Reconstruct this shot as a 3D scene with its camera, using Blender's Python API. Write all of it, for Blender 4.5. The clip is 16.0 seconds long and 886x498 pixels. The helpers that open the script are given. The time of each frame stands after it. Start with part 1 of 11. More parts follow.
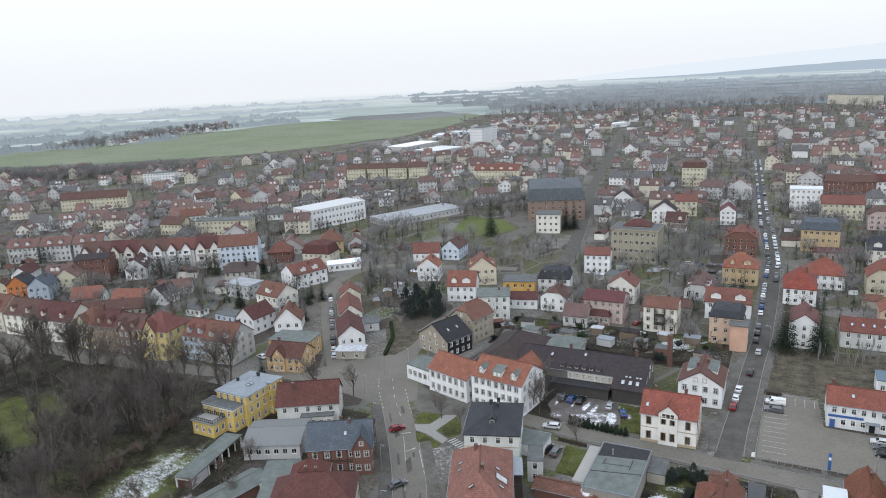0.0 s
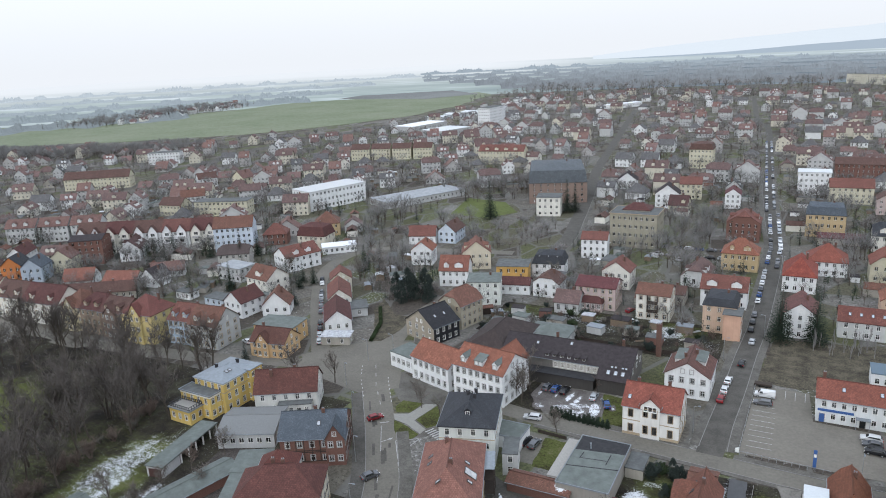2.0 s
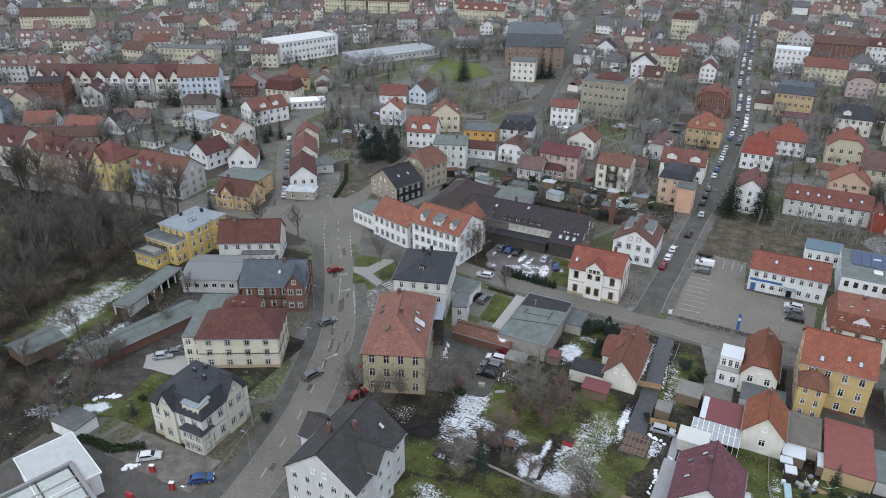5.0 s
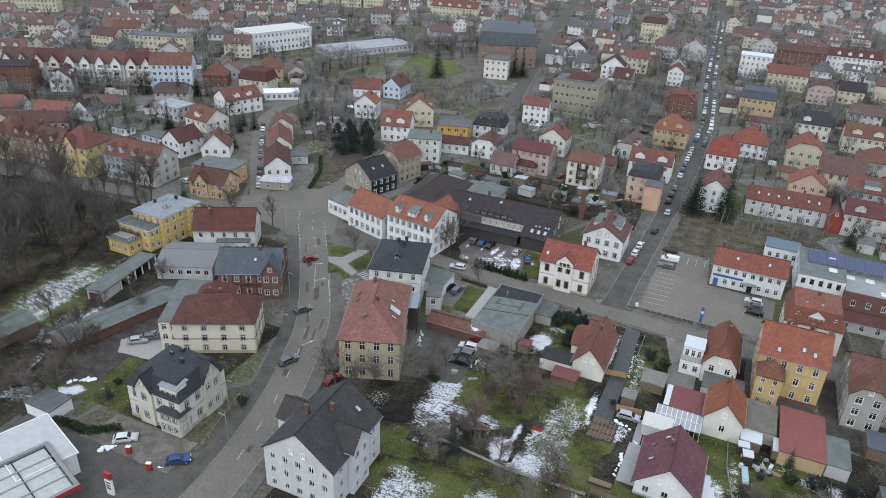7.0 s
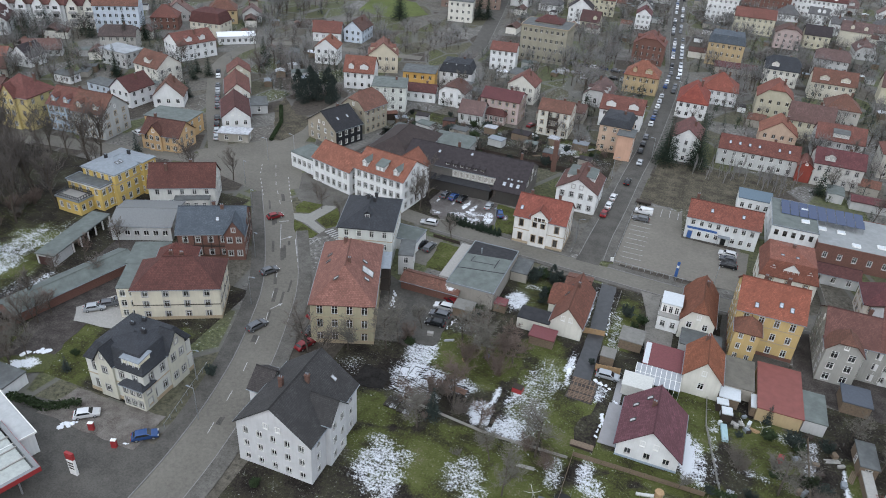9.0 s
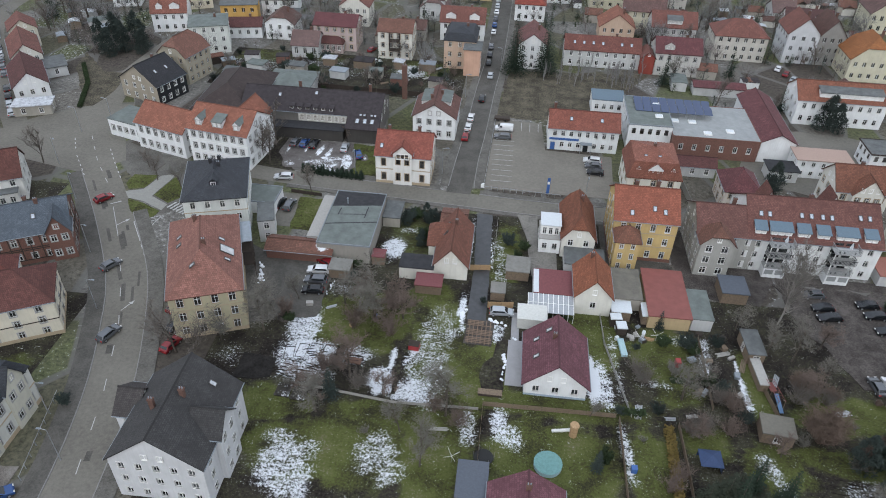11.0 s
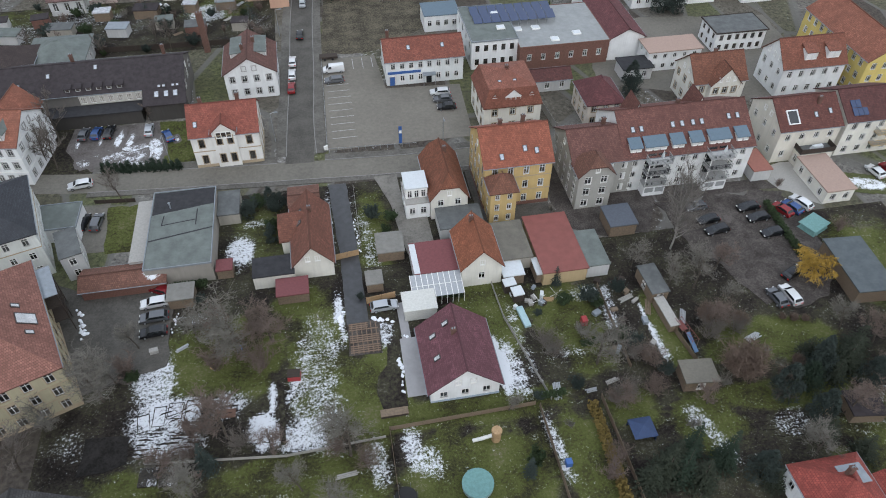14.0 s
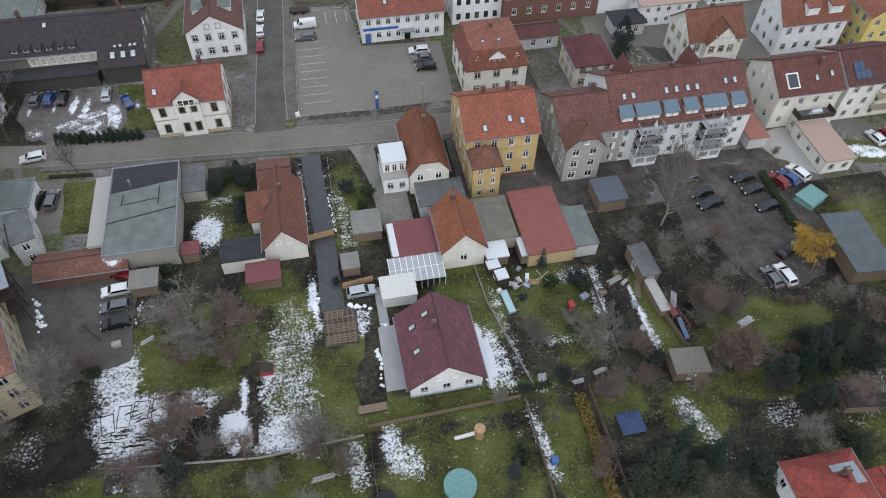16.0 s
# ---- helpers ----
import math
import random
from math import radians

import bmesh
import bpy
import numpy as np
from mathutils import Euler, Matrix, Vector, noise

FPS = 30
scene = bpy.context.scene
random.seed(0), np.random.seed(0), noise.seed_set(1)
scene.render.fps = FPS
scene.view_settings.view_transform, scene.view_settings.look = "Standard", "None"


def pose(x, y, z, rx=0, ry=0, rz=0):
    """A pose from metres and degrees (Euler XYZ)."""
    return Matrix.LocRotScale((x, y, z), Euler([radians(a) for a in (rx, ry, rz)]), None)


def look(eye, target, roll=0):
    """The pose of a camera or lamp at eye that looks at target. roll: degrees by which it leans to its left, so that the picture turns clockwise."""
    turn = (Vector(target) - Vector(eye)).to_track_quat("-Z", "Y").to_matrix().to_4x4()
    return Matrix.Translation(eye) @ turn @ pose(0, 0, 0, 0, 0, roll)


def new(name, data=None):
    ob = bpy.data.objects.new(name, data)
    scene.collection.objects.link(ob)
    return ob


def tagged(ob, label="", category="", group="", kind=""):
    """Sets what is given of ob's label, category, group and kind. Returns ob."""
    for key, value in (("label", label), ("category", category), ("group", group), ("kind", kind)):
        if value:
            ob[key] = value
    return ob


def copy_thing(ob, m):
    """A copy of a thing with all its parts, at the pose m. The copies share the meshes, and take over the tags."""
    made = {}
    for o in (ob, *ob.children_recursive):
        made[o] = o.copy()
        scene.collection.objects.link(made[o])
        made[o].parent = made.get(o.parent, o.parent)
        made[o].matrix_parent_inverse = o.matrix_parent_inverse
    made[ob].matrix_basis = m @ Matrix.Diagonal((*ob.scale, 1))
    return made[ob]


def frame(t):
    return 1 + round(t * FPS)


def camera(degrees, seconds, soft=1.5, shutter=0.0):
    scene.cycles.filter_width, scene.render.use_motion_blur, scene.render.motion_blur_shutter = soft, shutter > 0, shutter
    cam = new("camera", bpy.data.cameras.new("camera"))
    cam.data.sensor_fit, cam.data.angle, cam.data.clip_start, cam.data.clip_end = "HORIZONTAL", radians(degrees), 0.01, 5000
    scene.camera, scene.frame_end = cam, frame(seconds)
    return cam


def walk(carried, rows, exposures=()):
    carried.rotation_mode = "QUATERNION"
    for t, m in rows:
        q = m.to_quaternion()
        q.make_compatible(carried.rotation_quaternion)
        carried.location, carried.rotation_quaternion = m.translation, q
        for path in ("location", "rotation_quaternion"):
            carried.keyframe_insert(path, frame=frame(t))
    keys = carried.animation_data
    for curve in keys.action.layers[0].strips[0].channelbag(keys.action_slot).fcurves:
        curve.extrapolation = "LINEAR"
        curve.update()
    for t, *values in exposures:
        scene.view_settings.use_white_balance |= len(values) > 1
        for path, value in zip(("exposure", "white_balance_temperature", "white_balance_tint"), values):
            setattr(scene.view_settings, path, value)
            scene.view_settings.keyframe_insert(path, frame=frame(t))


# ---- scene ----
cam = camera(64.5, 16.0, 1.0)
PATH = [
    (0, (-0.033, 0.057, 90.055), (-0.911, 1.787, 89.57), -3.0),
    (0.5, (1.195, 2.985, 90.069), (0.302, 4.714, 89.606), -3.4),
    (1, (2.581, 5.299, 89.998), (1.68, 7.008, 89.482), -3.6),
    (1.5, (4.053, 7.296, 90.123), (3.147, 8.989, 89.563), -3.4),
    (2, (5.518, 8.6, 90.043), (4.608, 10.298, 89.504), -3.0),
    (2.5, (6.925, 9.205, 89.857), (6.024, 10.875, 89.226), -2.5),
    (3, (8.146, 9.441, 89.857), (7.27, 11.069, 89.094), -2.0),
    (3.5, (9.117, 9.402, 90.024), (8.274, 10.981, 89.132), -1.6),
    (4, (9.828, 9.052, 90.309), (9.002, 10.635, 89.408), -0.9),
    (6.5, (11.459, 2.578, 90.733), (10.731, 4.211, 89.838), 2.2),
    (7, (10.815, 2.377, 90.762), (10.11, 4.015, 89.857), 2.7),
    (7.5, (9.737, 2.813, 90.743), (9.053, 4.455, 89.829), 3.2),
    (8, (8.458, 3.662, 90.648), (7.796, 5.302, 89.714), 3.5),
    (8.2, (7.917, 4.244, 90.622), (7.264, 5.876, 89.669), 3.6),
    (10.3, (1.993, 13.849, 90.166), (1.702, 15.454, 89.009), 2.8),
    (10.5, (1.454, 15.063, 90.134), (1.211, 16.665, 88.961), 2.4),
    (11, (0.217, 18.646, 89.967), (0.071, 20.229, 88.753), 2.0),
    (11.5, (-0.708, 22.526, 89.786), (-0.767, 24.083, 88.533), 1.5),
    (12, (-1.347, 26.547, 89.687), (-1.31, 28.074, 88.396), 1.2),
    (12.5, (-1.759, 30.725, 89.621), (-1.626, 32.213, 88.292), 0.8),
    (13, (-1.992, 34.997, 89.577), (-1.767, 36.441, 88.211), 0.5),
    (13.5, (-2.136, 39.245, 89.543), (-1.867, 40.649, 88.144), 0.5),
    (14, (-1.833, 43.197, 89.559), (-1.571, 44.57, 88.128), 0.5),
    (14.5, (-1.359, 46.489, 89.539), (-1.104, 47.831, 88.078), 0.6),
    (15, (-0.615, 49.074, 89.547), (-0.352, 50.381, 88.056), 0.9),
    (15.5, (0.047, 51.078, 89.563), (0.317, 52.349, 88.042), 1.1),
    (16, (0.668, 52.674, 89.598), (0.949, 53.905, 88.048), 1.6),
]
walk(cam, [(t, look(eye, target, roll)) for t, eye, target, roll in PATH], [(0, 0.37, 6350, 10), (3, 0.33, 6270, 10), (8, 0.29, 6270, 10), (16, 0.21, 6380, 10)])
SKY, SKY_SAT, VEIL, VEIL_V, SUN, HILL_GLOW = 0.15, 0.2, 0.75, 7.2, 0.5, 0.72

# ---- world, sun and exposure ----
world = bpy.data.worlds.new("overcast_sky")
scene.world = world
world.use_nodes = True
wn, wl = world.node_tree.nodes, world.node_tree.links
wn.clear()
sky = wn.new("ShaderNodeTexSky")
sky.sky_type, sky.sun_disc = "NISHITA", False
sky.sun_elevation, sky.sun_rotation = radians(38), radians(200)
sky.air_density, sky.dust_density, sky.ozone_density = 1.0, 6.0, 1.0
calm = wn.new("ShaderNodeHueSaturation")
calm.inputs["Saturation"].default_value = SKY_SAT
wl.new(sky.outputs["Color"], calm.inputs["Color"])
rise = wn.new("ShaderNodeSeparateXYZ")
wl.new(wn.new("ShaderNodeTexCoord").outputs["Generated"], rise.inputs[0])
dome = wn.new("ShaderNodeMapRange")  # an overcast sky is brighter and cooler towards the zenith
dome.inputs["From Min"].default_value, dome.inputs["From Max"].default_value = 0.0, 0.9
wl.new(rise.outputs["Z"], dome.inputs["Value"])
cloud = wn.new("ShaderNodeMixRGB")
cloud.inputs[1].default_value = (VEIL_V * 0.85, VEIL_V * 0.872, VEIL_V * 0.9, 1)
cloud.inputs[2].default_value = (VEIL_V * 1.03, VEIL_V * 1.16, VEIL_V * 1.36, 1)
wl.new(dome.outputs["Result"], cloud.inputs[0])
veil = wn.new("ShaderNodeMixRGB")
veil.inputs[0].default_value = VEIL
wl.new(calm.outputs["Color"], veil.inputs[1])
wl.new(cloud.outputs["Color"], veil.inputs[2])
bg = wn.new("ShaderNodeBackground")
bg.inputs["Strength"].default_value = SKY
wl.new(veil.outputs["Color"], bg.inputs["Color"])
wout = wn.new("ShaderNodeOutputWorld")
wl.new(bg.outputs["Background"], wout.inputs["Surface"])
sun_data = bpy.data.lights.new("sun", "SUN")
sun_data.energy, sun_data.angle, sun_data.color = SUN, radians(35), (1.0, 0.985, 0.96)
sun = new("sun", sun_data)
sun.matrix_world = look((60, -120, 140), (0, 0, 0))

# ---- materials ----
MATS = {}


def nodes_of(name, rough=0.85, spec=0.3, metal=0.0):
    m = bpy.data.materials.new(name)
    m.use_nodes = True
    n, l = m.node_tree.nodes, m.node_tree.links
    p = n["Principled BSDF"]
    p.inputs["Roughness"].default_value = rough
    p.inputs["Specular IOR Level"].default_value = spec
    p.inputs["Metallic"].default_value = metal
    return m, n, l, p


def coords(n, kind="Object"):
    return n.new("ShaderNodeTexCoord").outputs[kind]


def noise_node(n, l, vec, scale, detail=4.0, rough=0.6):
    t = n.new("ShaderNodeTexNoise")
    t.inputs["Scale"].default_value, t.inputs["Detail"].default_value, t.inputs["Roughness"].default_value = scale, detail, rough
    l.new(vec, t.inputs["Vector"])
    return t.outputs["Fac"]


def spread(n, l, fac, lo=0.34, hi=0.66):
    """Opens the narrow middle of a noise to the whole range."""
    r = n.new("ShaderNodeMapRange")
    r.inputs["From Min"].default_value, r.inputs["From Max"].default_value = lo, hi
    r.inputs["To Min"].default_value, r.inputs["To Max"].default_value = 0.22, 0.82
    l.new(fac, r.inputs["Value"])
    return r.outputs["Result"]


def ramp(n, l, fac, stops):
    r = n.new("ShaderNodeValToRGB")
    while len(r.color_ramp.elements) < len(stops):
        r.color_ramp.elements.new(0.5)
    for e, (pos, c) in zip(r.color_ramp.elements, stops):
        e.position, e.color = pos, (*c, 1)
    l.new(fac, r.inputs["Fac"])
    return r.outputs["Color"]


def mix(n, l, fac, a, b, blend="MIX"):
    m = n.new("ShaderNodeMixRGB")
    m.blend_type = blend
    for sock, v in zip(m.inputs, (fac, a, b)):
        if isinstance(v, (int, float)):
            sock.default_value = v
        elif isinstance(v, tuple):
            sock.default_value = (*v, 1)
        else:
            l.new(v, sock)
    return m.outputs["Color"]


def bump(n, l, p, height, strength=0.3, distance=0.05):
    b = n.new("ShaderNodeBump")
    b.inputs["Strength"].default_value, b.inputs["Distance"].default_value = strength, distance
    l.new(height, b.inputs["Height"])
    l.new(b.outputs["Normal"], p.inputs["Normal"])


def scaled(c, k):
    return tuple(min(1.0, v * k) for v in c)


def plaster(c, streak=0.85):
    """Painted render with faint clouding, rain streaks and a fine grain."""
    key = ("plaster", c)
    if key not in MATS:
        m, n, l, p = nodes_of("plaster", 0.9, 0.2)
        co = coords(n)
        big = noise_node(n, l, co, 0.35, 5)
        stretch = n.new("ShaderNodeMapping")
        stretch.inputs["Scale"].default_value = (2.2, 2.2, 0.15)
        l.new(co, stretch.inputs["Vector"])
        rain = noise_node(n, l, stretch.outputs["Vector"], 1.0, 6, 0.7)
        col = mix(n, l, spread(n, l, big), scaled(c, 0.84), scaled(c, 1.08))
        col = mix(n, l, ramp(n, l, rain, [(0.45, (0, 0, 0)), (0.75, (0.35, 0.35, 0.35))]), col, scaled(c, 0.62))
        l.new(col, p.inputs["Base Color"])
        bump(n, l, p, noise_node(n, l, co, 18, 3), 0.25, 0.02)
        MATS[key] = m
    return MATS[key]


def tiles(c, tw=0.3, th=0.36, moss=0.25):
    """Clay or concrete roof tiles in courses, with mixed firing colours, dirt and moss."""
    key = ("tiles", c, tw)
    if key not in MATS:
        m, n, l, p = nodes_of("roof_tiles", 0.8, 0.3)
        uv = coords(n, "UV")
        b = n.new("ShaderNodeTexBrick")
        b.inputs["Scale"].default_value = 1.0
        b.inputs["Brick Width"].default_value, b.inputs["Row Height"].default_value = tw, th
        b.inputs["Mortar Size"].default_value, b.inputs["Mortar Smooth"].default_value = 0.03, 0.6
        b.inputs["Color1"].default_value = (*scaled(c, 1.22), 1)
        b.inputs["Color2"].default_value = (*scaled(c, 0.72), 1)
        b.inputs["Mortar"].default_value = (*scaled(c, 0.4), 1)
        l.new(uv, b.inputs["Vector"])
        co = coords(n)
        patches = noise_node(n, l, co, 0.45, 6, 0.7)
        col = mix(n, l, ramp(n, l, patches, [(0.35, (0, 0, 0)), (0.68, (0.85, 0.85, 0.85))]), b.outputs["Color"], scaled(c, 0.52))
        fine = noise_node(n, l, co, 2.2, 5, 0.75)
        col = mix(n, l, ramp(n, l, fine, [(0.55, (0, 0, 0)), (0.8, (moss, moss, moss))]), col, (0.10, 0.095, 0.07))
        l.new(col, p.inputs["Base Color"])
        w = n.new("ShaderNodeTexWave")
        w.bands_direction = "Y"
        w.wave_profile = "SAW"
        w.inputs["Scale"].default_value = 1 / (6.2832 * th) * 6.2832 / 2
        l.new(uv, w.inputs["Vector"])
        bump(n, l, p, w.outputs["Fac"], 0.6, 0.05)
        MATS[key] = m
    return MATS[key]


def plain(name, c, rough=0.7, spec=0.4, metal=0.0, var=0.18, scale=3.0, bumps=0.1):
    """A painted, metal or stone surface with a little mottling."""
    key = (name, c, rough, metal)
    if key not in MATS:
        m, n, l, p = nodes_of(name, rough, spec, metal)
        co = coords(n)
        f = noise_node(n, l, co, scale, 5, 0.65)
        l.new(mix(n, l, spread(n, l, f), scaled(c, 1 - var), scaled(c, 1 + var)), p.inputs["Base Color"])
        if bumps:
            bump(n, l, p, noise_node(n, l, co, scale * 9, 3), bumps, 0.02)
        MATS[key] = m
    return MATS[key]


def glass_mat():
    m, n, l, p = nodes_of("window_glass", 0.04, 0.5)
    p.inputs["Base Color"].default_value = (0.55, 0.6, 0.63, 1)
    p.inputs["Transmission Weight"].default_value = 0.75
    p.inputs["IOR"].default_value = 1.45
    rnd = n.new("ShaderNodeObjectInfo").outputs["Random"]
    l.new(ramp(n, l, rnd, [(0.0, (0.03, 0.035, 0.04)), (0.6, (0.1, 0.11, 0.12)), (1.0, (0.32, 0.33, 0.33))]), p.inputs["Base Color"])
    return m


def ground_mat(name, stops, scale=0.25, fine=3.0, rough=0.95, strength=0.5):
    m, n, l, p = nodes_of(name, rough, 0.15)
    co = coords(n)
    big = noise_node(n, l, co, scale, 7, 0.65)
    small = noise_node(n, l, co, fine, 6, 0.75)
    avg = n.new("ShaderNodeMath")
    avg.operation = "MULTIPLY_ADD"
    avg.inputs[1].default_value = 0.55
    l.new(small, avg.inputs[0])
    half = n.new("ShaderNodeMath")
    half.operation = "MULTIPLY"
    half.inputs[1].default_value = 0.45
    l.new(big, half.inputs[0])
    l.new(half.outputs[0], avg.inputs[2])
    l.new(ramp(n, l, spread(n, l, avg.outputs[0], 0.38, 0.62), stops), p.inputs["Base Color"])
    bump(n, l, p, small, strength, 0.08)
    return m


def snow_mat(name, under, dense):
    """Thawing snow over grass: the mesh's own cover value and a noise decide where it still lies."""
    m, n, l, p = nodes_of(name, 0.75, 0.3)
    co = coords(n)
    cover = n.new("ShaderNodeAttribute")
    cover.attribute_name = "cover"
    f1, f2 = noise_node(n, l, co, 0.55, 5, 0.6), noise_node(n, l, co, 4.0, 6, 0.85)
    s = n.new("ShaderNodeMath")
    s.operation = "MULTIPLY_ADD"
    s.inputs[1].default_value = 2.2
    l.new(f1, s.inputs[0])
    l.new(cover.outputs["Fac"], s.inputs[2])
    s2 = n.new("ShaderNodeMath")
    s2.operation = "MULTIPLY_ADD"
    s2.inputs[1].default_value = 3.2
    l.new(f2, s2.inputs[0])
    l.new(s.outputs[0], s2.inputs[2])
    sub = n.new("ShaderNodeMapRange")
    sub.inputs["From Min"].default_value, sub.inputs["From Max"].default_value = dense, dense + 0.3
    l.new(s2.outputs[0], sub.inputs["Value"])
    grass = ramp(n, l, noise_node(n, l, co, 2.5, 6, 0.75), under)
    l.new(mix(n, l, sub.outputs["Result"], grass, (0.66, 0.68, 0.71)), p.inputs["Base Color"])
    bump(n, l, p, f2, 0.5, 0.08)
    return m


def plots_mat():
    """Ground of a town seen from above: narrow plots of lawn, dug soil, gravel and trodden snow, with paths between them."""
    m, n, l, p = nodes_of("town_ground", 0.95, 0.15)
    co = coords(n)
    sway = n.new("ShaderNodeMapping")
    sway.inputs["Scale"].default_value, sway.inputs["Rotation"].default_value = (0.085, 0.05, 0.0), (0, 0, radians(9))
    l.new(co, sway.inputs["Vector"])
    fine, mid = noise_node(n, l, co, 1.1, 6, 0.75), noise_node(n, l, co, 0.16, 5, 0.65)
    cell = n.new("ShaderNodeTexVoronoi")
    cell.inputs["Scale"].default_value = 1.0
    l.new(sway.outputs["Vector"], cell.inputs["Vector"])
    pick = n.new("ShaderNodeSeparateColor")
    l.new(cell.outputs["Color"], pick.inputs["Color"])
    kinds = n.new("ShaderNodeValToRGB")
    kinds.color_ramp.interpolation = "CONSTANT"
    tones = ((0.0, (0.068, 0.058, 0.05)), (0.18, (0.088, 0.095, 0.045)), (0.34, (0.115, 0.105, 0.086)), (0.5, (0.098, 0.095, 0.064)), (0.64, (0.17, 0.163, 0.152)), (0.78, (0.1, 0.11, 0.056)), (0.88, (0.14, 0.13, 0.116)))
    while len(kinds.color_ramp.elements) < len(tones):
        kinds.color_ramp.elements.new(0.5)
    for e, (pos, c) in zip(kinds.color_ramp.elements, tones):
        e.position, e.color = pos, (*c, 1)
    l.new(pick.outputs[0], kinds.inputs["Fac"])
    shade = ramp(n, l, spread(n, l, fine, 0.36, 0.64), [(0.2, (0.35, 0.34, 0.33)), (0.5, (0.95, 0.95, 0.95)), (0.85, (1.5, 1.48, 1.42))])
    col = mix(n, l, 1.0, kinds.outputs["Color"], shade, "MULTIPLY")
    col = mix(n, l, ramp(n, l, mid, [(0.4, (0, 0, 0)), (0.7, (0.7, 0.7, 0.7))]), col, (0.07, 0.062, 0.05))
    rim = n.new("ShaderNodeTexVoronoi")
    rim.feature = "DISTANCE_TO_EDGE"
    rim.inputs["Scale"].default_value = 1.0
    l.new(sway.outputs["Vector"], rim.inputs["Vector"])
    path = n.new("ShaderNodeMapRange")
    path.inputs["From Min"].default_value, path.inputs["From Max"].default_value = 0.03, 0.055
    path.inputs["To Min"].default_value, path.inputs["To Max"].default_value = 0.75, 0.0
    l.new(rim.outputs["Distance"], path.inputs["Value"])
    col = mix(n, l, path.outputs["Result"], col, (0.13, 0.125, 0.115))
    thaw = n.new("ShaderNodeMath")
    thaw.operation = "MULTIPLY_ADD"
    thaw.inputs[1].default_value = 0.34
    l.new(pick.outputs[1], thaw.inputs[0])
    l.new(fine, thaw.inputs[2])
    col = mix(n, l, ramp(n, l, thaw.outputs[0], [(0.88, (0, 0, 0)), (0.95, (0.8, 0.8, 0.8))]), col, (0.42, 0.43, 0.45))
    l.new(col, p.inputs["Base Color"])
    bump(n, l, p, fine, 0.5, 0.15)
    return m


GLASS = glass_mat()
GRASS_STOPS = [(0.3, (0.026, 0.024, 0.014)), (0.42, (0.05, 0.052, 0.018)), (0.54, (0.07, 0.08, 0.023)), (0.68, (0.088, 0.097, 0.032)), (0.82, (0.118, 0.11, 0.064))]
SOIL_STOPS = [(0.32, (0.011, 0.009, 0.008)), (0.46, (0.026, 0.021, 0.018)), (0.56, (0.038, 0.034, 0.025)), (0.66, (0.043, 0.043, 0.024)), (0.8, (0.1, 0.09, 0.078))]
GRASS = ground_mat("winter_grass", GRASS_STOPS, 0.18, 2.0)
SOIL = ground_mat("garden_soil", SOIL_STOPS, 0.12, 1.6)
TOWN = plots_mat()
# meadow colours lightened to stand in for haze over it
MEADOW = ground_mat("meadow", [(0.3, (0.125, 0.15, 0.09)), (0.5, (0.155, 0.178, 0.115)), (0.7, (0.185, 0.2, 0.14))], 0.01, 0.15)
# pale blue-grey ground with the haze of distance put into its colour
HAZE_PALE = ground_mat("haze_paled_ground", [(0.3, (0.22, 0.25, 0.25)), (0.5, (0.28, 0.31, 0.315)), (0.7, (0.34, 0.37, 0.38))], 0.003, 0.03)
MUD = ground_mat("muddy_yard", [(0.3, (0.034, 0.029, 0.026)), (0.5, (0.06, 0.052, 0.047)), (0.75, (0.105, 0.093, 0.085))], 0.3, 4.0, 0.9, 0.5)
PLOUGH = ground_mat("ploughed_field", [(0.3, (0.12, 0.125, 0.12)), (0.7, (0.18, 0.185, 0.18))], 0.006, 0.1)
ASPHALT = ground_mat("asphalt", [(0.25, (0.1154, 0.107, 0.09207)), (0.5, (0.1442, 0.134, 0.1153)), (0.75, (0.1689, 0.157, 0.1358))], 0.07, 1.4, 0.85, 0.08)
TARMAC = ground_mat("dark_asphalt", [(0.3, (0.05974, 0.056, 0.05022)), (0.7, (0.1009, 0.095, 0.08463))], 0.3, 3.0, 0.8, 0.15)
LOT = ground_mat("car_park_asphalt", [(0.25, (0.1375, 0.1269, 0.1093)), (0.55, (0.1646, 0.1523, 0.1311)), (0.8, (0.1888, 0.1748, 0.1504))], 0.06, 1.2, 0.9, 0.08)
PAVING = ground_mat("pavement_slabs", [(0.3, (0.07725, 0.073, 0.0651)), (0.5, (0.1071, 0.101, 0.09021)), (0.75, (0.1463, 0.138, 0.1228))], 0.25, 3.0, 0.9, 0.2)
GRAVEL = ground_mat("gravel", [(0.3, (0.085, 0.075, 0.066)), (0.5, (0.14, 0.125, 0.11)), (0.75, (0.2, 0.185, 0.17))], 0.4, 7.0, 0.95, 0.6)
CONCRETE = plain("concrete", (0.3, 0.29, 0.27), 0.9)
KERB = plain("granite_kerb", (0.19, 0.185, 0.178), 0.85, var=0.25, scale=1.5)
SNOW_GRASS = snow_mat("patchy_snow_on_grass", GRASS_STOPS, 3.0)
SNOW_SOIL = snow_mat("patchy_snow_on_soil", SOIL_STOPS, 2.95)
SNOW = plain("snow", (0.72, 0.74, 0.78), 0.7, 0.3, var=0.06, scale=1.5, bumps=0.4)
WHITE = plain("white_paint", (0.72, 0.72, 0.7), 0.5, var=0.06)
MARK = plain("road_marking_paint", (0.36, 0.36, 0.35), 0.7, var=0.5, scale=6)
FRAME_W = plain("white_window_frame", (0.72, 0.72, 0.7), 0.5, var=0.05, bumps=0)
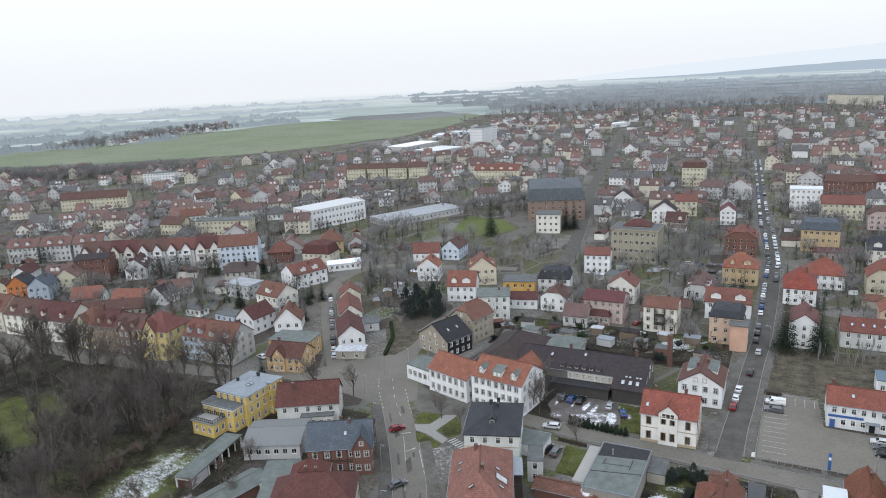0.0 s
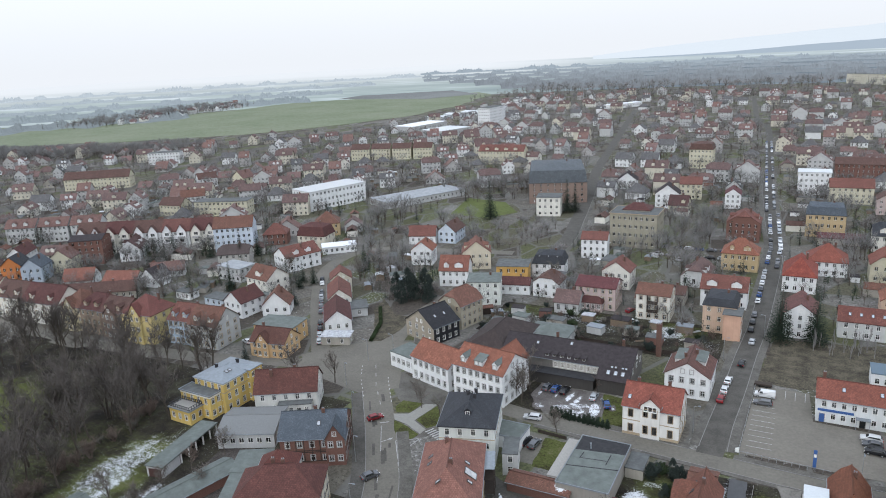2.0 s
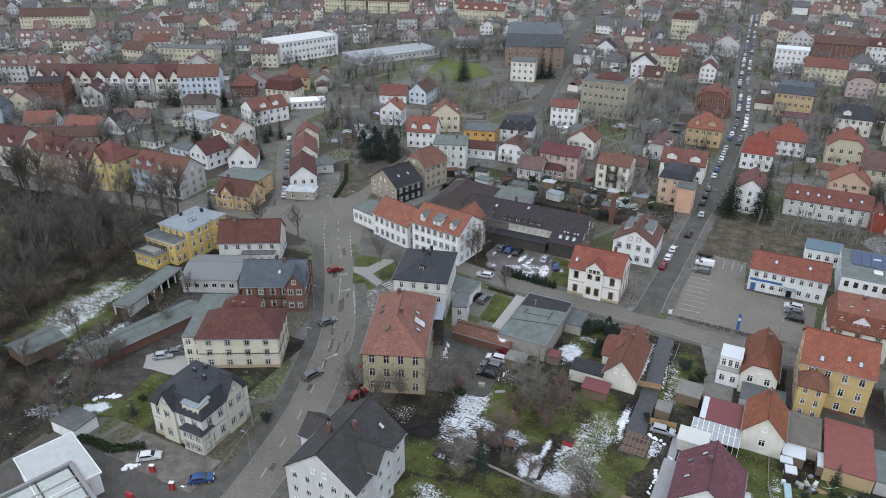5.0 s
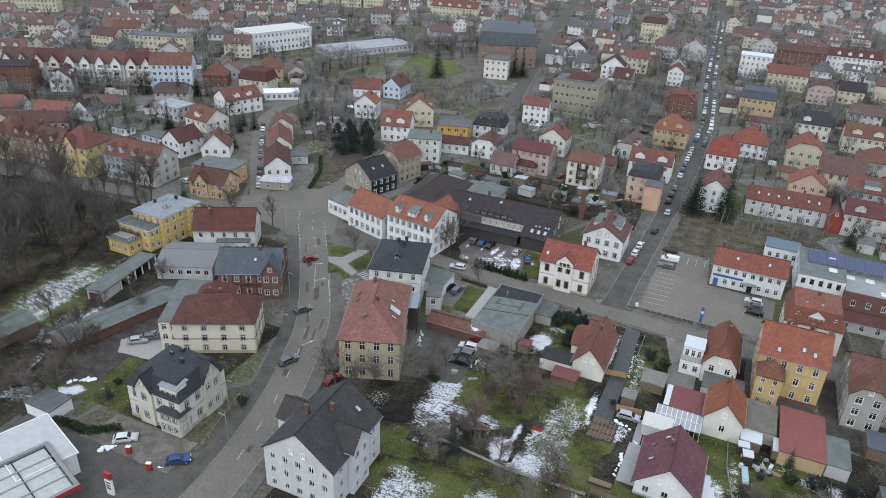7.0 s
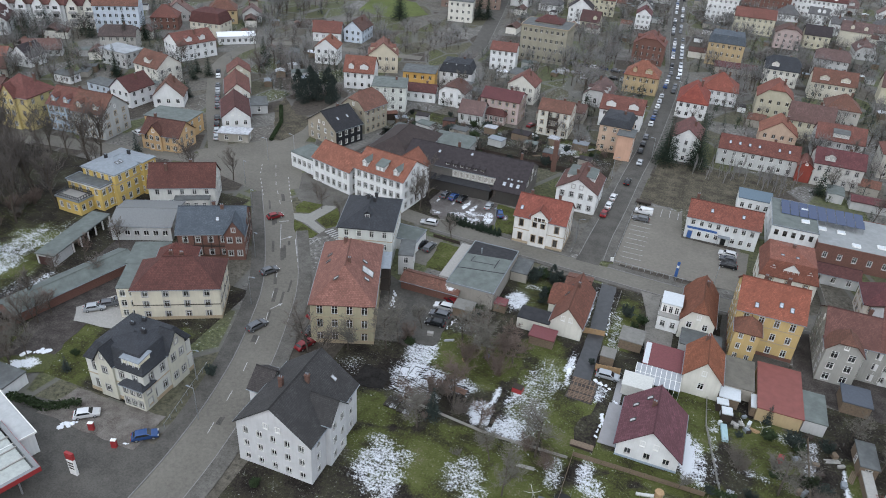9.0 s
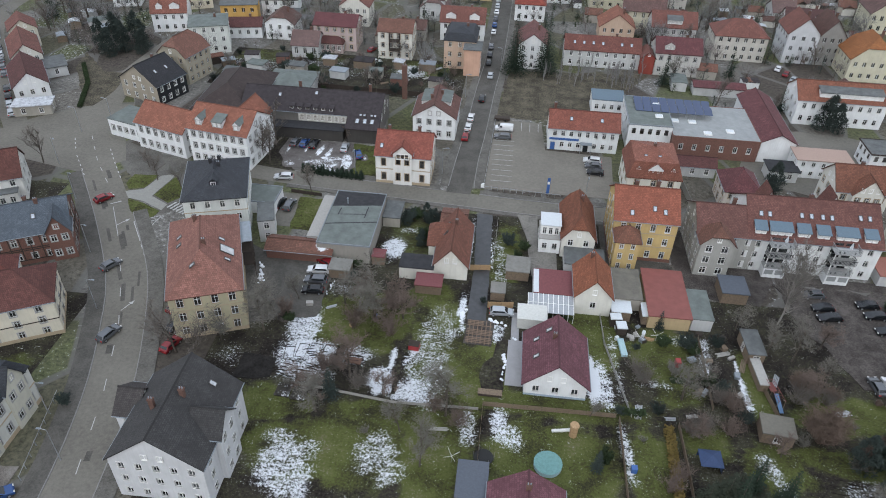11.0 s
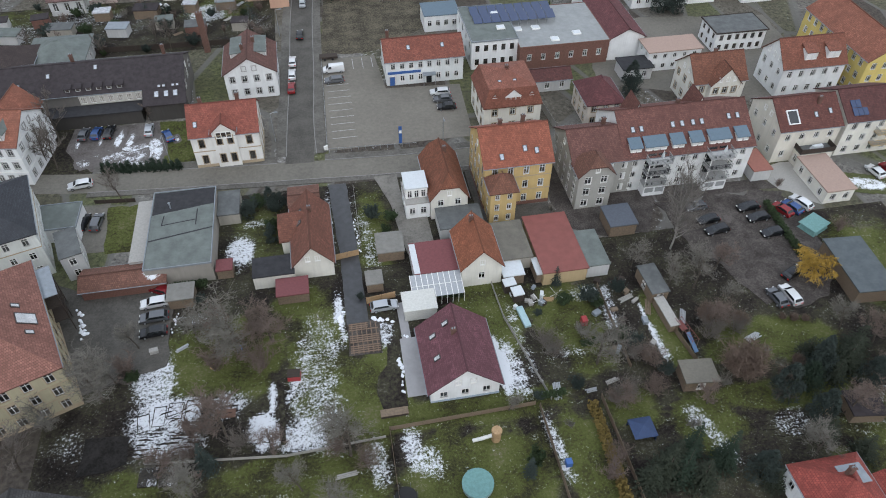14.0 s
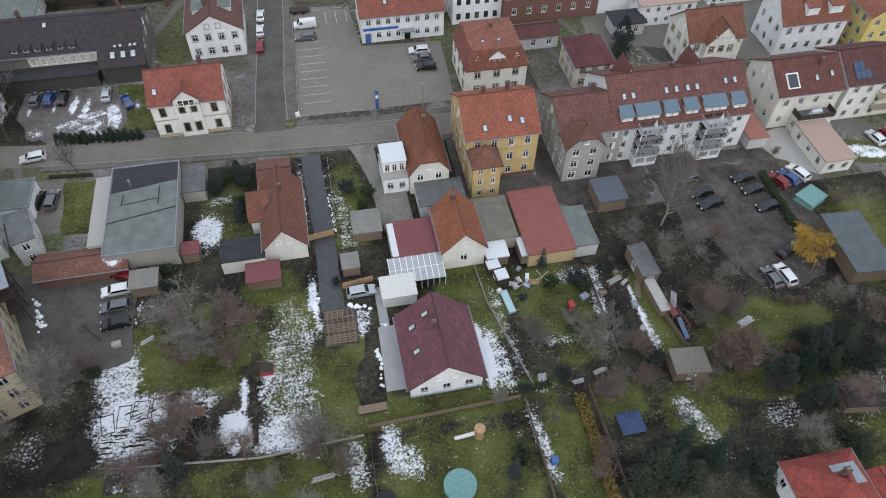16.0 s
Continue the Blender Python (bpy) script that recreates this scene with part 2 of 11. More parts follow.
FRAME_D = plain("dark_window_frame", (0.09, 0.07, 0.055), 0.6, var=0.1, bumps=0)
SAND = plain("sandstone_surround", (0.36, 0.29, 0.2), 0.85)
GREYSTONE = plain("grey_stone_surround", (0.34, 0.34, 0.33), 0.85)
BRICKWALL = plain("red_brick", (0.15, 0.077, 0.06), 0.9, var=0.35, scale=5, bumps=0.4)
CHIMNEY = plain("chimney_brick", (0.115, 0.064, 0.05), 0.9, var=0.4, scale=6, bumps=0.4)
TIN = plain("zinc_sheet", (0.22, 0.245, 0.27), 0.6, 0.4, 0.2, var=0.2, scale=1.2)
BLUETIN = plain("blue_grey_sheet", (0.105, 0.145, 0.18), 0.7, 0.25, 0.0, var=0.15)
TAR = plain("roofing_felt", (0.105, 0.11, 0.11), 0.9, 0.2, var=0.35, scale=0.6)
TARGREEN = plain("greenish_roofing_felt", (0.125, 0.14, 0.132), 0.9, 0.2, var=0.3, scale=0.5)
TARBLACK = plain("black_roofing_felt", (0.035, 0.035, 0.038), 0.9, 0.2, var=0.35, scale=0.9)
FIBRE = plain("weathered_fibre_cement", (0.04, 0.034, 0.036), 0.9, 0.2, var=0.4, scale=0.9)
SLATE = tiles((0.052, 0.056, 0.065), 0.28, 0.22, 0.1)
BLUESLATE = tiles((0.105, 0.125, 0.15), 0.28, 0.22, 0.1)
WOOD = plain("weathered_wood", (0.16, 0.12, 0.085), 0.85, var=0.35, scale=4, bumps=0.3)
PALEWOOD = plain("pale_wood", (0.33, 0.22, 0.12), 0.8, var=0.3, scale=4, bumps=0.3)
DARKWOOD = plain("dark_timber", (0.04, 0.03, 0.024), 0.85, var=0.3, scale=4, bumps=0.3)
METAL = plain("galvanised_steel", (0.35, 0.36, 0.37), 0.45, 0.5, 0.6, var=0.1)
BARK = plain("bark", (0.085, 0.072, 0.06), 0.95, 0.1, var=0.35, scale=5, bumps=0.5)
BIRCH = plain("birch_bark", (0.24, 0.225, 0.205), 0.9, 0.1, var=0.4, scale=3, bumps=0.2)
TWIG = plain("twigs", (0.142, 0.125, 0.11), 0.95, 0.1, var=0.3, scale=1.5, bumps=0)
# twigs for far trees, paled and blued in colour to stand in for haze
TWIG_FAR = plain("haze_paled_twigs", (0.2, 0.192, 0.188), 0.95, 0.1, var=0.3, scale=0.3, bumps=0)
TWIG_FARG = plain("haze_paled_grey_twigs", (0.195, 0.195, 0.192), 0.95, 0.1, var=0.3, scale=0.3, bumps=0)
TWIG_FARR = plain("haze_paled_reddish_twigs", (0.2, 0.178, 0.17), 0.95, 0.1, var=0.3, scale=0.3, bumps=0)
TWIG_RED = plain("reddish_twigs", (0.145, 0.112, 0.095), 0.95, 0.1, var=0.3, scale=1.5, bumps=0)
TWIG_PALE = plain("pale_birch_twigs", (0.155, 0.142, 0.128), 0.95, 0.1, var=0.3, scale=1.5, bumps=0)
TWIG_GREY = plain("greenish_twigs", (0.15, 0.14, 0.122), 0.95, 0.1, var=0.3, scale=1.5, bumps=0)
TWIG_GOLD = plain("golden_twigs", (0.34, 0.22, 0.05), 0.9, 0.1, var=0.25, scale=1.5, bumps=0)
NEEDLE = plain("conifer_needles", (0.022, 0.034, 0.022), 0.9, 0.2, var=0.45, scale=1.5, bumps=0)
NEEDLE_B = plain("blue_conifer_needles", (0.035, 0.046, 0.04), 0.9, 0.2, var=0.4, scale=1.5, bumps=0)
HEDGE = plain("evergreen_hedge_leaves", (0.03, 0.045, 0.02), 0.9, 0.2, var=0.5, scale=2, bumps=0)
HEDGE_BROWN = plain("dry_hedge_leaves", (0.13, 0.095, 0.03), 0.9, 0.2, var=0.4, scale=2, bumps=0)
RUBBER = plain("tyre_rubber", (0.02, 0.02, 0.02), 0.85, var=0.1, bumps=0)
CARGLASS = plain("car_glass", (0.015, 0.018, 0.02), 0.06, 0.6, var=0.05, bumps=0)
LAMP_W = plain("headlamp_glass", (0.6, 0.6, 0.58), 0.15, 0.6, var=0.03, bumps=0)
LAMP_R = plain("tail_lamp_plastic", (0.35, 0.015, 0.012), 0.2, 0.6, var=0.03, bumps=0)
SOLAR = plain("solar_cells", (0.028, 0.045, 0.1), 0.15, 0.6, var=0.1, bumps=0)
POLY = plain("translucent_sheeting", (0.5, 0.53, 0.55), 0.35, 0.5, var=0.1)
REDMETAL = plain("red_sheet_roof", (0.185, 0.06, 0.05), 0.6, 0.4, 0.0, var=0.18, scale=0.6)
TEAL = plain("teal_tarpaulin", (0.12, 0.24, 0.23), 0.6, var=0.25)
REDPAINT = plain("red_paint", (0.27, 0.03, 0.032), 0.5, var=0.08)
BLUEPAINT = plain("blue_paint", (0.04, 0.1, 0.28), 0.5, var=0.1)

# roof and wall colours
ORANGE, RED, BROWN, MAROON = (0.285, 0.115, 0.076), (0.195, 0.083, 0.066), (0.125, 0.07, 0.058), (0.14, 0.052, 0.055)
RUST, DKRED = (0.18, 0.088, 0.064), (0.115, 0.047, 0.043)
CREAM, IVORY, CHALK, PALEGREY = (0.56, 0.53, 0.44), (0.64, 0.625, 0.565), (0.7, 0.71, 0.71), (0.47, 0.475, 0.47)
YELLOW, OCHRE, PEACH, PINK = (0.58, 0.42, 0.14), (0.44, 0.34, 0.2), (0.5, 0.37, 0.28), (0.45, 0.365, 0.345)
STONE, PALEBLUE, OLIVE, LEMON = (0.33, 0.31, 0.27), (0.5, 0.56, 0.63), (0.34, 0.315, 0.25), (0.54, 0.51, 0.39)

# ---- mesh helpers ----
def link_mesh(name, bm, mats, parent=None, label="", m=None):
    me = bpy.data.meshes.new(name)
    bm.to_mesh(me)
    bm.free()
    for mt in mats if isinstance(mats, (list, tuple)) else [mats]:
        me.materials.append(mt)
    ob = new(name, me)
    if parent:
        ob.parent = parent
    if m is not None:
        ob.matrix_local = m
    if label:
        ob["label"] = label
    return ob


def part(name, bm, material, parent, label="", m=None):
    return link_mesh(name, bm, material, parent, label, m)


def shared(name, me, parent, m, label=""):
    ob = new(name, me)
    ob.parent = parent
    ob.matrix_local = m
    if label:
        ob["label"] = label
    return ob


def empty_at(name, x, y, z=0.0, rot=0.0):
    e = new(name)
    e.empty_display_size = 0.5
    e.matrix_world = pose(x, y, z, 0, 0, rot)
    return e


def quad(bm, pts, mi=0):
    f = bm.faces.new([bm.verts.new(p) for p in pts])
    f.material_index = mi
    return f


def box(bm, x0, x1, y0, y1, z0, z1, mi=0, top=None):
    """A box, or with top=(dx, dy) one whose top is drawn in on each side."""
    dx, dy = top or (0, 0)
    v = [bm.verts.new(p) for p in ((x0, y0, z0), (x1, y0, z0), (x1, y1, z0), (x0, y1, z0), (x0 + dx, y0 + dy, z1), (x1 - dx, y0 + dy, z1), (x1 - dx, y1 - dy, z1), (x0 + dx, y1 - dy, z1))]
    for idx in ((3, 2, 1, 0), (4, 5, 6, 7), (0, 1, 5, 4), (1, 2, 6, 5), (2, 3, 7, 6), (3, 0, 4, 7)):
        bm.faces.new([v[i] for i in idx]).material_index = mi


def tube(bm, a, b, r0, r1, sides=6, mi=0, cap=False):
    a, b = Vector(a), Vector(b)
    q = (b - a).to_track_quat("Z", "Y")
    ra = [bm.verts.new(a + q @ Vector((r0 * math.cos(2 * math.pi * i / sides), r0 * math.sin(2 * math.pi * i / sides), 0))) for i in range(sides)]
    rb = [bm.verts.new(b + q @ Vector((r1 * math.cos(2 * math.pi * i / sides), r1 * math.sin(2 * math.pi * i / sides), 0))) for i in range(sides)]
    for i in range(sides):
        bm.faces.new((ra[i], ra[(i + 1) % sides], rb[(i + 1) % sides], rb[i])).material_index = mi
    if cap:
        bm.faces.new(rb).material_index = mi
        bm.faces.new(ra[::-1]).material_index = mi


def sheet(bm, polys, thick, mi=0):
    """A roof skin of given thickness from its upper faces, with metric UVs along the eaves and up the slope."""
    uv = bm.loops.layers.uv.verify()
    verts, low, count = {}, {}, {}
    def vert(p):
        k = tuple(round(c, 3) for c in p)
        if k not in verts:
            verts[k] = bm.verts.new(p)
            low[k] = bm.verts.new((p[0], p[1], p[2] - thick))
        return k
    for poly in polys:
        ks = []
        for p in poly:
            k = vert(p)
            if k not in ks:
                ks.append(k)
        if len(ks) < 3:
            continue
        f = bm.faces.new([verts[k] for k in ks])
        f.normal_update()
        nn = f.normal
        if nn.z < 0:
            f.normal_flip()
            ks = ks[::-1]
            nn = -nn
        along = Vector((-nn.y, nn.x, 0))
        along = along.normalized() if along.length > 1e-4 else Vector((1, 0, 0))
        up = nn.cross(along)
        for lp in f.loops:
            lp[uv].uv = (lp.vert.co.dot(along), lp.vert.co.dot(up))
        f.material_index = mi
        bm.faces.new([low[k] for k in reversed(ks)]).material_index = mi
        for a, b in zip(ks, ks[1:] + ks[:1]):
            e = frozenset((a, b))
            count.setdefault(e, []).append((a, b))
    for e, uses in count.items():
        if len(uses) == 1:
            a, b = uses[0]
            bm.faces.new((verts[b], verts[a], low[a], low[b])).material_index = mi


# ---- windows ----
WINDOWS = {}


def window_meshes(w, h, style):
    """Frame with casements, reveal and surround, all one piece, and its panes; facing -y, origin at the middle of its foot."""
    key = (round(w, 2), round(h, 2), style)
    if key in WINDOWS:
        return WINDOWS[key]
    t, a, y0, y1 = 0.075, w / 2, 0.02, 0.07
    us = [-a, -a + t, -0.04, 0.04, a - t, a] if w > 0.75 else [-a, -a + t, a - t, a]
    zs = [0, t, h * 0.66, h * 0.66 + 0.06, h - t, h] if h > 1.3 and w > 0.75 else [0, t, h - t, h]
    s = 0.17 if "s" in style or "g" in style else 0.05
    meshes = []
    for joined in (False, True):
        bm, pm = bmesh.new(), bmesh.new()
        v = [[bm.verts.new((u, y0, z)) for z in zs] for u in us]
        for i in range(len(us) - 1):
            for j in range(len(zs) - 1):
                ring = [v[i][j], v[i + 1][j], v[i + 1][j + 1], v[i][j + 1]]
                if i % 2 and j % 2:
                    back = [bm.verts.new((q.co.x, y1, q.co.z)) for q in ring]
                    for k in range(4):
                        bm.faces.new((ring[k], ring[(k + 1) % 4], back[(k + 1) % 4], back[k]))
                    if joined:
                        bm.faces.new(back).material_index = 2
                    else:
                        quad(pm, [q.co for q in back])
                else:
                    bm.faces.new(ring)
        n, m = len(us) - 1, len(zs) - 1
        inner = [v[0][0], v[n][0], v[n][m], v[0][m]]
        edge = [[v[i][0] for i in range(n + 1)], [v[n][j] for j in range(m + 1)], [v[i][m] for i in range(n, -1, -1)], [v[0][j] for j in range(m, -1, -1)]]
        front = [bm.verts.new((q.co.x, -0.14, q.co.z)) for q in inner]
        outer = [bm.verts.new((x, -0.14, z)) for x, z in ((-a - s, -0.1), (a + s, -0.1), (a + s, h + s), (-a - s, h + s))]
        deep = [bm.verts.new((q.co.x, -0.07, q.co.z)) for q in outer]
        for k in range(4):
            q = (k + 1) % 4
            bm.faces.new([front[k], front[q]] + edge[k][::-1]).material_index = 1
            bm.faces.new((outer[k], outer[q], front[q], front[k])).material_index = 1
            bm.faces.new((deep[k], deep[q], outer[q], outer[k])).material_index = 1
        bmesh.ops.recalc_face_normals(bm, faces=bm.faces)
        for nm, b in (("window", bm), ("pane", pm)):
            me = bpy.data.meshes.new(nm)
            b.to_mesh(me)
            b.free()
            if nm == "window":
                me.materials.append(FRAME_D if "d" in style else FRAME_W)
                me.materials.append(SAND if "s" in style else GREYSTONE if "g" in style else FRAME_W)
            me.materials.append(GLASS)
            meshes.append(me)
    WINDOWS[key] = (meshes[0], meshes[1], meshes[2])
    return WINDOWS[key]


FACE = {"S": (0, 1), "E": (90, 0), "N": (180, 1), "W": (-90, 0)}


def put_window(parent, m, w, h, style, split):
    me, pe, oe = window_meshes(w, h, style)
    if split:
        ob = shared("window", me, parent, m)
        shared("pane", pe, ob, Matrix())
    else:
        ob = shared("window", oe, parent, m)
    return ob


def niche(bm, m, back, u, z, a, h):
    """Pane and white bars in the recess of a far window."""
    quad(bm, [m @ Vector(p) for p in ((u - a / 2, -back + 0.15, z), (u + a / 2, -back + 0.15, z), (u + a / 2, -back + 0.15, z + h), (u - a / 2, -back + 0.15, z + h))], 1)
    for b in ((u - a / 2, u + a / 2, z, z + 0.08), (u - a / 2, u + a / 2, z + h - 0.08, z + h), (u - 0.05, u + 0.05, z + 0.08, z + h - 0.08)):
        quad(bm, [m @ Vector(p) for p in ((b[0], -back + 0.12, b[2]), (b[1], -back + 0.12, b[2]), (b[1], -back + 0.12, b[3]), (b[0], -back + 0.12, b[3]))], 2)


def facade(bm, side, w, d, z0, z1, holes):
    """One wall face with real window recesses 0.14 m deep."""
    half, back = (w / 2, d / 2) if side in "SN" else (d / 2, w / 2)
    m = pose(0, 0, 0, 0, 0, FACE[side][0])
    us = sorted({-half, half, *(u - a / 2 for u, _, a, _ in holes), *(u + a / 2 for u, _, a, _ in holes)})
    zs = sorted({z0, z1, *(z for _, z, _, _ in holes), *(z + h for _, z, _, h in holes)})
    def q(pts):
        quad(bm, [m @ Vector(p) for p in pts])
    for i in range(len(us) - 1):
        for j in range(len(zs) - 1):
            uc, zc = (us[i] + us[i + 1]) / 2, (zs[j] + zs[j + 1]) / 2
            if any(abs(uc - u) < a / 2 and z < zc < z + h for u, z, a, h in holes):
                continue
            q([(us[i], -back, zs[j]), (us[i + 1], -back, zs[j]), (us[i + 1], -back, zs[j + 1]), (us[i], -back, zs[j + 1])])
    for u, z, a, h in holes:
        l, r, y0, y1 = u - a / 2, u + a / 2, -back, -back + 0.2
        q([(l, y0, z), (l, y0, z + h), (l, y1, z + h), (l, y1, z)])
        q([(r, y0, z), (r, y1, z), (r, y1, z + h), (r, y0, z + h)])
        q([(l, y0, z), (l, y1, z), (r, y1, z), (r, y0, z)])
        q([(l, y0, z + h), (r, y0, z + h), (r, y1, z + h), (l, y1, z + h)])
    return m, back


def roof_polys(w, d, eave, ridge, kind, axis, over, clip=0.0):
    """Upper faces of a roof over a w x d plan. clip: 1 is a full gable, 0 a full hip, between them a half-hip."""
    if axis == "y":
        return [[(-y, x, z) for x, y, z in p] for p in roof_polys(d, w, eave, ridge, kind, "x", over, clip)]
    slope = (ridge - eave) / (d / 2)
    L, B, E = w / 2 + over, d / 2 + over, eave - over * slope
    if kind in ("mansard", "block"):
        i, zk = (1.1, eave + (ridge - eave) * 0.72) if kind == "mansard" else (1.5, ridge - 0.35)
        low = [(-w / 2 - 0.25, -d / 2 - 0.25, eave - 0.3), (w / 2 + 0.25, -d / 2 - 0.25, eave - 0.3), (w / 2 + 0.25, d / 2 + 0.25, eave - 0.3), (-w / 2 - 0.25, d / 2 + 0.25, eave - 0.3)]
        mid = [(-w / 2 + i, -d / 2 + i, zk), (w / 2 - i, -d / 2 + i, zk), (w / 2 - i, d / 2 - i, zk), (-w / 2 + i, d / 2 - i, zk)]
        k = min(w, d) / 2 - i
        a, b = (w / 2 - i - k, 0, ridge), (-w / 2 + i + k, 0, ridge)
        out = [[low[n], low[(n + 1) % 4], mid[(n + 1) % 4], mid[n]] for n in range(4)]
        return out + [[mid[0], mid[1], a, b], [mid[1], mid[2], a], [mid[2], mid[3], b, a], [mid[3], mid[0], b]]
    f = {"gable": 1.0, "hip": 0.0, "half": 0.55}[kind]
    rise = ridge - E
    yb, zf, hx = B * (1 - f), E + f * rise, (1 - f) * B
    hx = min(hx, L - 0.01)
    return [
        [(-L, -B, E), (L, -B, E), (L, -yb, zf), (L - hx, 0, ridge), (-L + hx, 0, ridge), (-L, -yb, zf)],
        [(L, B, E), (-L, B, E), (-L, yb, zf), (-L + hx, 0, ridge), (L - hx, 0, ridge), (L, yb, zf)],
        [(L, -yb, zf), (L, yb, zf), (L - hx, 0, ridge)],
        [(-L, yb, zf), (-L, -yb, zf), (-L + hx, 0, ridge)],
    ]


def roof_height(x, y, w, d, eave, ridge, axis):
    q, s = (abs(y), d / 2) if axis == "x" else (abs(x), w / 2)
    return ridge - (ridge - eave) * q / s


def wing(root, x, y, w, d, eave, ridge, roof="gable", axis="x", wall=None, tile=None, floors=2, cols=(4, 3), sides="SEW", win=(1.05, 1.5), style="", attic=1, split=False, base=0.0, foot=None, over=0.35, edge=None, trim=True, lite=False):
    """Walls with window recesses, plinth and roof of one block of a house, at x, y in the house's own plan."""
    at = Matrix.Translation((x, y, 0))
    bm = bmesh.new()
    sh = (eave - base) / floors
    ww, wh = win
    wh = min(wh, sh * 0.62)
    placed = []
    for side in "SENW":
        n = (cols[0] if side in "SN" else cols[1]) if side in sides else 0
        length = w if side in "SN" else d
        holes = []
        if n:
            aw = min(ww, length / n * 0.6)
            for i in range(n):
                u = (i + 0.5) * length / n - length / 2
                u *= 0.94
                for k in range(floors):
                    holes.append((u, base + k * sh + (sh - wh) * 0.55, aw, wh))
        m, back = facade(bm, side, w, d, 0, eave, holes)
        for u, z, aw, h in holes if lite else ():
            niche(bm, m, back, u, z, aw, h)
        for u, z, aw, h in () if lite else holes:
            placed.append((at @ m @ Matrix.Translation((u, -back + 0.1, z)), aw, h))
    gable = []
    if roof in ("gable", "half"):
        f = 1.0 if roof == "gable" else 0.55
        for s in (-1, 1):
            span = d if axis == "x" else w
            e = (w if axis == "x" else d) / 2 * s
            top = eave + f * (ridge - eave)
            pts = [(-span / 2, eave), (span / 2, eave), (span / 2 * (1 - f), top), (-span / 2 * (1 - f), top)]
            if f == 1.0:
                pts = pts[:3]
            vs = [(e, p, z) if axis == "x" else (-p, e, z) for p, z in pts]
            quad(bm, vs if s > 0 else vs[::-1])
            gable.append(s)
    bmesh.ops.remove_doubles(bm, verts=bm.verts, dist=0.002)
    wall_ob = part("wall", bm, [wall, GLASS, FRAME_W], root, m=at)
    for m, aw, h in placed:
        put_window(root, m, aw, h, style, split)
    if attic and gable and not lite:
        span = d if axis == "x" else w
        for s in gable:
            ang = {("x", 1): 90, ("x", -1): -90, ("y", 1): 180, ("y", -1): 0}[axis, s]
            if ang == 180:
                continue
            back = (w if axis == "x" else d) / 2
            for i in range(attic):
                u = (i - (attic - 1) / 2) * min(2.2, span / 4)
                put_window(root, at @ pose(0, 0, 0, 0, 0, ang) @ Matrix.Translation((u, -back - 0.035, eave + 0.5)), 0.8, 1.1, style.replace("s", ""), split)
    if foot:
        pb = bmesh.new()
        box(pb, -w / 2 - 0.06, w / 2 + 0.06, -d / 2 - 0.06, d / 2 + 0.06, 0, min(0.8, eave * 0.15))
        part("plinth", pb, foot, root, m=at)
    rb = bmesh.new()
    if roof == "flat":
        box(rb, -w / 2 - over, w / 2 + over, -d / 2 - over, d / 2 + over, eave, eave + 0.22)
        part("roof", rb, tile, root, m=at)
        if edge:
            eb = bmesh.new()
            for a in ((-w / 2 - over - 0.03, w / 2 + over + 0.03, -d / 2 - over - 0.03, -d / 2 - over + 0.1), (-w / 2 - over - 0.03, w / 2 + over + 0.03, d / 2 + over - 0.1, d / 2 + over + 0.03),
                      (-w / 2 - over - 0.03, -w / 2 - over + 0.1, -d / 2 - over + 0.1, d / 2 + over - 0.1), (w / 2 + over - 0.1, w / 2 + over + 0.03, -d / 2 - over + 0.1, d / 2 + over - 0.1)):
                box(eb, *a, eave + 0.02, eave + 0.36)
            part("roof_edge", eb, edge, root, m=at)
    else:
        sheet(rb, roof_polys(w, d, eave + 0.12, ridge + 0.12, roof, axis, over), 0.2)
        part("roof", rb, tile, root, m=at)
        if trim:
            cap = bmesh.new()
            half = (w if axis == "x" else d) / 2
            k = {"gable": half + over, "half": half + over - 0.45 * ((d if axis == "x" else w) / 2 + over)}.get(roof, max(0.3, half - (d if axis == "x" else w) / 2))
            if roof in ("mansard", "block"):
                k = max(0.3, half - min(w, d) / 2)
            a, b = ((-k, 0, ridge + 0.13), (k, 0, ridge + 0.13)) if axis == "x" else ((0, -k, ridge + 0.13), (0, k, ridge + 0.13))
            tube(cap, a, b, 0.14, 0.14, 6, cap=True)
            part("ridge_cap", cap, tile, root, m=at)
            if roof in ("gable", "half", "hip"):
                slope = (ridge - eave) / ((d if axis == "x" else w) / 2)
                ez = eave + 0.02 - over * slope
                for s in (-1, 1):
                    g = bmesh.new()
                    span = (w if axis == "x" else d) / 2 + over
                    off = ((d if axis == "x" else w) / 2 + over + 0.06) * s
                    p, q = ((-span, off, ez), (span, off, ez)) if axis == "x" else ((off, -span, ez), (off, span, ez))
                    tube(g, p, q, 0.08, 0.08, 5)
                    part("gutter", g, TIN, root, m=at)
    return wall_ob


def chimney(root, x, y, top, height=1.6, size=0.7, mat=None):
    bm = bmesh.new()
    box(bm, -size / 2, size / 2, -size * 0.4, size * 0.4, top - height - 0.9, top)
    box(bm, -size / 2 - 0.08, size / 2 + 0.08, -size * 0.4 - 0.08, size * 0.4 + 0.08, top - 0.22, top - 0.08)
    ob = part("chimney", bm, mat or CHIMNEY, root, m=Matrix.Translation((x, y, 0)))
    pb = bmesh.new()
    for i in (-0.25, 0.25):
        tube(pb, (i * size, 0, top), (i * size, 0, top + 0.28), 0.11, 0.1, 6, cap=True)
    part("chimney_pot", pb, TIN, ob)
    return ob


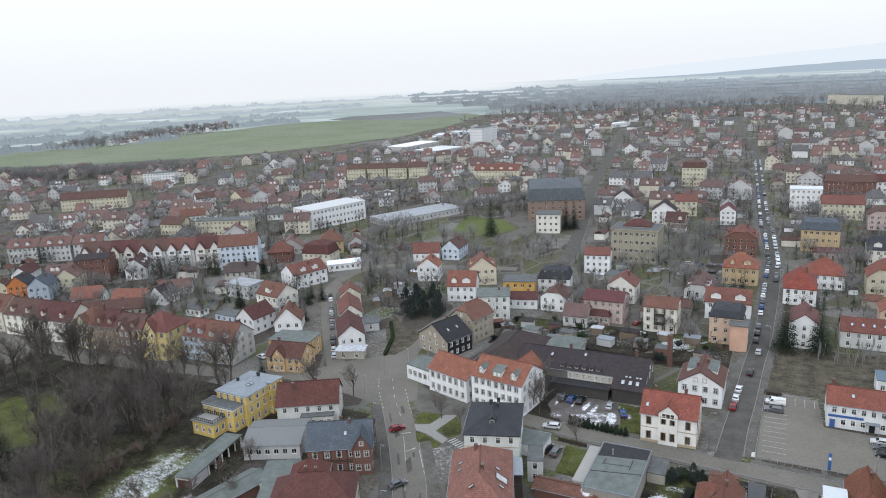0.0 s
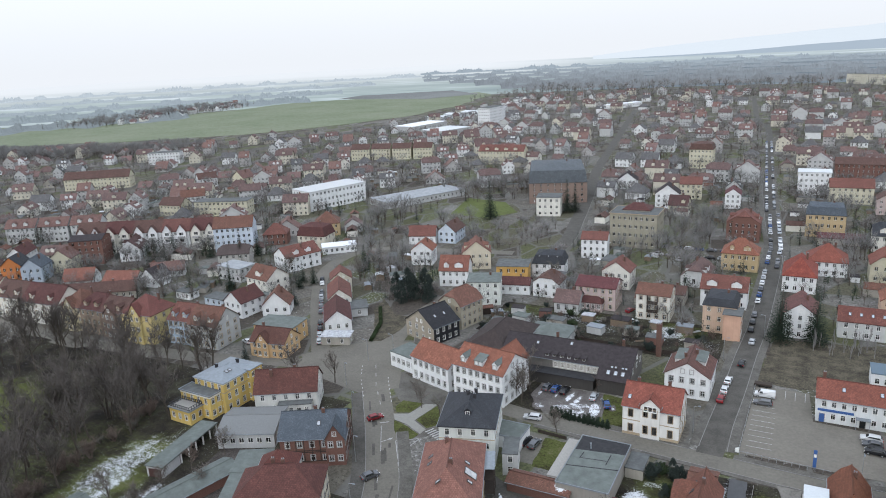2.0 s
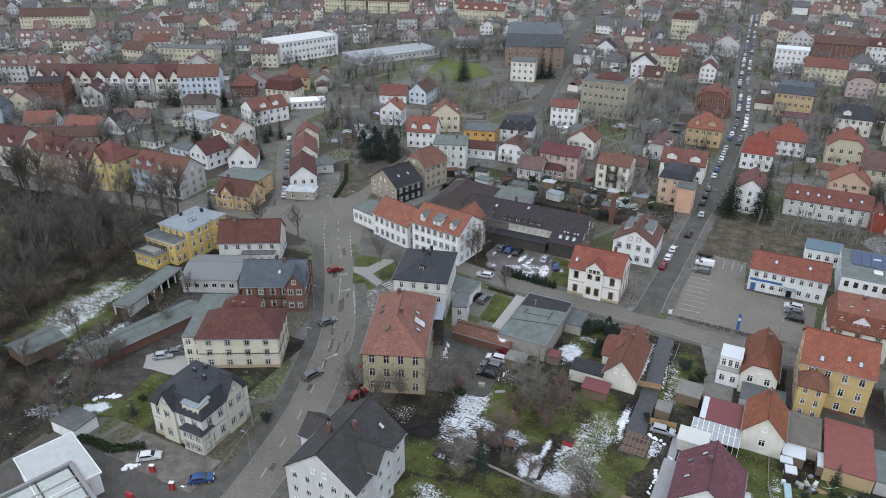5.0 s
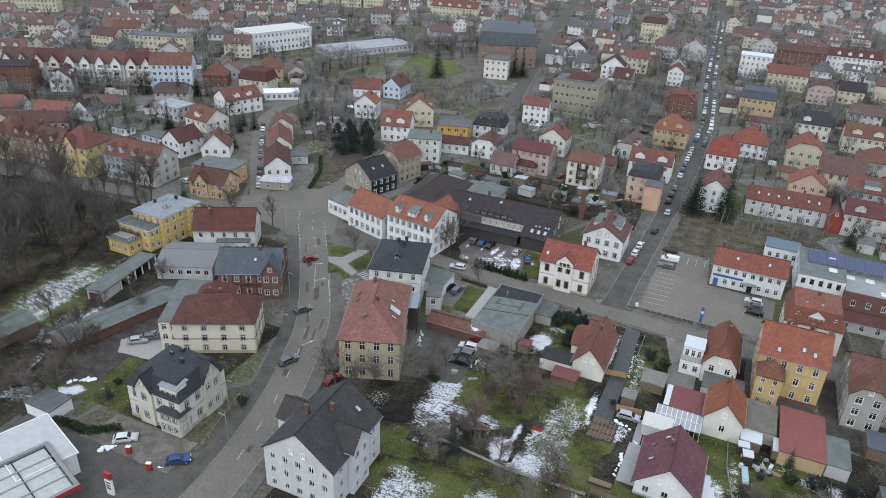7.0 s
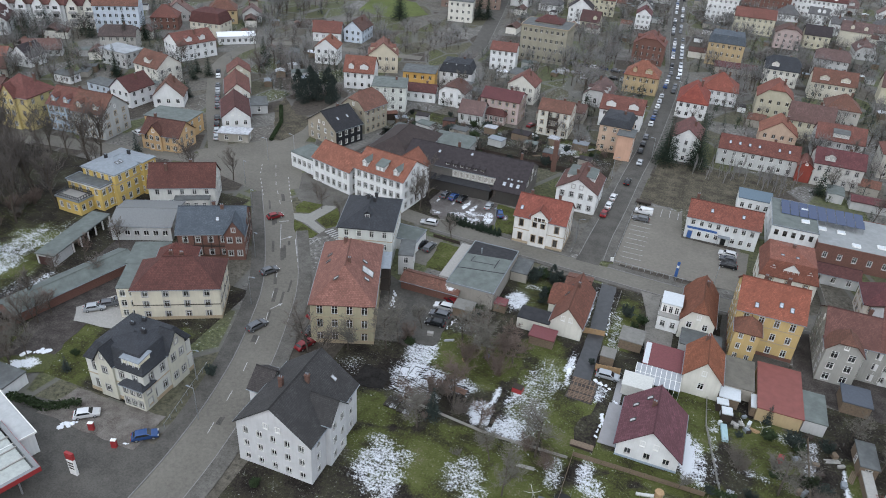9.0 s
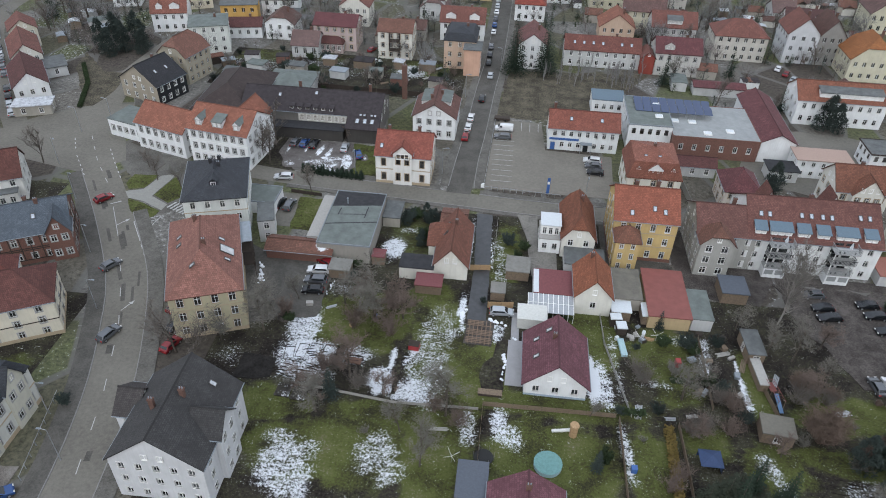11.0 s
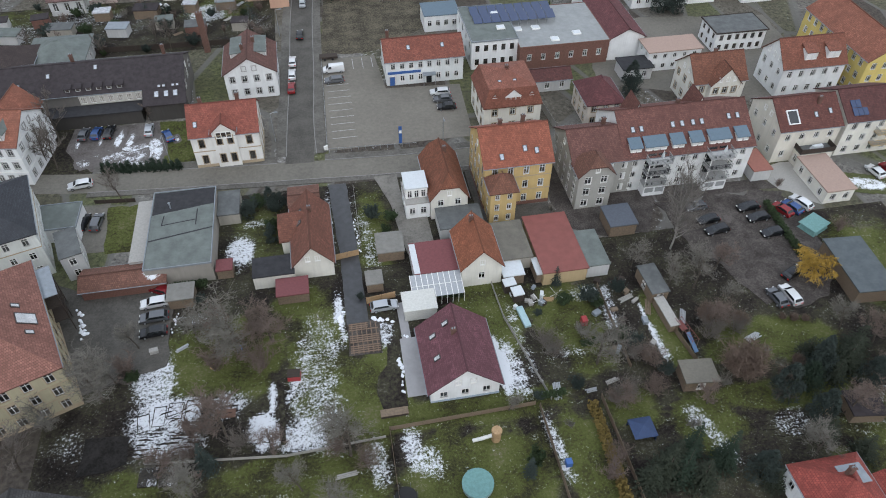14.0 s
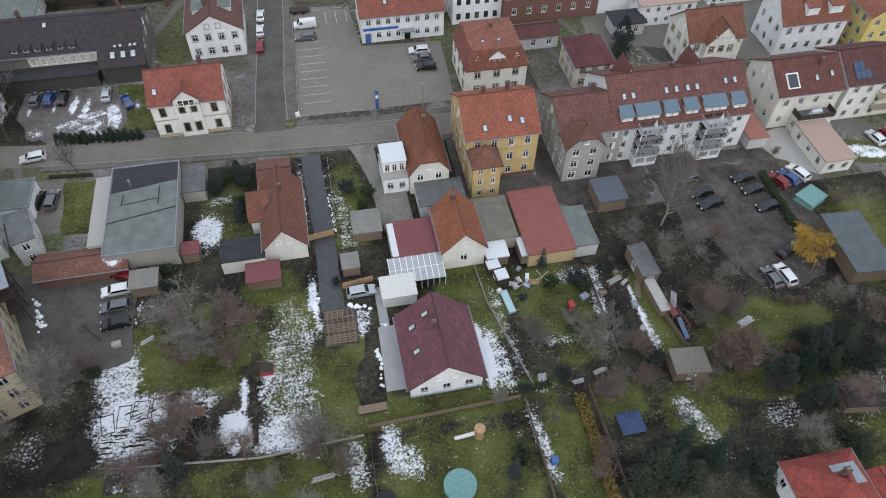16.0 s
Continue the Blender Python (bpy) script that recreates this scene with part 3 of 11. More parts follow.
def skylight(root, x, y, z, pitch, ang, w=0.8, h=1.2):
    """Roof window lying on a slope that faces the way ang (0 is -y)."""
    m = Matrix.Translation((x, y, z)) @ pose(0, 0, 0, 0, 0, ang) @ pose(0, 0, 0, pitch, 0, 0)
    bm = bmesh.new()
    for b in ((-w / 2, -w / 2 + 0.09, -h / 2, h / 2), (w / 2 - 0.09, w / 2, -h / 2, h / 2), (-w / 2 + 0.09, w / 2 - 0.09, -h / 2, -h / 2 + 0.09), (-w / 2 + 0.09, w / 2 - 0.09, h / 2 - 0.09, h / 2)):
        box(bm, *b, -0.05, 0.16)
    ob = part("skylight", bm, SKYFRAME, root, m=m)
    pb = bmesh.new()
    quad(pb, [(-w / 2 + 0.09, -h / 2 + 0.09, 0.12), (w / 2 - 0.09, -h / 2 + 0.09, 0.12), (w / 2 - 0.09, h / 2 - 0.09, 0.12), (-w / 2 + 0.09, h / 2 - 0.09, 0.12)])
    part("pane", pb, SKYPANE, ob)


SKYFRAME = plain("dark_skylight_frame", (0.055, 0.05, 0.048), 0.6, bumps=0)
SKYPANE = plain("skylight_glass", (0.45, 0.46, 0.47), 0.06, 0.5, 0.75, var=0.25, scale=0.5, bumps=0)


def dormer(root, x, y, z, ang, w, h, depth, wall, tile, kind="gable", style="", rise=0.9, split=True):
    m = Matrix.Translation((x, y, z)) @ pose(0, 0, 0, 0, 0, ang)
    bm = bmesh.new()
    box(bm, -w / 2, w / 2, 0, depth, -1.2, h)
    if kind == "gable":
        quad(bm, [(-w / 2, 0, h), (w / 2, 0, h), (0, 0, h + rise)])
    ob = part("dormer", bm, wall, root, m=m)
    rb = bmesh.new()
    o = 0.18
    if kind == "gable":
        s = rise / (w / 2)
        sheet(rb, [[(-w / 2 - o, -o, h - o * s + 0.06), (0, -o, h + rise + 0.06), (0, depth + 1.6, h + rise + 0.06), (-w / 2 - o, depth + 0.4, h - o * s + 0.06)],
                   [(0, -o, h + rise + 0.06), (w / 2 + o, -o, h - o * s + 0.06), (w / 2 + o, depth + 0.4, h - o * s + 0.06), (0, depth + 1.6, h + rise + 0.06)]], 0.1)
    else:
        sheet(rb, [[(-w / 2 - o, -o - 0.1, h + 0.05), (w / 2 + o, -o - 0.1, h + 0.05), (w / 2 + o, depth + 0.5, h + rise), (-w / 2 - o, depth + 0.5, h + rise)]], 0.12)
    part("dormer_roof", rb, tile, ob)
    n = max(1, round(w / 1.3))
    aw = min(0.95, w / n * 0.72)
    me = window_meshes(aw, h * 0.72, style)[2]
    for i in range(n):
        shared("window", me, ob, Matrix.Translation(((i + 0.5) * w / n - w / 2, -0.035, h * 0.14)))
    return ob


def door(root, x, y, ang, w=1.1, h=2.1, mat=None):
    bm = bmesh.new()
    box(bm, -w / 2 - 0.12, -w / 2, -0.08, 0.05, 0, h + 0.12, 1)
    box(bm, w / 2, w / 2 + 0.12, -0.08, 0.05, 0, h + 0.12, 1)
    box(bm, -w / 2, w / 2, -0.08, 0.05, h, h + 0.12, 1)
    box(bm, -w / 2, w / 2, -0.04, 0.05, 0, h)
    box(bm, -w / 2 + 0.15, w / 2 - 0.15, -0.06, -0.04, h * 0.5, h * 0.9)
    part("door", bm, [mat or DARKWOOD, GREYSTONE], root, m=Matrix.Translation((x, y, 0)) @ pose(0, 0, 0, 0, 0, ang))


PLACED, PLACED_ROOT = [], []


def house(label, x, y, w, d, eave, ridge, rot=0, name="house", category="house", group="", chimneys=(), lights=(), dormers=(), dh=1.45, stack=None, **kw):
    """A whole house: root, one main block, chimneys (x, y), roof windows (x, y) and dormers (u, side, width) on its slopes."""
    root = empty_at(name, x, y, 0, rot)
    tagged(root, label, category, group)
    PLACED.append((x, y, math.hypot(w, d) / 2))
    PLACED_ROOT.append(root)
    kw.setdefault("wall", plaster(CREAM))
    kw.setdefault("tile", tiles(RED))
    kw.setdefault("split", -60 < x < 60 and y < 135)
    kw.setdefault("trim", y < 215)
    wing(root, 0, 0, w, d, eave, ridge, **kw)
    axis, roof = kw.get("axis", "x"), kw.get("roof", "gable")
    for cx, cy in chimneys:
        z = eave + 0.6 if roof == "flat" else roof_height(cx, cy, w, d, eave, ridge, axis)
        chimney(root, cx, cy, max(z + 1.1, ridge + 0.5 if roof != "flat" else z), mat=stack)
    span = d if axis == "x" else w
    pitch = math.degrees(math.atan2(ridge - eave, span / 2))
    for cx, cy in lights:
        z = roof_height(cx, cy, w, d, eave, ridge, axis) + 0.14
        ang = (0 if cy < 0 else 180) if axis == "x" else (-90 if cx < 0 else 90)
        skylight(root, cx, cy, z, pitch, ang)
    for u, side, dw, *more in dormers:
        kind = more[0] if more else "gable"
        dt = more[1] if len(more) > 1 else kw["tile"]
        off = span / 2 - 0.9
        zz = eave + (ridge - eave) * 0.9 / (span / 2) + 0.1
        ang = FACE[side][0]
        px, py = {"S": (u, -off), "N": (u, off), "E": (off, u), "W": (-off, u)}[side]
        slope = (ridge - eave) / (span / 2)
        dormer(root, px, py, zz, ang, dw, dh, dh / slope + 0.2, kw["wall"], dt, kind, kw.get("style", ""), split=kw.get("split", True))
    return root


def band(root, w, d, z, mat, h=0.18, out=0.06, x=0.0, y=0.0):
    """A string course that runs round a block."""
    bm = bmesh.new()
    a, b = w / 2, d / 2
    for q in ((x - a - out, x + a + out, y - b - out, y - b - 0.004), (x - a - out, x + a + out, y + b + 0.004, y + b + out), (x - a - out, x - a - 0.004, y - b - 0.004, y + b + 0.004), (x + a + 0.004, x + a + out, y - b - 0.004, y + b + 0.004)):
        box(bm, *q, z, z + h)
    part("string_course", bm, mat, root)


def balustrade(root, x0, x1, y0, y1, z, mat):
    """Posts and rails round a roof terrace."""
    bm = bmesh.new()
    for k in range(2):
        for y in (y0, y1):
            box(bm, x0, x1, y - 0.06, y + 0.06, z + 0.15 + 0.75 * k, z + 0.27 + 0.75 * k)
        for x in (x0, x1):
            box(bm, x - 0.06, x + 0.06, y0, y1, z + 0.15 + 0.75 * k, z + 0.27 + 0.75 * k)
    n = max(3, int((x1 - x0) / 0.7))
    for i in range(n + 1):
        for y in (y0, y1):
            u = x0 + (x1 - x0) * i / n
            box(bm, u - 0.07, u + 0.07, y - 0.07, y + 0.07, z, z + 1.0)
    n = max(3, int((y1 - y0) / 0.7))
    for i in range(1, n):
        for x in (x0, x1):
            v = y0 + (y1 - y0) * i / n
            box(bm, x - 0.07, x + 0.07, v - 0.07, v + 0.07, z, z + 1.0)
    part("balustrade", bm, mat, root)


# ---- ground, roads and flat areas ----
def ragged(pts, step=2.0, amp=0.35):
    out = []
    for (x0, y0), (x1, y1) in zip(pts, pts[1:] + pts[:1]):
        n = max(1, int(math.hypot(x1 - x0, y1 - y0) / step))
        for i in range(n):
            t = i / n
            x, y = x0 + (x1 - x0) * t, y0 + (y1 - y0) * t
            if amp:
                x += amp * noise.noise((x * 0.4, y * 0.4, 3.1)) * 2
                y += amp * noise.noise((x * 0.4, y * 0.4, 9.7)) * 2
            out.append((x, y))
    return out


def area(name, label, category, pts, z, mat, thick=0.0, amp=0.35, kind="structure", step=2.0):
    """A flat sheet on the ground, or a slab with edges where it has a thickness."""
    bm = bmesh.new()
    ring = ragged(list(pts), step, amp)
    top = [bm.verts.new((x, y, z)) for x, y in ring]
    f = bm.faces.new(top)
    f.normal_update()
    if f.normal.z < 0:
        f.normal_flip()
        top.reverse()
    low = [bm.verts.new((v.co.x, v.co.y, z - max(thick, 0.02))) for v in top]
    for i in range(len(top)):
        j = (i + 1) % len(top)
        bm.faces.new((top[j], top[i], low[i], low[j]))
    bmesh.ops.triangulate(bm, faces=[f])
    return tagged(link_mesh(name, bm, mat), label, category, kind=kind)


def strip(name, label, category, line, left, right, z, mat, thick=0.02):
    """A band along a line, from left to right of it (right is positive)."""
    pts = [Vector((*p, 0)) for p in line]
    fine = []
    for i in range(len(pts) - 1):
        p0, p1, p2, p3 = pts[max(i - 1, 0)], pts[i], pts[i + 1], pts[min(i + 2, len(pts) - 1)]
        n = max(1, int((p2 - p1).length / 4))
        for k in range(n):
            t = k / n
            fine.append(0.5 * ((2 * p1) + (p2 - p0) * t + (2 * p0 - 5 * p1 + 4 * p2 - p3) * t * t + (3 * p1 - p0 - 3 * p2 + p3) * t ** 3))
    fine.append(pts[-1])
    bm = bmesh.new()
    rows = []
    for i, p in enumerate(fine):
        dirn = (fine[min(i + 1, len(fine) - 1)] - fine[max(i - 1, 0)]).normalized()
        side = Vector((dirn.y, -dirn.x, 0))
        a, b = p + side * left, p + side * right
        rows.append([bm.verts.new((q.x, q.y, zz)) for q, zz in ((a, z - thick), (a, z), (b, z), (b, z - thick))])
    for r0, r1 in zip(rows, rows[1:]):
        for k in range(3):
            bm.faces.new((r0[k], r1[k], r1[k + 1], r0[k + 1]))
    bmesh.ops.recalc_face_normals(bm, faces=bm.faces)
    return tagged(link_mesh(name, bm, mat), label, category, kind="structure")


def snow(x, y, rx, ry, rot=0, amount=0.75, mat=None, name="snow_patch", label="thin patchy snow melting on the winter grass"):
    """A thawing patch of snow: a low uneven sheet whose cover thins towards its edge."""
    n = 18
    bm = bmesh.new()
    lay = bm.verts.layers.float.new("cover")
    grid = []
    for j in range(n + 1):
        row = []
        for i in range(n + 1):
            u, v = 2 * i / n - 1, 2 * j / n - 1
            r = math.hypot(u, v) * (1 + 0.35 * noise.noise((x + u * 2.3, y + v * 2.3, 0.5)))
            vt = bm.verts.new((u * rx, v * ry, 0.03 + 0.03 * max(0, 1 - r)))
            vt[lay] = min(amount, (1.0 - r) * 2.4 - 0.75)
            row.append((vt, r))
        grid.append(row)
    for j in range(n):
        for i in range(n):
            c = (grid[j][i], grid[j][i + 1], grid[j + 1][i + 1], grid[j + 1][i])
            if min(q[1] for q in c) < 1.02:
                bm.faces.new([q[0] for q in c])
    ob = link_mesh(name, bm, mat or SNOW_GRASS)
    ob.matrix_world = pose(x, y, SNOW_Z[0], 0, 0, rot)
    SNOW_Z[0] += 0.0045
    return tagged(ob, label, "snow", "snow patches")


SNOW_Z = [0.045]


def soft(x, y, spots):
    """Highest value of soft-edged ellipses (x, y, half width, half depth, turn, value) at a place."""
    best = 0.0
    for cx, cy, rx, ry, rot, val in spots:
        c, s_ = math.cos(radians(rot)), math.sin(radians(rot))
        u, v = ((x - cx) * c + (y - cy) * s_) / rx, (-(x - cx) * s_ + (y - cy) * c) / ry
        r = (abs(u) ** 2.6 + abs(v) ** 2.6) ** (1 / 2.6)
        if r > 1.6:
            continue
        r += 0.42 * noise.noise((x * 0.3, y * 0.3, 1.0)) + 0.2 * noise.noise((x * 0.9, y * 0.9, 3.0))
        best = max(best, val * min(1.0, max(0.0, (1.25 - r) / 0.5)))
    return best


def garden(name, label, x0, x1, y0, y1, z, lawns, snows, step=1.0):
    """One gently uneven sheet of garden ground that says itself where grass grows and where snow still lies."""
    nx, ny = int((x1 - x0) / step), int((y1 - y0) / step)
    me = bpy.data.meshes.new(name)
    vs = [(x0 + i * step, y0 + j * step, z + (0.05 * (noise.noise((i * 0.13, j * 0.13, 2.0)) + 0.4) if 0 < i < nx and 0 < j < ny else -z)) for j in range(ny + 1) for i in range(nx + 1)]
    fs = [(j * (nx + 1) + i, j * (nx + 1) + i + 1, (j + 1) * (nx + 1) + i + 1, (j + 1) * (nx + 1) + i) for j in range(ny) for i in range(nx)]
    me.from_pydata(vs, [], fs)
    for attr, spots in (("grass", lawns), ("snow", snows)):
        a = me.attributes.new(attr, "FLOAT", "POINT")
        a.data.foreach_set("value", [soft(v[0], v[1], spots) for v in vs])
    me.polygons.foreach_set("use_smooth", [True] * len(fs))
    me.materials.append(GARDEN)
    return tagged(new(name, me), label, "ground", kind="structure")


def garden_mat():
    m, n, l, p = nodes_of("garden_ground", 0.95, 0.15)
    co = coords(n)
    flat = n.new("ShaderNodeMapping")
    flat.inputs["Scale"].default_value = (0.6, 1.35, 1)
    l.new(co, flat.inputs["Vector"])
    fine, mid, big = noise_node(n, l, co, 2.6, 8, 0.85), noise_node(n, l, flat.outputs["Vector"], 0.7, 5, 0.7), noise_node(n, l, co, 0.16, 5, 0.6)
    def mask(attr, parts, lo, hi):
        a = n.new("ShaderNodeAttribute")
        a.attribute_name = attr
        val = a.outputs["Fac"]
        for sock, k in parts:
            t = n.new("ShaderNodeMath")
            t.operation = "MULTIPLY_ADD"
            t.inputs[1].default_value = k
            l.new(sock, t.inputs[0])
            l.new(val, t.inputs[2])
            val = t.outputs[0]
        r = n.new("ShaderNodeMapRange")
        r.inputs["From Min"].default_value, r.inputs["From Max"].default_value = lo, hi
        l.new(val, r.inputs["Value"])
        return r.outputs["Result"]
    mixed = n.new("ShaderNodeMath")
    mixed.operation = "MULTIPLY_ADD"
    mixed.inputs[1].default_value = 0.55
    l.new(fine, mixed.inputs[0])
    h = n.new("ShaderNodeMath")
    h.operation = "MULTIPLY"
    h.inputs[1].default_value = 0.45
    l.new(big, h.inputs[0])
    l.new(h.outputs[0], mixed.inputs[2])
    tone = spread(n, l, mixed.outputs[0], 0.38, 0.62)
    earth, grass = ramp(n, l, tone, SOIL_STOPS), ramp(n, l, tone, GRASS_STOPS)
    col = mix(n, l, mask("grass", ((mid, 1.6), (fine, 0.8)), 1.3, 1.9), earth, grass)
    col = mix(n, l, mask("snow", ((mid, 1.3), (fine, 3.6)), 2.86, 3.16), col, (0.58, 0.6, 0.63))
    l.new(col, p.inputs["Base Color"])
    bump(n, l, p, fine, 0.7, 0.12)
    return m


GARDEN = garden_mat()

# ---- trees ----
def branch_paths(rng, height, spread, levels, kids, lean=0.25, first=0.25):
    """Segments (start, end, radii, level) of a bare tree grown from the ground."""
    segs = []
    def grow(p, dirn, length, r, lev):
        n = 3 if lev < 2 else 2 if lev == 2 and levels > 3 else 1
        pts = [p]
        for i in range(n):
            dirn = (dirn + Vector((rng.uniform(-1, 1), rng.uniform(-1, 1), rng.uniform(-0.3, 0.6))) * 0.16 * (1 + lev * 0.5)).normalized()
            q = pts[-1] + dirn * (length / n)
            r1 = r * (1 - 0.7 * (i + 1) / n) if lev else r * (1 - 0.55 * (i + 1) / n)
            segs.append((pts[-1].copy(), q.copy(), r * (1 - 0.7 * i / n) if lev else r * (1 - 0.55 * i / n), max(r1, 0.012), lev))
            pts.append(q)
        if lev >= levels:
            return
        count = kids[min(lev, len(kids) - 1)]
        for k in range(count):
            t = first + (1 - first) * (k + rng.random()) / count if lev == 0 else 0.2 + 0.8 * (k + rng.random()) / count
            s = min(int(t * n), n - 1)
            base = pts[s].lerp(pts[s + 1], t * n - s)
            a = rng.uniform(0, 6.283)
            out = Vector((math.cos(a), math.sin(a), 0))
            tilt = rng.uniform(0.45, 0.95) if lev == 0 else rng.uniform(0.4, 1.0)
            nd = (dirn * (1 - tilt * 0.6) + out * tilt * spread + Vector((0, 0, lean))).normalized()
            grow(base, nd, length * rng.uniform(0.42, 0.62) * (1.15 - 0.4 * t if lev == 0 else 1), r * (0.5 if lev == 0 else 0.45), lev + 1)
    grow(Vector((0, 0, 0)), Vector((0, 0, 1)), height * 0.72, height * 0.013 + 0.05, 0)
    return segs


def bare_tree(seed, height, spread=0.9, levels=3, kids=(9, 6, 5, 4), twig=None, bark=None, lean=0.25, first=0.25, thin=0.02):
    rng = random.Random(seed)
    segs = branch_paths(rng, height, spread, levels, kids, lean, first)
    trunk, crown = bmesh.new(), bmesh.new()
    for a, b, r0, r1, lev in segs:
        if lev == 0 or (lev == 1 and levels > 2):
            tube(trunk, a, b, r0, r1, (6 if lev == 0 else 4) if levels > 2 else 4)
        elif lev == 2 and levels > 2:
            tube(crown, a, b, max(r0, thin), max(r1, thin * 0.6), 3)
        else:
            side = (b - a).cross(Vector((rng.uniform(-1, 1), rng.uniform(-1, 1), rng.uniform(-1, 1)))).normalized()
            crown.faces.new([crown.verts.new(p) for p in (a - side * thin * 1.45, a + side * thin * 1.45, b)])
    meshes = []
    for nm, bm, mt in (("trunk", trunk, bark or BARK), ("crown", crown, twig or TWIG)):
        me = bpy.data.meshes.new(nm)
        bm.to_mesh(me)
        bm.free()
        me.materials.append(mt)
        meshes.append(me)
    return meshes


def conifer(seed, height, width, tiers=16, mat=None, lite=False):
    rng = random.Random(seed)
    trunk, crown = bmesh.new(), bmesh.new()
    tube(trunk, (0, 0, 0), (0, 0, height * 0.97), height * 0.016 + 0.03, 0.02, 6)
    for i in range(tiers):
        t = i / (tiers - 1)
        z = height * (0.08 + 0.9 * t)
        R = width * (1 - t) ** 0.85 + 0.12
        n = max(4, int((6 if lite else 13) * (1 - t) + 4))
        for k in range(n):
            a = 6.283 * (k + rng.random() * 0.8) / n
            r = R * rng.uniform(0.72, 1.12)
            out = Vector((math.cos(a), math.sin(a), 0))
            tan = Vector((-out.y, out.x, 0))
            steps = max(2, int(r / (1.1 if lite else 0.5)))
            for s in range(steps):
                f = (s + 0.6) / steps
                c = Vector((0, 0, z)) + out * r * f + Vector((0, 0, -0.32 * r * f * f + rng.uniform(-0.1, 0.12)))
                wdt = (0.8 if lite else 0.42) * (1.15 - f * 0.6) * max(0.5, R / width + 0.25)
                for q in range(1 if lite else 2):
                    tip = out * rng.uniform(0.25, 0.5) + tan * rng.uniform(-0.35, 0.35) + Vector((0, 0, rng.uniform(-0.2, 0.1)))
                    sd = (tan * rng.uniform(0.6, 1.0) + Vector((0, 0, rng.uniform(-0.5, 0.5)))) * wdt * 0.6
                    v = [crown.verts.new(p) for p in (c - sd, c + sd, c + sd * 0.3 + tip, c - sd * 0.5 + tip * 0.9)]
                    crown.faces.new(v)
    meshes = []
    for nm, bm, mt in (("trunk", trunk, BARK), ("crown", crown, mat or NEEDLE)):
        me = bpy.data.meshes.new(nm)
        bm.to_mesh(me)
        bm.free()
        me.materials.append(mt)
        meshes.append(me)
    return meshes


def bush_mesh(seed, height, spread, stems=16, twig=None, leafy=False, mat=None, thick=1.0):
    rng = random.Random(seed)
    bm = bmesh.new()
    for i in range(stems):
        a, s = rng.uniform(0, 6.283), rng.uniform(0.2, 1.0)
        p = Vector((rng.uniform(-0.3, 0.3), rng.uniform(-0.3, 0.3), 0))
        d = Vector((math.cos(a) * s * spread, math.sin(a) * s * spread, 1)).normalized()
        q = p + d * height * rng.uniform(0.5, 0.8)
        if not leafy:
            tube(bm, p, q, 0.03 * thick, 0.02 * thick, 3)
        for k in range(7):
            t = rng.uniform(0.25, 1)
            b = p.lerp(q, t)
            e = b + (d + Vector((rng.uniform(-1, 1), rng.uniform(-1, 1), rng.uniform(-0.2, 0.8))) * 0.9).normalized() * height * rng.uniform(0.15, 0.4)
            if leafy:
                for _ in range(11):
                    c = b.lerp(e, rng.random()) + Vector((rng.uniform(-1, 1), rng.uniform(-1, 1), rng.uniform(-1, 1))) * 0.16 / thick
                    u = Vector((rng.uniform(-1, 1), rng.uniform(-1, 1), rng.uniform(-1, 1))).normalized() * 0.13 * thick
                    w = u.orthogonal().normalized() * 0.1 * thick
                    bm.faces.new([bm.verts.new(c + o) for o in (u, w, -u, -w)])
            else:
                tube(bm, b, e, 0.018 * thick, 0.01 * thick, 3)
                for _ in range(4):
                    g = b.lerp(e, rng.uniform(0.3, 1))
                    f = g + Vector((rng.uniform(-1, 1), rng.uniform(-1, 1), rng.uniform(-0.2, 1))) * height * 0.2
                    o = Vector((rng.uniform(-1, 1), rng.uniform(-1, 1), rng.uniform(-1, 1))) * 0.03 * thick
                    bm.faces.new([bm.verts.new(p) for p in (g - o, g + o, f)])
    me = bpy.data.meshes.new("bush")
    bm.to_mesh(me)
    bm.free()
    me.materials.append(mat or twig or TWIG_RED)
    return me


def plant_tree(meshes, x, y, s=1.0, rot=0.0, label="bare deciduous tree standing on winter ground", name="tree", group="bare trees", sz=None):
    t = new(name, meshes[0])
    t.matrix_world = pose(x, y, 0, 0, 0, rot) @ Matrix.Diagonal((s, s, sz or s, 1))
    tagged(t, label, "tree", group)
    shared("crown", meshes[1], t, Matrix())
    return t


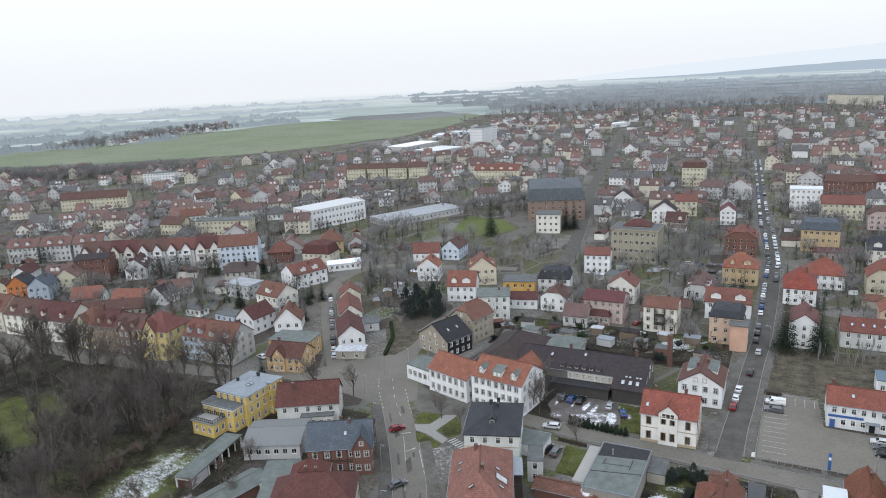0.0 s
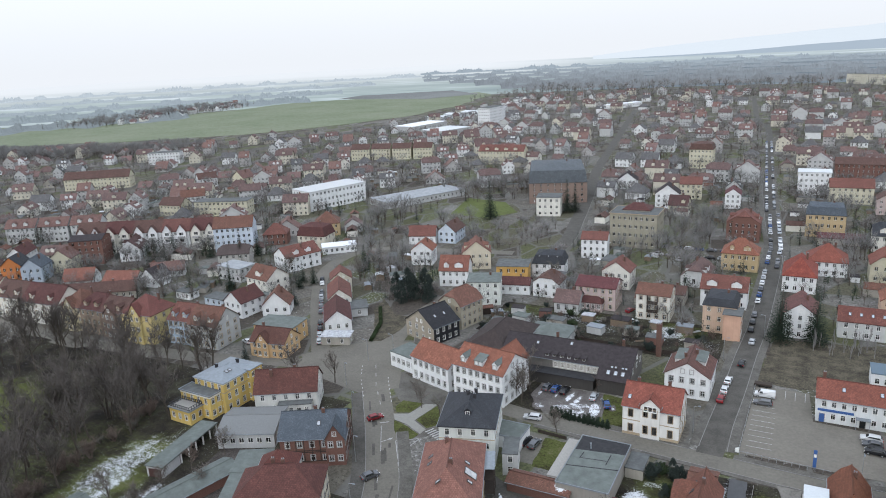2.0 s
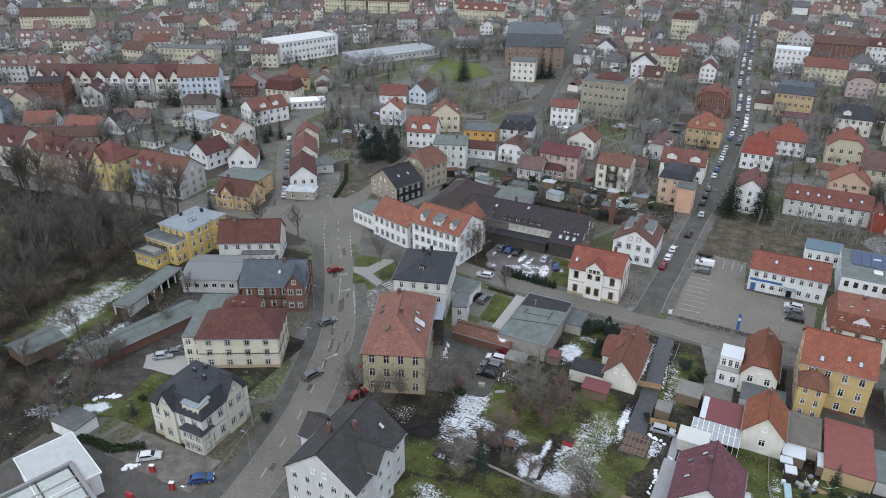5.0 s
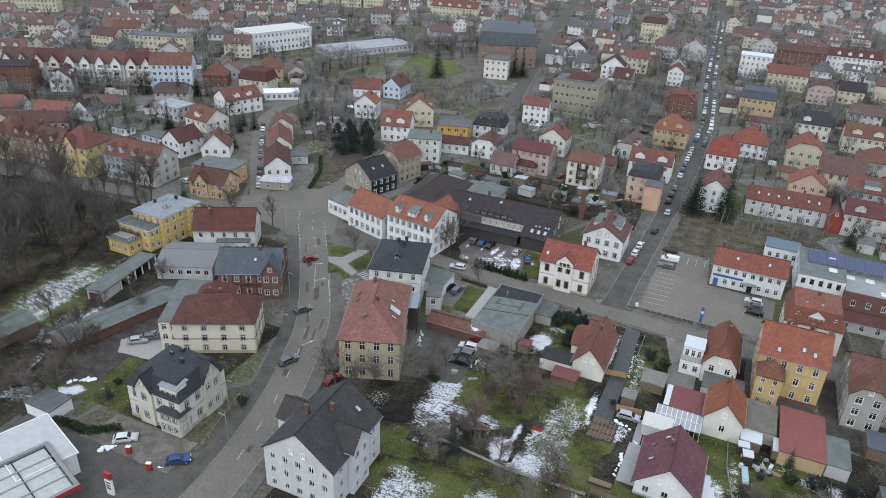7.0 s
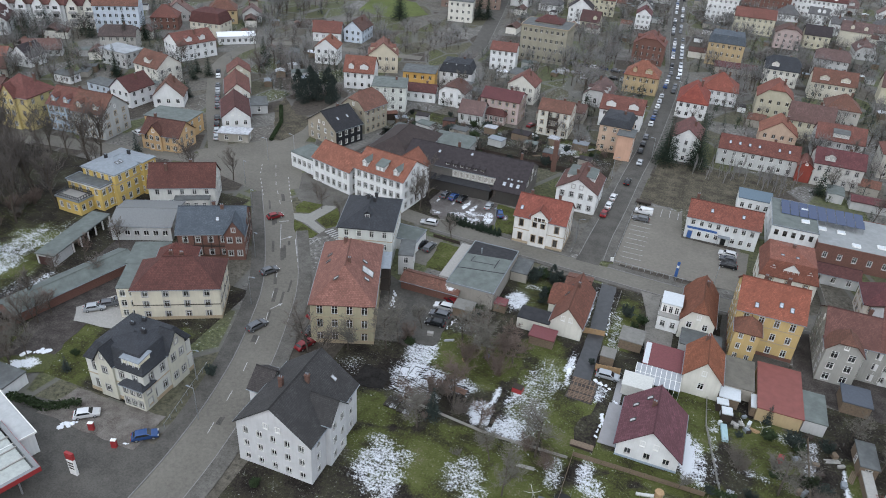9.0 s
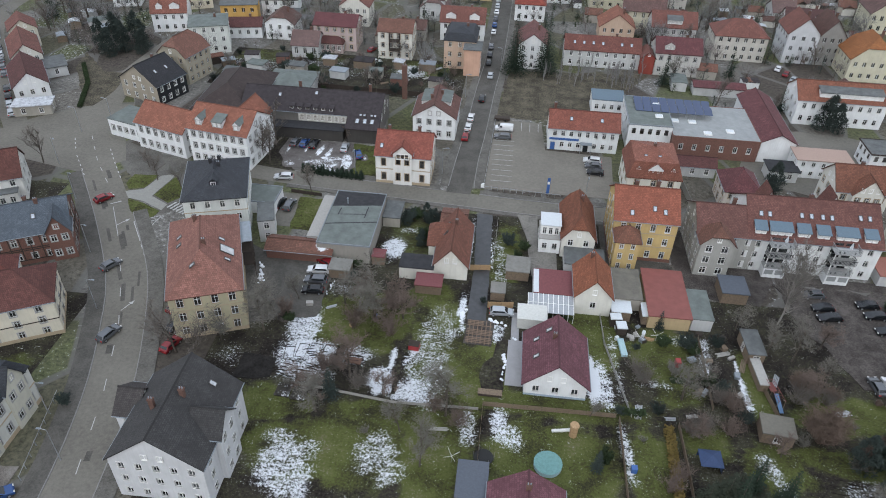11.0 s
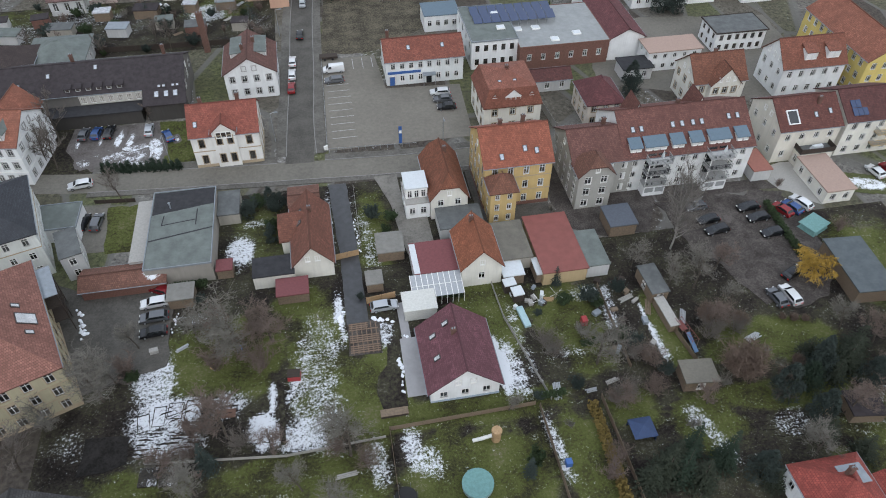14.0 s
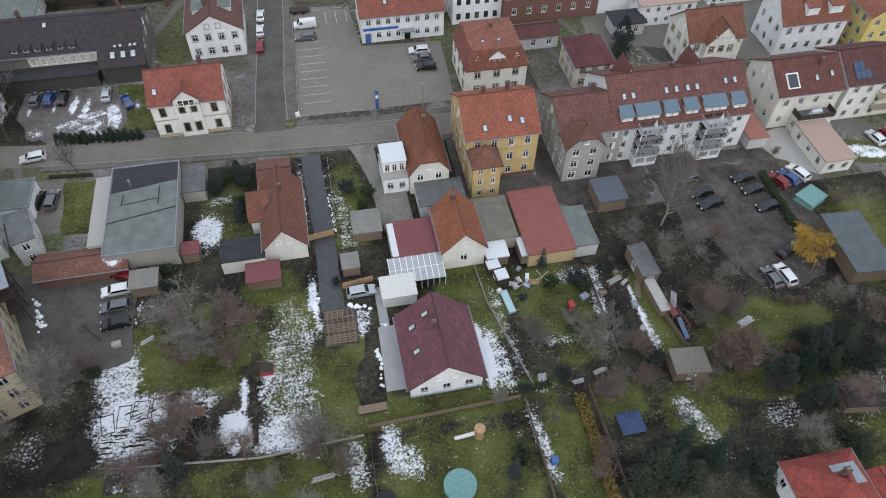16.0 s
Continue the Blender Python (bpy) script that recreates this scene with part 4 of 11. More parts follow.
# ---- cars ----
def car_thing(paint, kind="hatch", lite=False):
    """A parked car along x, wheels on the ground."""
    L, W = (4.3, 1.76) if kind == "hatch" else (4.6, 1.8) if kind == "estate" else (5.0, 1.95)
    H = 1.46 if kind != "van" else 1.95
    root = empty_at("car", 0, 0)
    body = bmesh.new()
    a, hw = L / 2, W / 2
    if kind == "van":
        prof = [(-a, 0.3), (-a, 1.0), (-a + 0.05, H - 0.12), (-a + 0.15, H), (a - 1.7, H), (a - 1.45, H - 0.05), (a - 0.8, 1.12), (a - 0.08, 0.92), (a, 0.62), (a - 0.02, 0.3)]
    else:
        back = -a + (0.35 if kind == "hatch" else 0.18)
        prof = [(-a, 0.3), (-a + 0.02, 0.62), (-a + 0.1, 0.92), (back, 1.0), (back + 0.38, H - 0.06), (back + 0.8, H), (a - 2.1, H), (a - 1.75, H - 0.06), (a - 1.1, 0.98), (a - 0.2, 0.82), (a - 0.02, 0.62), (a, 0.32)]
    def inset(z):
        return hw - 0.02 if z < 0.95 else hw - 0.02 - (z - 0.95) * 0.34
    lft = [body.verts.new((x, inset(z), z)) for x, z in prof]
    rgt = [body.verts.new((x, -inset(z), z)) for x, z in prof]
    k = len(prof)
    for i in range(k):
        j = (i + 1) % k
        body.faces.new((lft[j], lft[i], rgt[i], rgt[j]))
    body.faces.new(lft)
    body.faces.new(rgt[::-1])
    bmesh.ops.recalc_face_normals(body, faces=body.faces)
    bmesh.ops.bevel(body, geom=[e for e in body.edges if e.calc_length() > 0.3 and abs(e.verts[0].co.y) > 0.3], offset=0.05, segments=1, affect="EDGES")
    part("body", body, paint, root)
    def pane(name, pts):
        b = bmesh.new()
        quad(b, pts)
        ob = part(name, b, CARGLASS, root)
    e = 0.012
    if kind == "van":
        pane("windscreen", [(a - 0.84 + e, -0.78, 1.16), (a - 0.84 + e, 0.78, 1.16), (a - 1.40 + e, 0.66, H - 0.12), (a - 1.40 + e, -0.66, H - 0.12)])
        for s in (-1, 1):
            pane("side_window", [(a - 1.1, s * (inset(1.2) + e), 1.2), (a - 2.0, s * (inset(1.2) + e), 1.2), (a - 2.0, s * (inset(1.7) + e), 1.7), (a - 1.45, s * (inset(1.7) + e), 1.7)])
    else:
        pane("windscreen", [(a - 1.16, -0.76, 1.02 + e), (a - 1.16, 0.76, 1.02 + e), (a - 1.72, 0.62, H - 0.08 + e), (a - 1.72, -0.62, H - 0.08 + e)])
        pane("rear_window", [(back - 0.0, 0.74, 1.04), (back - 0.0, -0.74, 1.04), (back + 0.34, -0.62, H - 0.1), (back + 0.34, 0.62, H - 0.1)])
        for s in (-1, 1):
            pane("side_window", [(a - 1.35, s * (inset(1.03) + e), 1.03), (back + 0.3, s * (inset(1.03) + e), 1.03), (back + 0.55, s * (inset(H - 0.1) + e), H - 0.1), (a - 1.85, s * (inset(H - 0.1) + e), H - 0.1)])
    for x in (-a + 0.8, a - 0.85):
        for s in (-1, 1):
            wb = bmesh.new()
            tube(wb, (0, -0.1, 0), (0, 0.1, 0), 0.31, 0.31, 12, 0, True)
            tube(wb, (0, -0.11, 0), (0, 0.11, 0), 0.19, 0.19, 8, 1, True)
            part("wheel", wb, [RUBBER, METAL], root, m=Matrix.Translation((x, s * (hw - 0.1), 0.31)))
    for s in () if lite else (-1, 1):
        for nm, x, mt in (("headlight", a - 0.08, LAMP_W), ("tail_light", -a + 0.03, LAMP_R)):
            b = bmesh.new()
            box(b, x - 0.06, x + 0.07, s * 0.62 - 0.18, s * 0.62 + 0.18, 0.62, 0.77)
            part(nm, b, mt, root)
    return root

# ---- the ground ----
bm = bmesh.new()
rings = (0, 60, 150, 300, 600, 1200, 2400, 4800)
prev = None
for r in rings:
    cur = [bm.verts.new((0, 100, 0))] if r == 0 else [bm.verts.new((r * math.cos(a * math.pi / 36), 100 + r * math.sin(a * math.pi / 36), 0)) for a in range(72)]
    if prev:
        for i in range(72):
            j = (i + 1) % 72
            bm.faces.new((prev[0], cur[i], cur[j]) if len(prev) == 1 else (prev[i], cur[i], cur[j], prev[j]))
    prev = cur
tagged(link_mesh("ground", bm, TOWN), "dull winter ground of gardens and yards", "ground", kind="structure")

area("field_meadow", "flat green winter meadow beyond the town", "field", [(-1500, 520), (-930, 560), (-714, 653), (-623, 743), (-588, 797), (-537, 927), (-545, 1127), (-600, 1400), (-760, 1580), (-930, 1500), (-994, 1334), (-1016, 1083), (-1120, 900), (-1250, 760), (-1500, 700)], 0.3, MEADOW, 0.3, 8, step=40)
area("field_ploughed", "brown ploughed field", "field", [(-955, 1330), (-960, 1440), (-780, 1560), (-640, 1420), (-700, 1290)], 0.45, PLOUGH, 0.3, 6, step=40)
strip("road_track", "pale farm track through the meadow", "track", [(-560, 1080), (-680, 1110), (-800, 1180), (-880, 1290), (-930, 1340), (-985, 1450), (-960, 1560)], 3.5, 3.5, 0.5, HAZE_PALE)

# fields of the far distance; a painted glow pales them with distance like haze
def far_fields():
    bm = bmesh.new()
    prev = None
    for r in (1420, 1700, 2100, 2600, 3200, 3800, 4300, 5200):
        row = []
        for i in range(73):
            a = radians(-100 + 180 * i / 72)
            row.append(bm.verts.new((r * math.sin(a), 100 + r * math.cos(a), 0.2 + (r - 1420) * 0.001)))
        if prev:
            for i in range(72):
                bm.faces.new((prev[i], row[i], row[i + 1], prev[i + 1]))
        prev = row
    bmesh.ops.recalc_face_normals(bm, faces=bm.faces)
    m, n, l, p = nodes_of("hazy_fields", 1.0, 0.0)
    co = coords(n)
    dist = n.new("ShaderNodeVectorMath")
    dist.operation = "LENGTH"
    l.new(co, dist.inputs[0])

    def between(v, lo, hi, a=0.0, b=1.0):
        w = n.new("ShaderNodeMapRange")
        w.interpolation_type = "SMOOTHSTEP"
        w.inputs["From Min"].default_value, w.inputs["From Max"].default_value = lo, hi
        w.inputs["To Min"].default_value, w.inputs["To Max"].default_value = a, b
        l.new(v, w.inputs["Value"])
        return w.outputs["Result"]

    def times(a, b):
        w = n.new("ShaderNodeMath")
        w.operation = "MULTIPLY"
        l.new(a, w.inputs[0])
        l.new(b, w.inputs[1])
        return w.outputs["Value"]

    unit = n.new("ShaderNodeVectorMath")
    unit.operation = "NORMALIZE"
    l.new(co, unit.inputs[0])
    sep = n.new("ShaderNodeSeparateXYZ")
    l.new(unit.outputs["Vector"], sep.inputs[0])
    east = between(sep.outputs["X"], -0.42, -0.18)
    strips = n.new("ShaderNodeMapping")
    strips.inputs["Rotation"].default_value = (0, 0, radians(-20))
    strips.inputs["Scale"].default_value = (0.0016, 0.0042, 0.001)
    l.new(co, strips.inputs["Vector"])
    wave = noise_node(n, l, strips.outputs["Vector"], 1.0, 5, 0.6)
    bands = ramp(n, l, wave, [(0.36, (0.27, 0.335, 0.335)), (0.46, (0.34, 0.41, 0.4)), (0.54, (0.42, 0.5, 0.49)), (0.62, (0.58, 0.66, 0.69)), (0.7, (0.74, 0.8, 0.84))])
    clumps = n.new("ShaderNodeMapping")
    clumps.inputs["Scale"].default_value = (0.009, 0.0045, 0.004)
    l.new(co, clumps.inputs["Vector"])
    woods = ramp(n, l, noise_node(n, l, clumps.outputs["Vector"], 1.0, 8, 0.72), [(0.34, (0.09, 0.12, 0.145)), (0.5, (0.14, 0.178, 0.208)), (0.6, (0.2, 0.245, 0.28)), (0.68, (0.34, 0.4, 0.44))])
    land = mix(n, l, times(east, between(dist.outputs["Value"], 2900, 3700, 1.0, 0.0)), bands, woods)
    # air: haze mixed into the glow colour, stronger farther off
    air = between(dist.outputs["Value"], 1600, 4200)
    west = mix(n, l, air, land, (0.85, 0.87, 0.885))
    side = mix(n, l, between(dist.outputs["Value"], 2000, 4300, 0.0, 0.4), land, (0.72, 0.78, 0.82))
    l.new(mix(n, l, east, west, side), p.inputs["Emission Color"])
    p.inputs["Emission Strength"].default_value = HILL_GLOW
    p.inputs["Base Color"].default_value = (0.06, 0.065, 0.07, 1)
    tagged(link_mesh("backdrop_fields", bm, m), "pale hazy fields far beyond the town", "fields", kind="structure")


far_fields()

# distant hills; their haze is painted as a flat glow colour
def hills(name, label, r, crest, col, seed, rough_):
    """A ridge whose height follows crest, a list of (bearing, height)."""
    bm = bmesh.new()
    rows = []
    n = 160
    a0, a1 = crest[0][0], crest[-1][0]
    for i in range(n + 1):
        deg = a0 + (a1 - a0) * i / n
        a = radians(deg)
        h = float(np.interp(deg, [c[0] for c in crest], [c[1] for c in crest]))
        h = max(0.5, h * (1 + rough_ * noise.noise((i * 0.12, seed, 0)) + 0.5 * rough_ * noise.noise((i * 0.6, seed, 4))))
        rows.append([bm.verts.new((rr * math.sin(a), 100 + rr * math.cos(a), hh)) for rr, hh in ((r - 250, 0), (r - 90, h * 0.7), (r, h), (r + 60, 0))])
    for p, q in zip(rows, rows[1:]):
        for k in range(3):
            bm.faces.new((p[k], q[k], q[k + 1], p[k + 1]))
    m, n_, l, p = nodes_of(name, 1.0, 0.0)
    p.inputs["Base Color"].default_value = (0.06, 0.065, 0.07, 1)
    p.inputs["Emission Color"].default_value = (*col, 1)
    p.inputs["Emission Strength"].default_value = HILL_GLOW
    tagged(link_mesh(name, bm, m), label, "hills", kind="structure")


def far_ridge(name, label, r, arc, tall, col, seed, gap=0.0):
    """A belt of hazy far woods: a low bank of land with an uneven crest of tree tops."""
    bm = bmesh.new()
    rows = []
    n = int((arc[1] - arc[0]) * 26)
    for i in range(n + 1):
        a = radians(arc[0] + (arc[1] - arc[0]) * i / n)
        rr = r + 60 * noise.noise((i * 0.02, seed, 3.0))
        lump = noise.noise((i * 0.035, seed, 0)) - gap
        h = max(0.3, min(1.0, lump * 2.5 + 0.8)) * tall * (0.75 + 0.5 * noise.noise((i * 0.31, seed, 2)) + 0.35 * noise.noise((i * 0.9, seed, 5)))
        low = 0.2 + (r - 1420) * 0.001
        rows.append([bm.verts.new((q * math.sin(a), 100 + q * math.cos(a), low + max(0.2, z))) for q, z in ((rr - 70, 0.2), (rr - 40, h * 0.7), (rr, h), (rr + 50, h * 0.8), (rr + 90, 0.2))])
    for p, q in zip(rows, rows[1:]):
        for k in range(4):
            bm.faces.new((p[k], q[k], q[k + 1], p[k + 1]))
    bmesh.ops.recalc_face_normals(bm, faces=bm.faces)
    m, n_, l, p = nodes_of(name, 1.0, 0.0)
    # tree belts glow as well: haze is put into the emission colour
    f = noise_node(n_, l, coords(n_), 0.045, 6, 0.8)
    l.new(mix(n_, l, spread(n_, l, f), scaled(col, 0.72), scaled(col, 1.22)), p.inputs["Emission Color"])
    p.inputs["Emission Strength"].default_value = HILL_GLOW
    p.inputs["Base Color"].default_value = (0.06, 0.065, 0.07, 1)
    tagged(link_mesh(name, bm, m), label, "woods", kind="structure")


# belts farther off get paler, bluer glow colours in place of haze
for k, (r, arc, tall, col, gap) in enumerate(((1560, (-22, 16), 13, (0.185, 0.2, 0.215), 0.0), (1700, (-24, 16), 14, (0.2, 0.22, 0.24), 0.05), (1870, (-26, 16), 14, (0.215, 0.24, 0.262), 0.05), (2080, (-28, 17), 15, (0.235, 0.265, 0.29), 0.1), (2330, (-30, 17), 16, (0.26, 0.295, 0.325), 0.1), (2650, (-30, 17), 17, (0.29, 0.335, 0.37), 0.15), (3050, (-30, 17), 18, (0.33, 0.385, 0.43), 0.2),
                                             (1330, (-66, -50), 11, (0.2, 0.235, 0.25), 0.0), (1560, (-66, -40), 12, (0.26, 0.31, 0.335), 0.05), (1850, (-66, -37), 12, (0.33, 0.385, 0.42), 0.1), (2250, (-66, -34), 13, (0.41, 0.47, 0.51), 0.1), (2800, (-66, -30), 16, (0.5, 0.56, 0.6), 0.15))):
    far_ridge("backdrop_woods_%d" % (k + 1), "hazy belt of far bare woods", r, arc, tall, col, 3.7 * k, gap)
hills("backdrop_hills_near", "far wooded ridge blue-grey with haze", 4300, [(-14, 4), (-9, 8), (-6, 14), (-3, 24), (0, 34), (3, 44), (10, 52), (40, 60), (80, 50)], (0.38, 0.45, 0.52), 1.0, 0.12)
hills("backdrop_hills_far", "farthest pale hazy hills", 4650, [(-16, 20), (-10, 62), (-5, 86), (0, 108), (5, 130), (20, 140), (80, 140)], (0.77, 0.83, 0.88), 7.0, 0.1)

# ---- roads ----
MAIN = [(-56, -40), (-55, 20), (-56, 48), (-57, 70), (-60.4, 88.5), (-65.5, 104.3), (-71.6, 118.5), (-83.4, 137), (-97, 156), (-106, 169), (-110.5, 184), (-114, 206), (-112, 240), (-101, 280), (-95, 315), (-104, 370), (-120, 450), (-137, 530), (-165, 700), (-215, 1000)]
CROSS = [(-72, 162.5), (-52, 159), (-30, 157), (-9, 155.5), (12, 154.2), (40, 154.5), (62, 157.6), (92, 157), (130, 152), (300, 140)]
NORTH = [(-9.5, 158), (-8.8, 172), (-7.8, 190), (-6.8, 216), (-5.2, 250), (-4.8, 330), (-10, 390), (-17, 480), (-20, 550), (-36, 795), (-51, 871), (-80, 1200)]
HILL = [(-124, 167), (-140, 187), (-160, 213), (-177, 238), (-184, 258), (-182, 276), (-168, 287), (-140, 291), (-112, 296)]
WEST = [(-112, 167), (-124, 164), (-141, 161), (-160, 155.5), (-192, 151), (-217, 147.5), (-256, 151), (-330, 160), (-520, 190)]
strip("road_main", "worn grey asphalt main road bending through the town", "road", MAIN[:13], -3.9, 3.9, 0.030, ASPHALT)
strip("road_avenue", "long grey asphalt avenue running into the distance", "road", MAIN[12:], -3.6, 3.6, 0.026, TARMAC)
strip("road_cross", "grey asphalt side street", "road", CROSS, -2.9, 2.9, 0.035, ASPHALT)
strip("road_north", "long straight dark asphalt street", "road", NORTH, -2.9, 2.9, 0.040, TARMAC)
strip("road_hill", "narrow asphalt street climbing between houses", "road", HILL, -3.0, 3.0, 0.045, ASPHALT)
strip("road_west", "asphalt road past a terrace", "road", WEST, -3.4, 3.4, 0.050, ASPHALT)
area("road_junction", "wide grey asphalt junction", "road", [(-121, 158), (-100, 153), (-92, 160), (-99, 174), (-104, 190), (-117, 186), (-126, 178), (-133, 168)], 0.056, ASPHALT, 0.02, 0)
PAVES = [(MAIN[:8], 3.9, 6.8, 1), (MAIN[1:9], -7.0, -3.9, 0), ([(-104, 190), (-110.5, 207), (-108.3, 240), (-97, 280), (-91, 315), (-100, 370), (-116, 450)], 0.0, 2.0, 1),
         ([(-50, 161.9), (-30, 159.9), (-14, 158.7)], -2.0, 0.0, 0), ([(-4.5, 158.2), (12, 157.1), (28, 157.2)], -1.8, 0.0, 0), ([(-50, 155.8), (-30, 154.1), (-9, 152.6), (12, 151.3), (40, 151.6), (62, 154.7)], 0.0, 1.3, 1)] + [([(-12.2, 160.5), (-11.7, 172), (-10.7, 190), (-9.7, 216), (-8.1, 250), (-7.7, 330), (-13, 390), (-20, 480), (-23, 550)], -2.0, 0.0, 0), ([(-5.9, 160.5), (-5.9, 172), (-4.9, 190), (-3.9, 216), (-2.3, 250), (-1.9, 330), (-7, 390), (-14, 480), (-17, 550)], 0.0, 2.0, 1)]
for k, (line, a, b, _) in enumerate(PAVES):
    strip("pavement", "dark asphalt footway with a raised kerb" if k == 1 else "paved footway with a raised kerb", "pavement", line, a, b, 0.15, TARMAC if k == 1 else PAVING, 0.15)


for k, (line, a, b, side) in enumerate(PAVES):
    edge_at = a if side else b
    strip("kerb", "pale granite kerb along the footway", "kerb", line, edge_at - 0.16 if side else edge_at + 0.004, edge_at - 0.004 if side else edge_at + 0.16, 0.155, KERB, 0.155)


def dashes(name, label, line, off, length, gap, width, z):
    """Each painted dash of a line along a road is a thin sheet of its own."""
    root = empty_at(name, *line[0])
    tagged(root, label, "road marking", kind="structure")
    pts = [Vector((*p, 0)) for p in line]
    run = 0.0
    for a, b in zip(pts, pts[1:]):
        dirn = (b - a).normalized()
        side = Vector((dirn.y, -dirn.x, 0))
        s = -run % (length + gap) if run else 0.0
        while s + length <= (b - a).length + 0.3:
            bm = bmesh.new()
            c = a + dirn * (s + length / 2) + side * off
            box(bm, -length / 2, length / 2, -width / 2, width / 2, 0, 0.004)
            o = part("dash", bm, MARK, root)
            o.matrix_world = pose(c.x, c.y, z, 0, 0, math.degrees(math.atan2(dirn.y, dirn.x)))
            s += length + gap
        run += (b - a).length


dashes("centre_line", "worn white dashed centre line on the road", [(-57.6, 74), (-61, 88.5), (-66.2, 104.3), (-71.3, 115.5), (-76.2, 125)], 0.0, 2.6, 5.4, 0.13, 0.062)
dashes("centre_line", "worn white dashed centre line on the road", [(-91.6, 149.8), (-98.7, 158.7), (-107.8, 172.7)], 0.0, 2.2, 3.6, 0.13, 0.068)
dashes("lane_line", "white lane line before the stop line", [(-79.2, 130.2), (-86.1, 141.5)], 0.0, 12.0, 1.0, 0.13, 0.062)
dashes("lane_line", "short white dashes beside the turning lane", [(-69.1, 122.1), (-74.6, 130.2)], 0.0, 1.6, 1.2, 0.14, 0.062)
dashes("edge_line", "short white dashes round the bend", [(-89.6, 152.2), (-94.6, 159.1), (-99.2, 165.9)], 0, 1.0, 1.4, 0.2, 0.068)
dashes("edge_line", "short white dashes round the bend", [(-98.5, 152), (-106.1, 161.9), (-110.5, 169.6)], 0, 1.0, 1.4, 0.2, 0.068)
dashes("stop_line", "white stop line across the lane", [(-91.2, 142.9), (-89.0, 145.0)], 0, 2.8, 1.0, 0.3, 0.068)
dashes("stop_line", "white stop line across the lane", [(-86.6, 141.4), (-84.4, 143.0)], 0, 2.4, 1.0, 0.3, 0.068)
for k, (p, q) in enumerate((((-78.3, 135.6), (-74.6, 130.2)), ((-74.6, 130.2), (-73.4, 138.6)), ((-78.3, 135.6), (-73.4, 138.8)), ((-76.6, 133.4), (-73.9, 135.2)), ((-77.3, 134.8), (-73.6, 137.2)))):
    dashes("hatching", "white painted hatching beside the island", [p, q], 0, math.dist(p, q) - 0.3, 1.0, 0.18, 0.068)
dashes("crossing", "white zebra stripes across the lane", [(-73.2, 143.2), (-68.7, 141)], 0, 0.45, 0.5, 2.6, 0.075)

# car park with painted bays
area("car_park", "wide grey asphalt car park", "car park", [(-3.6, 161), (27, 161), (28, 181), (11, 182), (10, 197), (-2.6, 197)], 0.06, LOT, 0.03, 0)
bay = empty_at("parking_bays", -2, 170)
tagged(bay, "worn white parking bay lines on asphalt", "road marking", kind="structure")
for i in range(9):
    b = bmesh.new()
    box(b, -2.6, 2.6, -0.06, 0.06, 0, 0.004)
    part("bay_line", b, MARK, bay, m=Matrix.Translation((2.2, -5.0 + i * 2.55, 0.064)))
for i in range(6):
    b = bmesh.new()
    box(b, -0.06, 0.06, -2.4, 2.4, 0, 0.004)
    part("bay_line", b, MARK, bay, m=Matrix.Translation((6.5 + i * 2.3, 24.0, 0.064)))

# yards, lawns and beds
YARD_STOPS = [(0.3, (0.07, 0.062, 0.058)), (0.5, (0.11, 0.098, 0.092)), (0.75, (0.165, 0.15, 0.142))]
area("yard_bed", "dark planted bed beside the workshop yard", "flower bed", [(-63, 159.6), (-49, 161.4), (-54, 166), (-56, 170), (-55.5, 177.6), (-63, 178)], 0.03, SOIL)
area("yard_court", "brown trodden yard with melting snow", "yard", [(-56.5, 170), (-56, 177.8), (-38.6, 177.4), (-38, 174), (-36.3, 167), (-37, 162.2), (-49, 161.4), (-54, 166)], 0.04, ground_mat("brown_trodden_yard", YARD_STOPS, 0.3, 3.0, 0.9, 0.4))
area("yard_lawn", "small lawn beside the workshop yard", "lawn", [(-38.8, 177.2), (-31.8, 177), (-26.2, 176), (-26.6, 163), (-37, 162.4), (-36.3, 167), (-38, 174)], 0.036, GRASS)
for k in ((-46.4, 172.2, 1.3, 4.4, -6, 0.6), (-44, 171.4, 1.1, 4.2, -8, 0.5), (-43.0, 168.4, 5.0, 2.2, 8, 0.44), (-38.6, 168.0, 2.4, 5.4, 6, 0.52), (-44, 166, 7, 4, 0, 0.24), (-41.2, 163.4, 3.2, 1.1, -8, 0.42), (-54.6, 172.6, 0.7, 3.4, 0, 0.3), (-50, 172.4, 0.5, 2.4, 0, 0.3), (-52.4, 165.4, 1.8, 2.2, 20, 0.2), (-34.6, 170.6, 0.9, 1.6, 20, 0.3)):
    snow(*k, snow_mat("patchy_snow_on_yard", YARD_STOPS, 2.95), label="trodden snow melting on a brown yard")
area("island_grass", "small lawn between the road and a path", "lawn", [(-83.9, 144.0), (-79.6, 142.9), (-74.7, 140.4), (-75, 138.1), (-77.8, 136.3), (-81.3, 139.8)], 0.05, GRASS, 0.05, 0.1)
area("island_grass_north", "small lawn beside the hotel forecourt", "lawn", [(-87.2, 152.4), (-87, 154.2), (-81.2, 154.8), (-82, 148.9), (-85.6, 148), (-87.2, 150.2)], 0.05, GRASS, 0.05, 0.1)
area("island_grass_east", "small lawn with a bare tree", "lawn", [(-78.7, 146.4), (-77.1, 155), (-73.6, 150.2), (-72.1, 146.6), (-74.2, 143.7)], 0.05, GRASS, 0.05, 0.1)
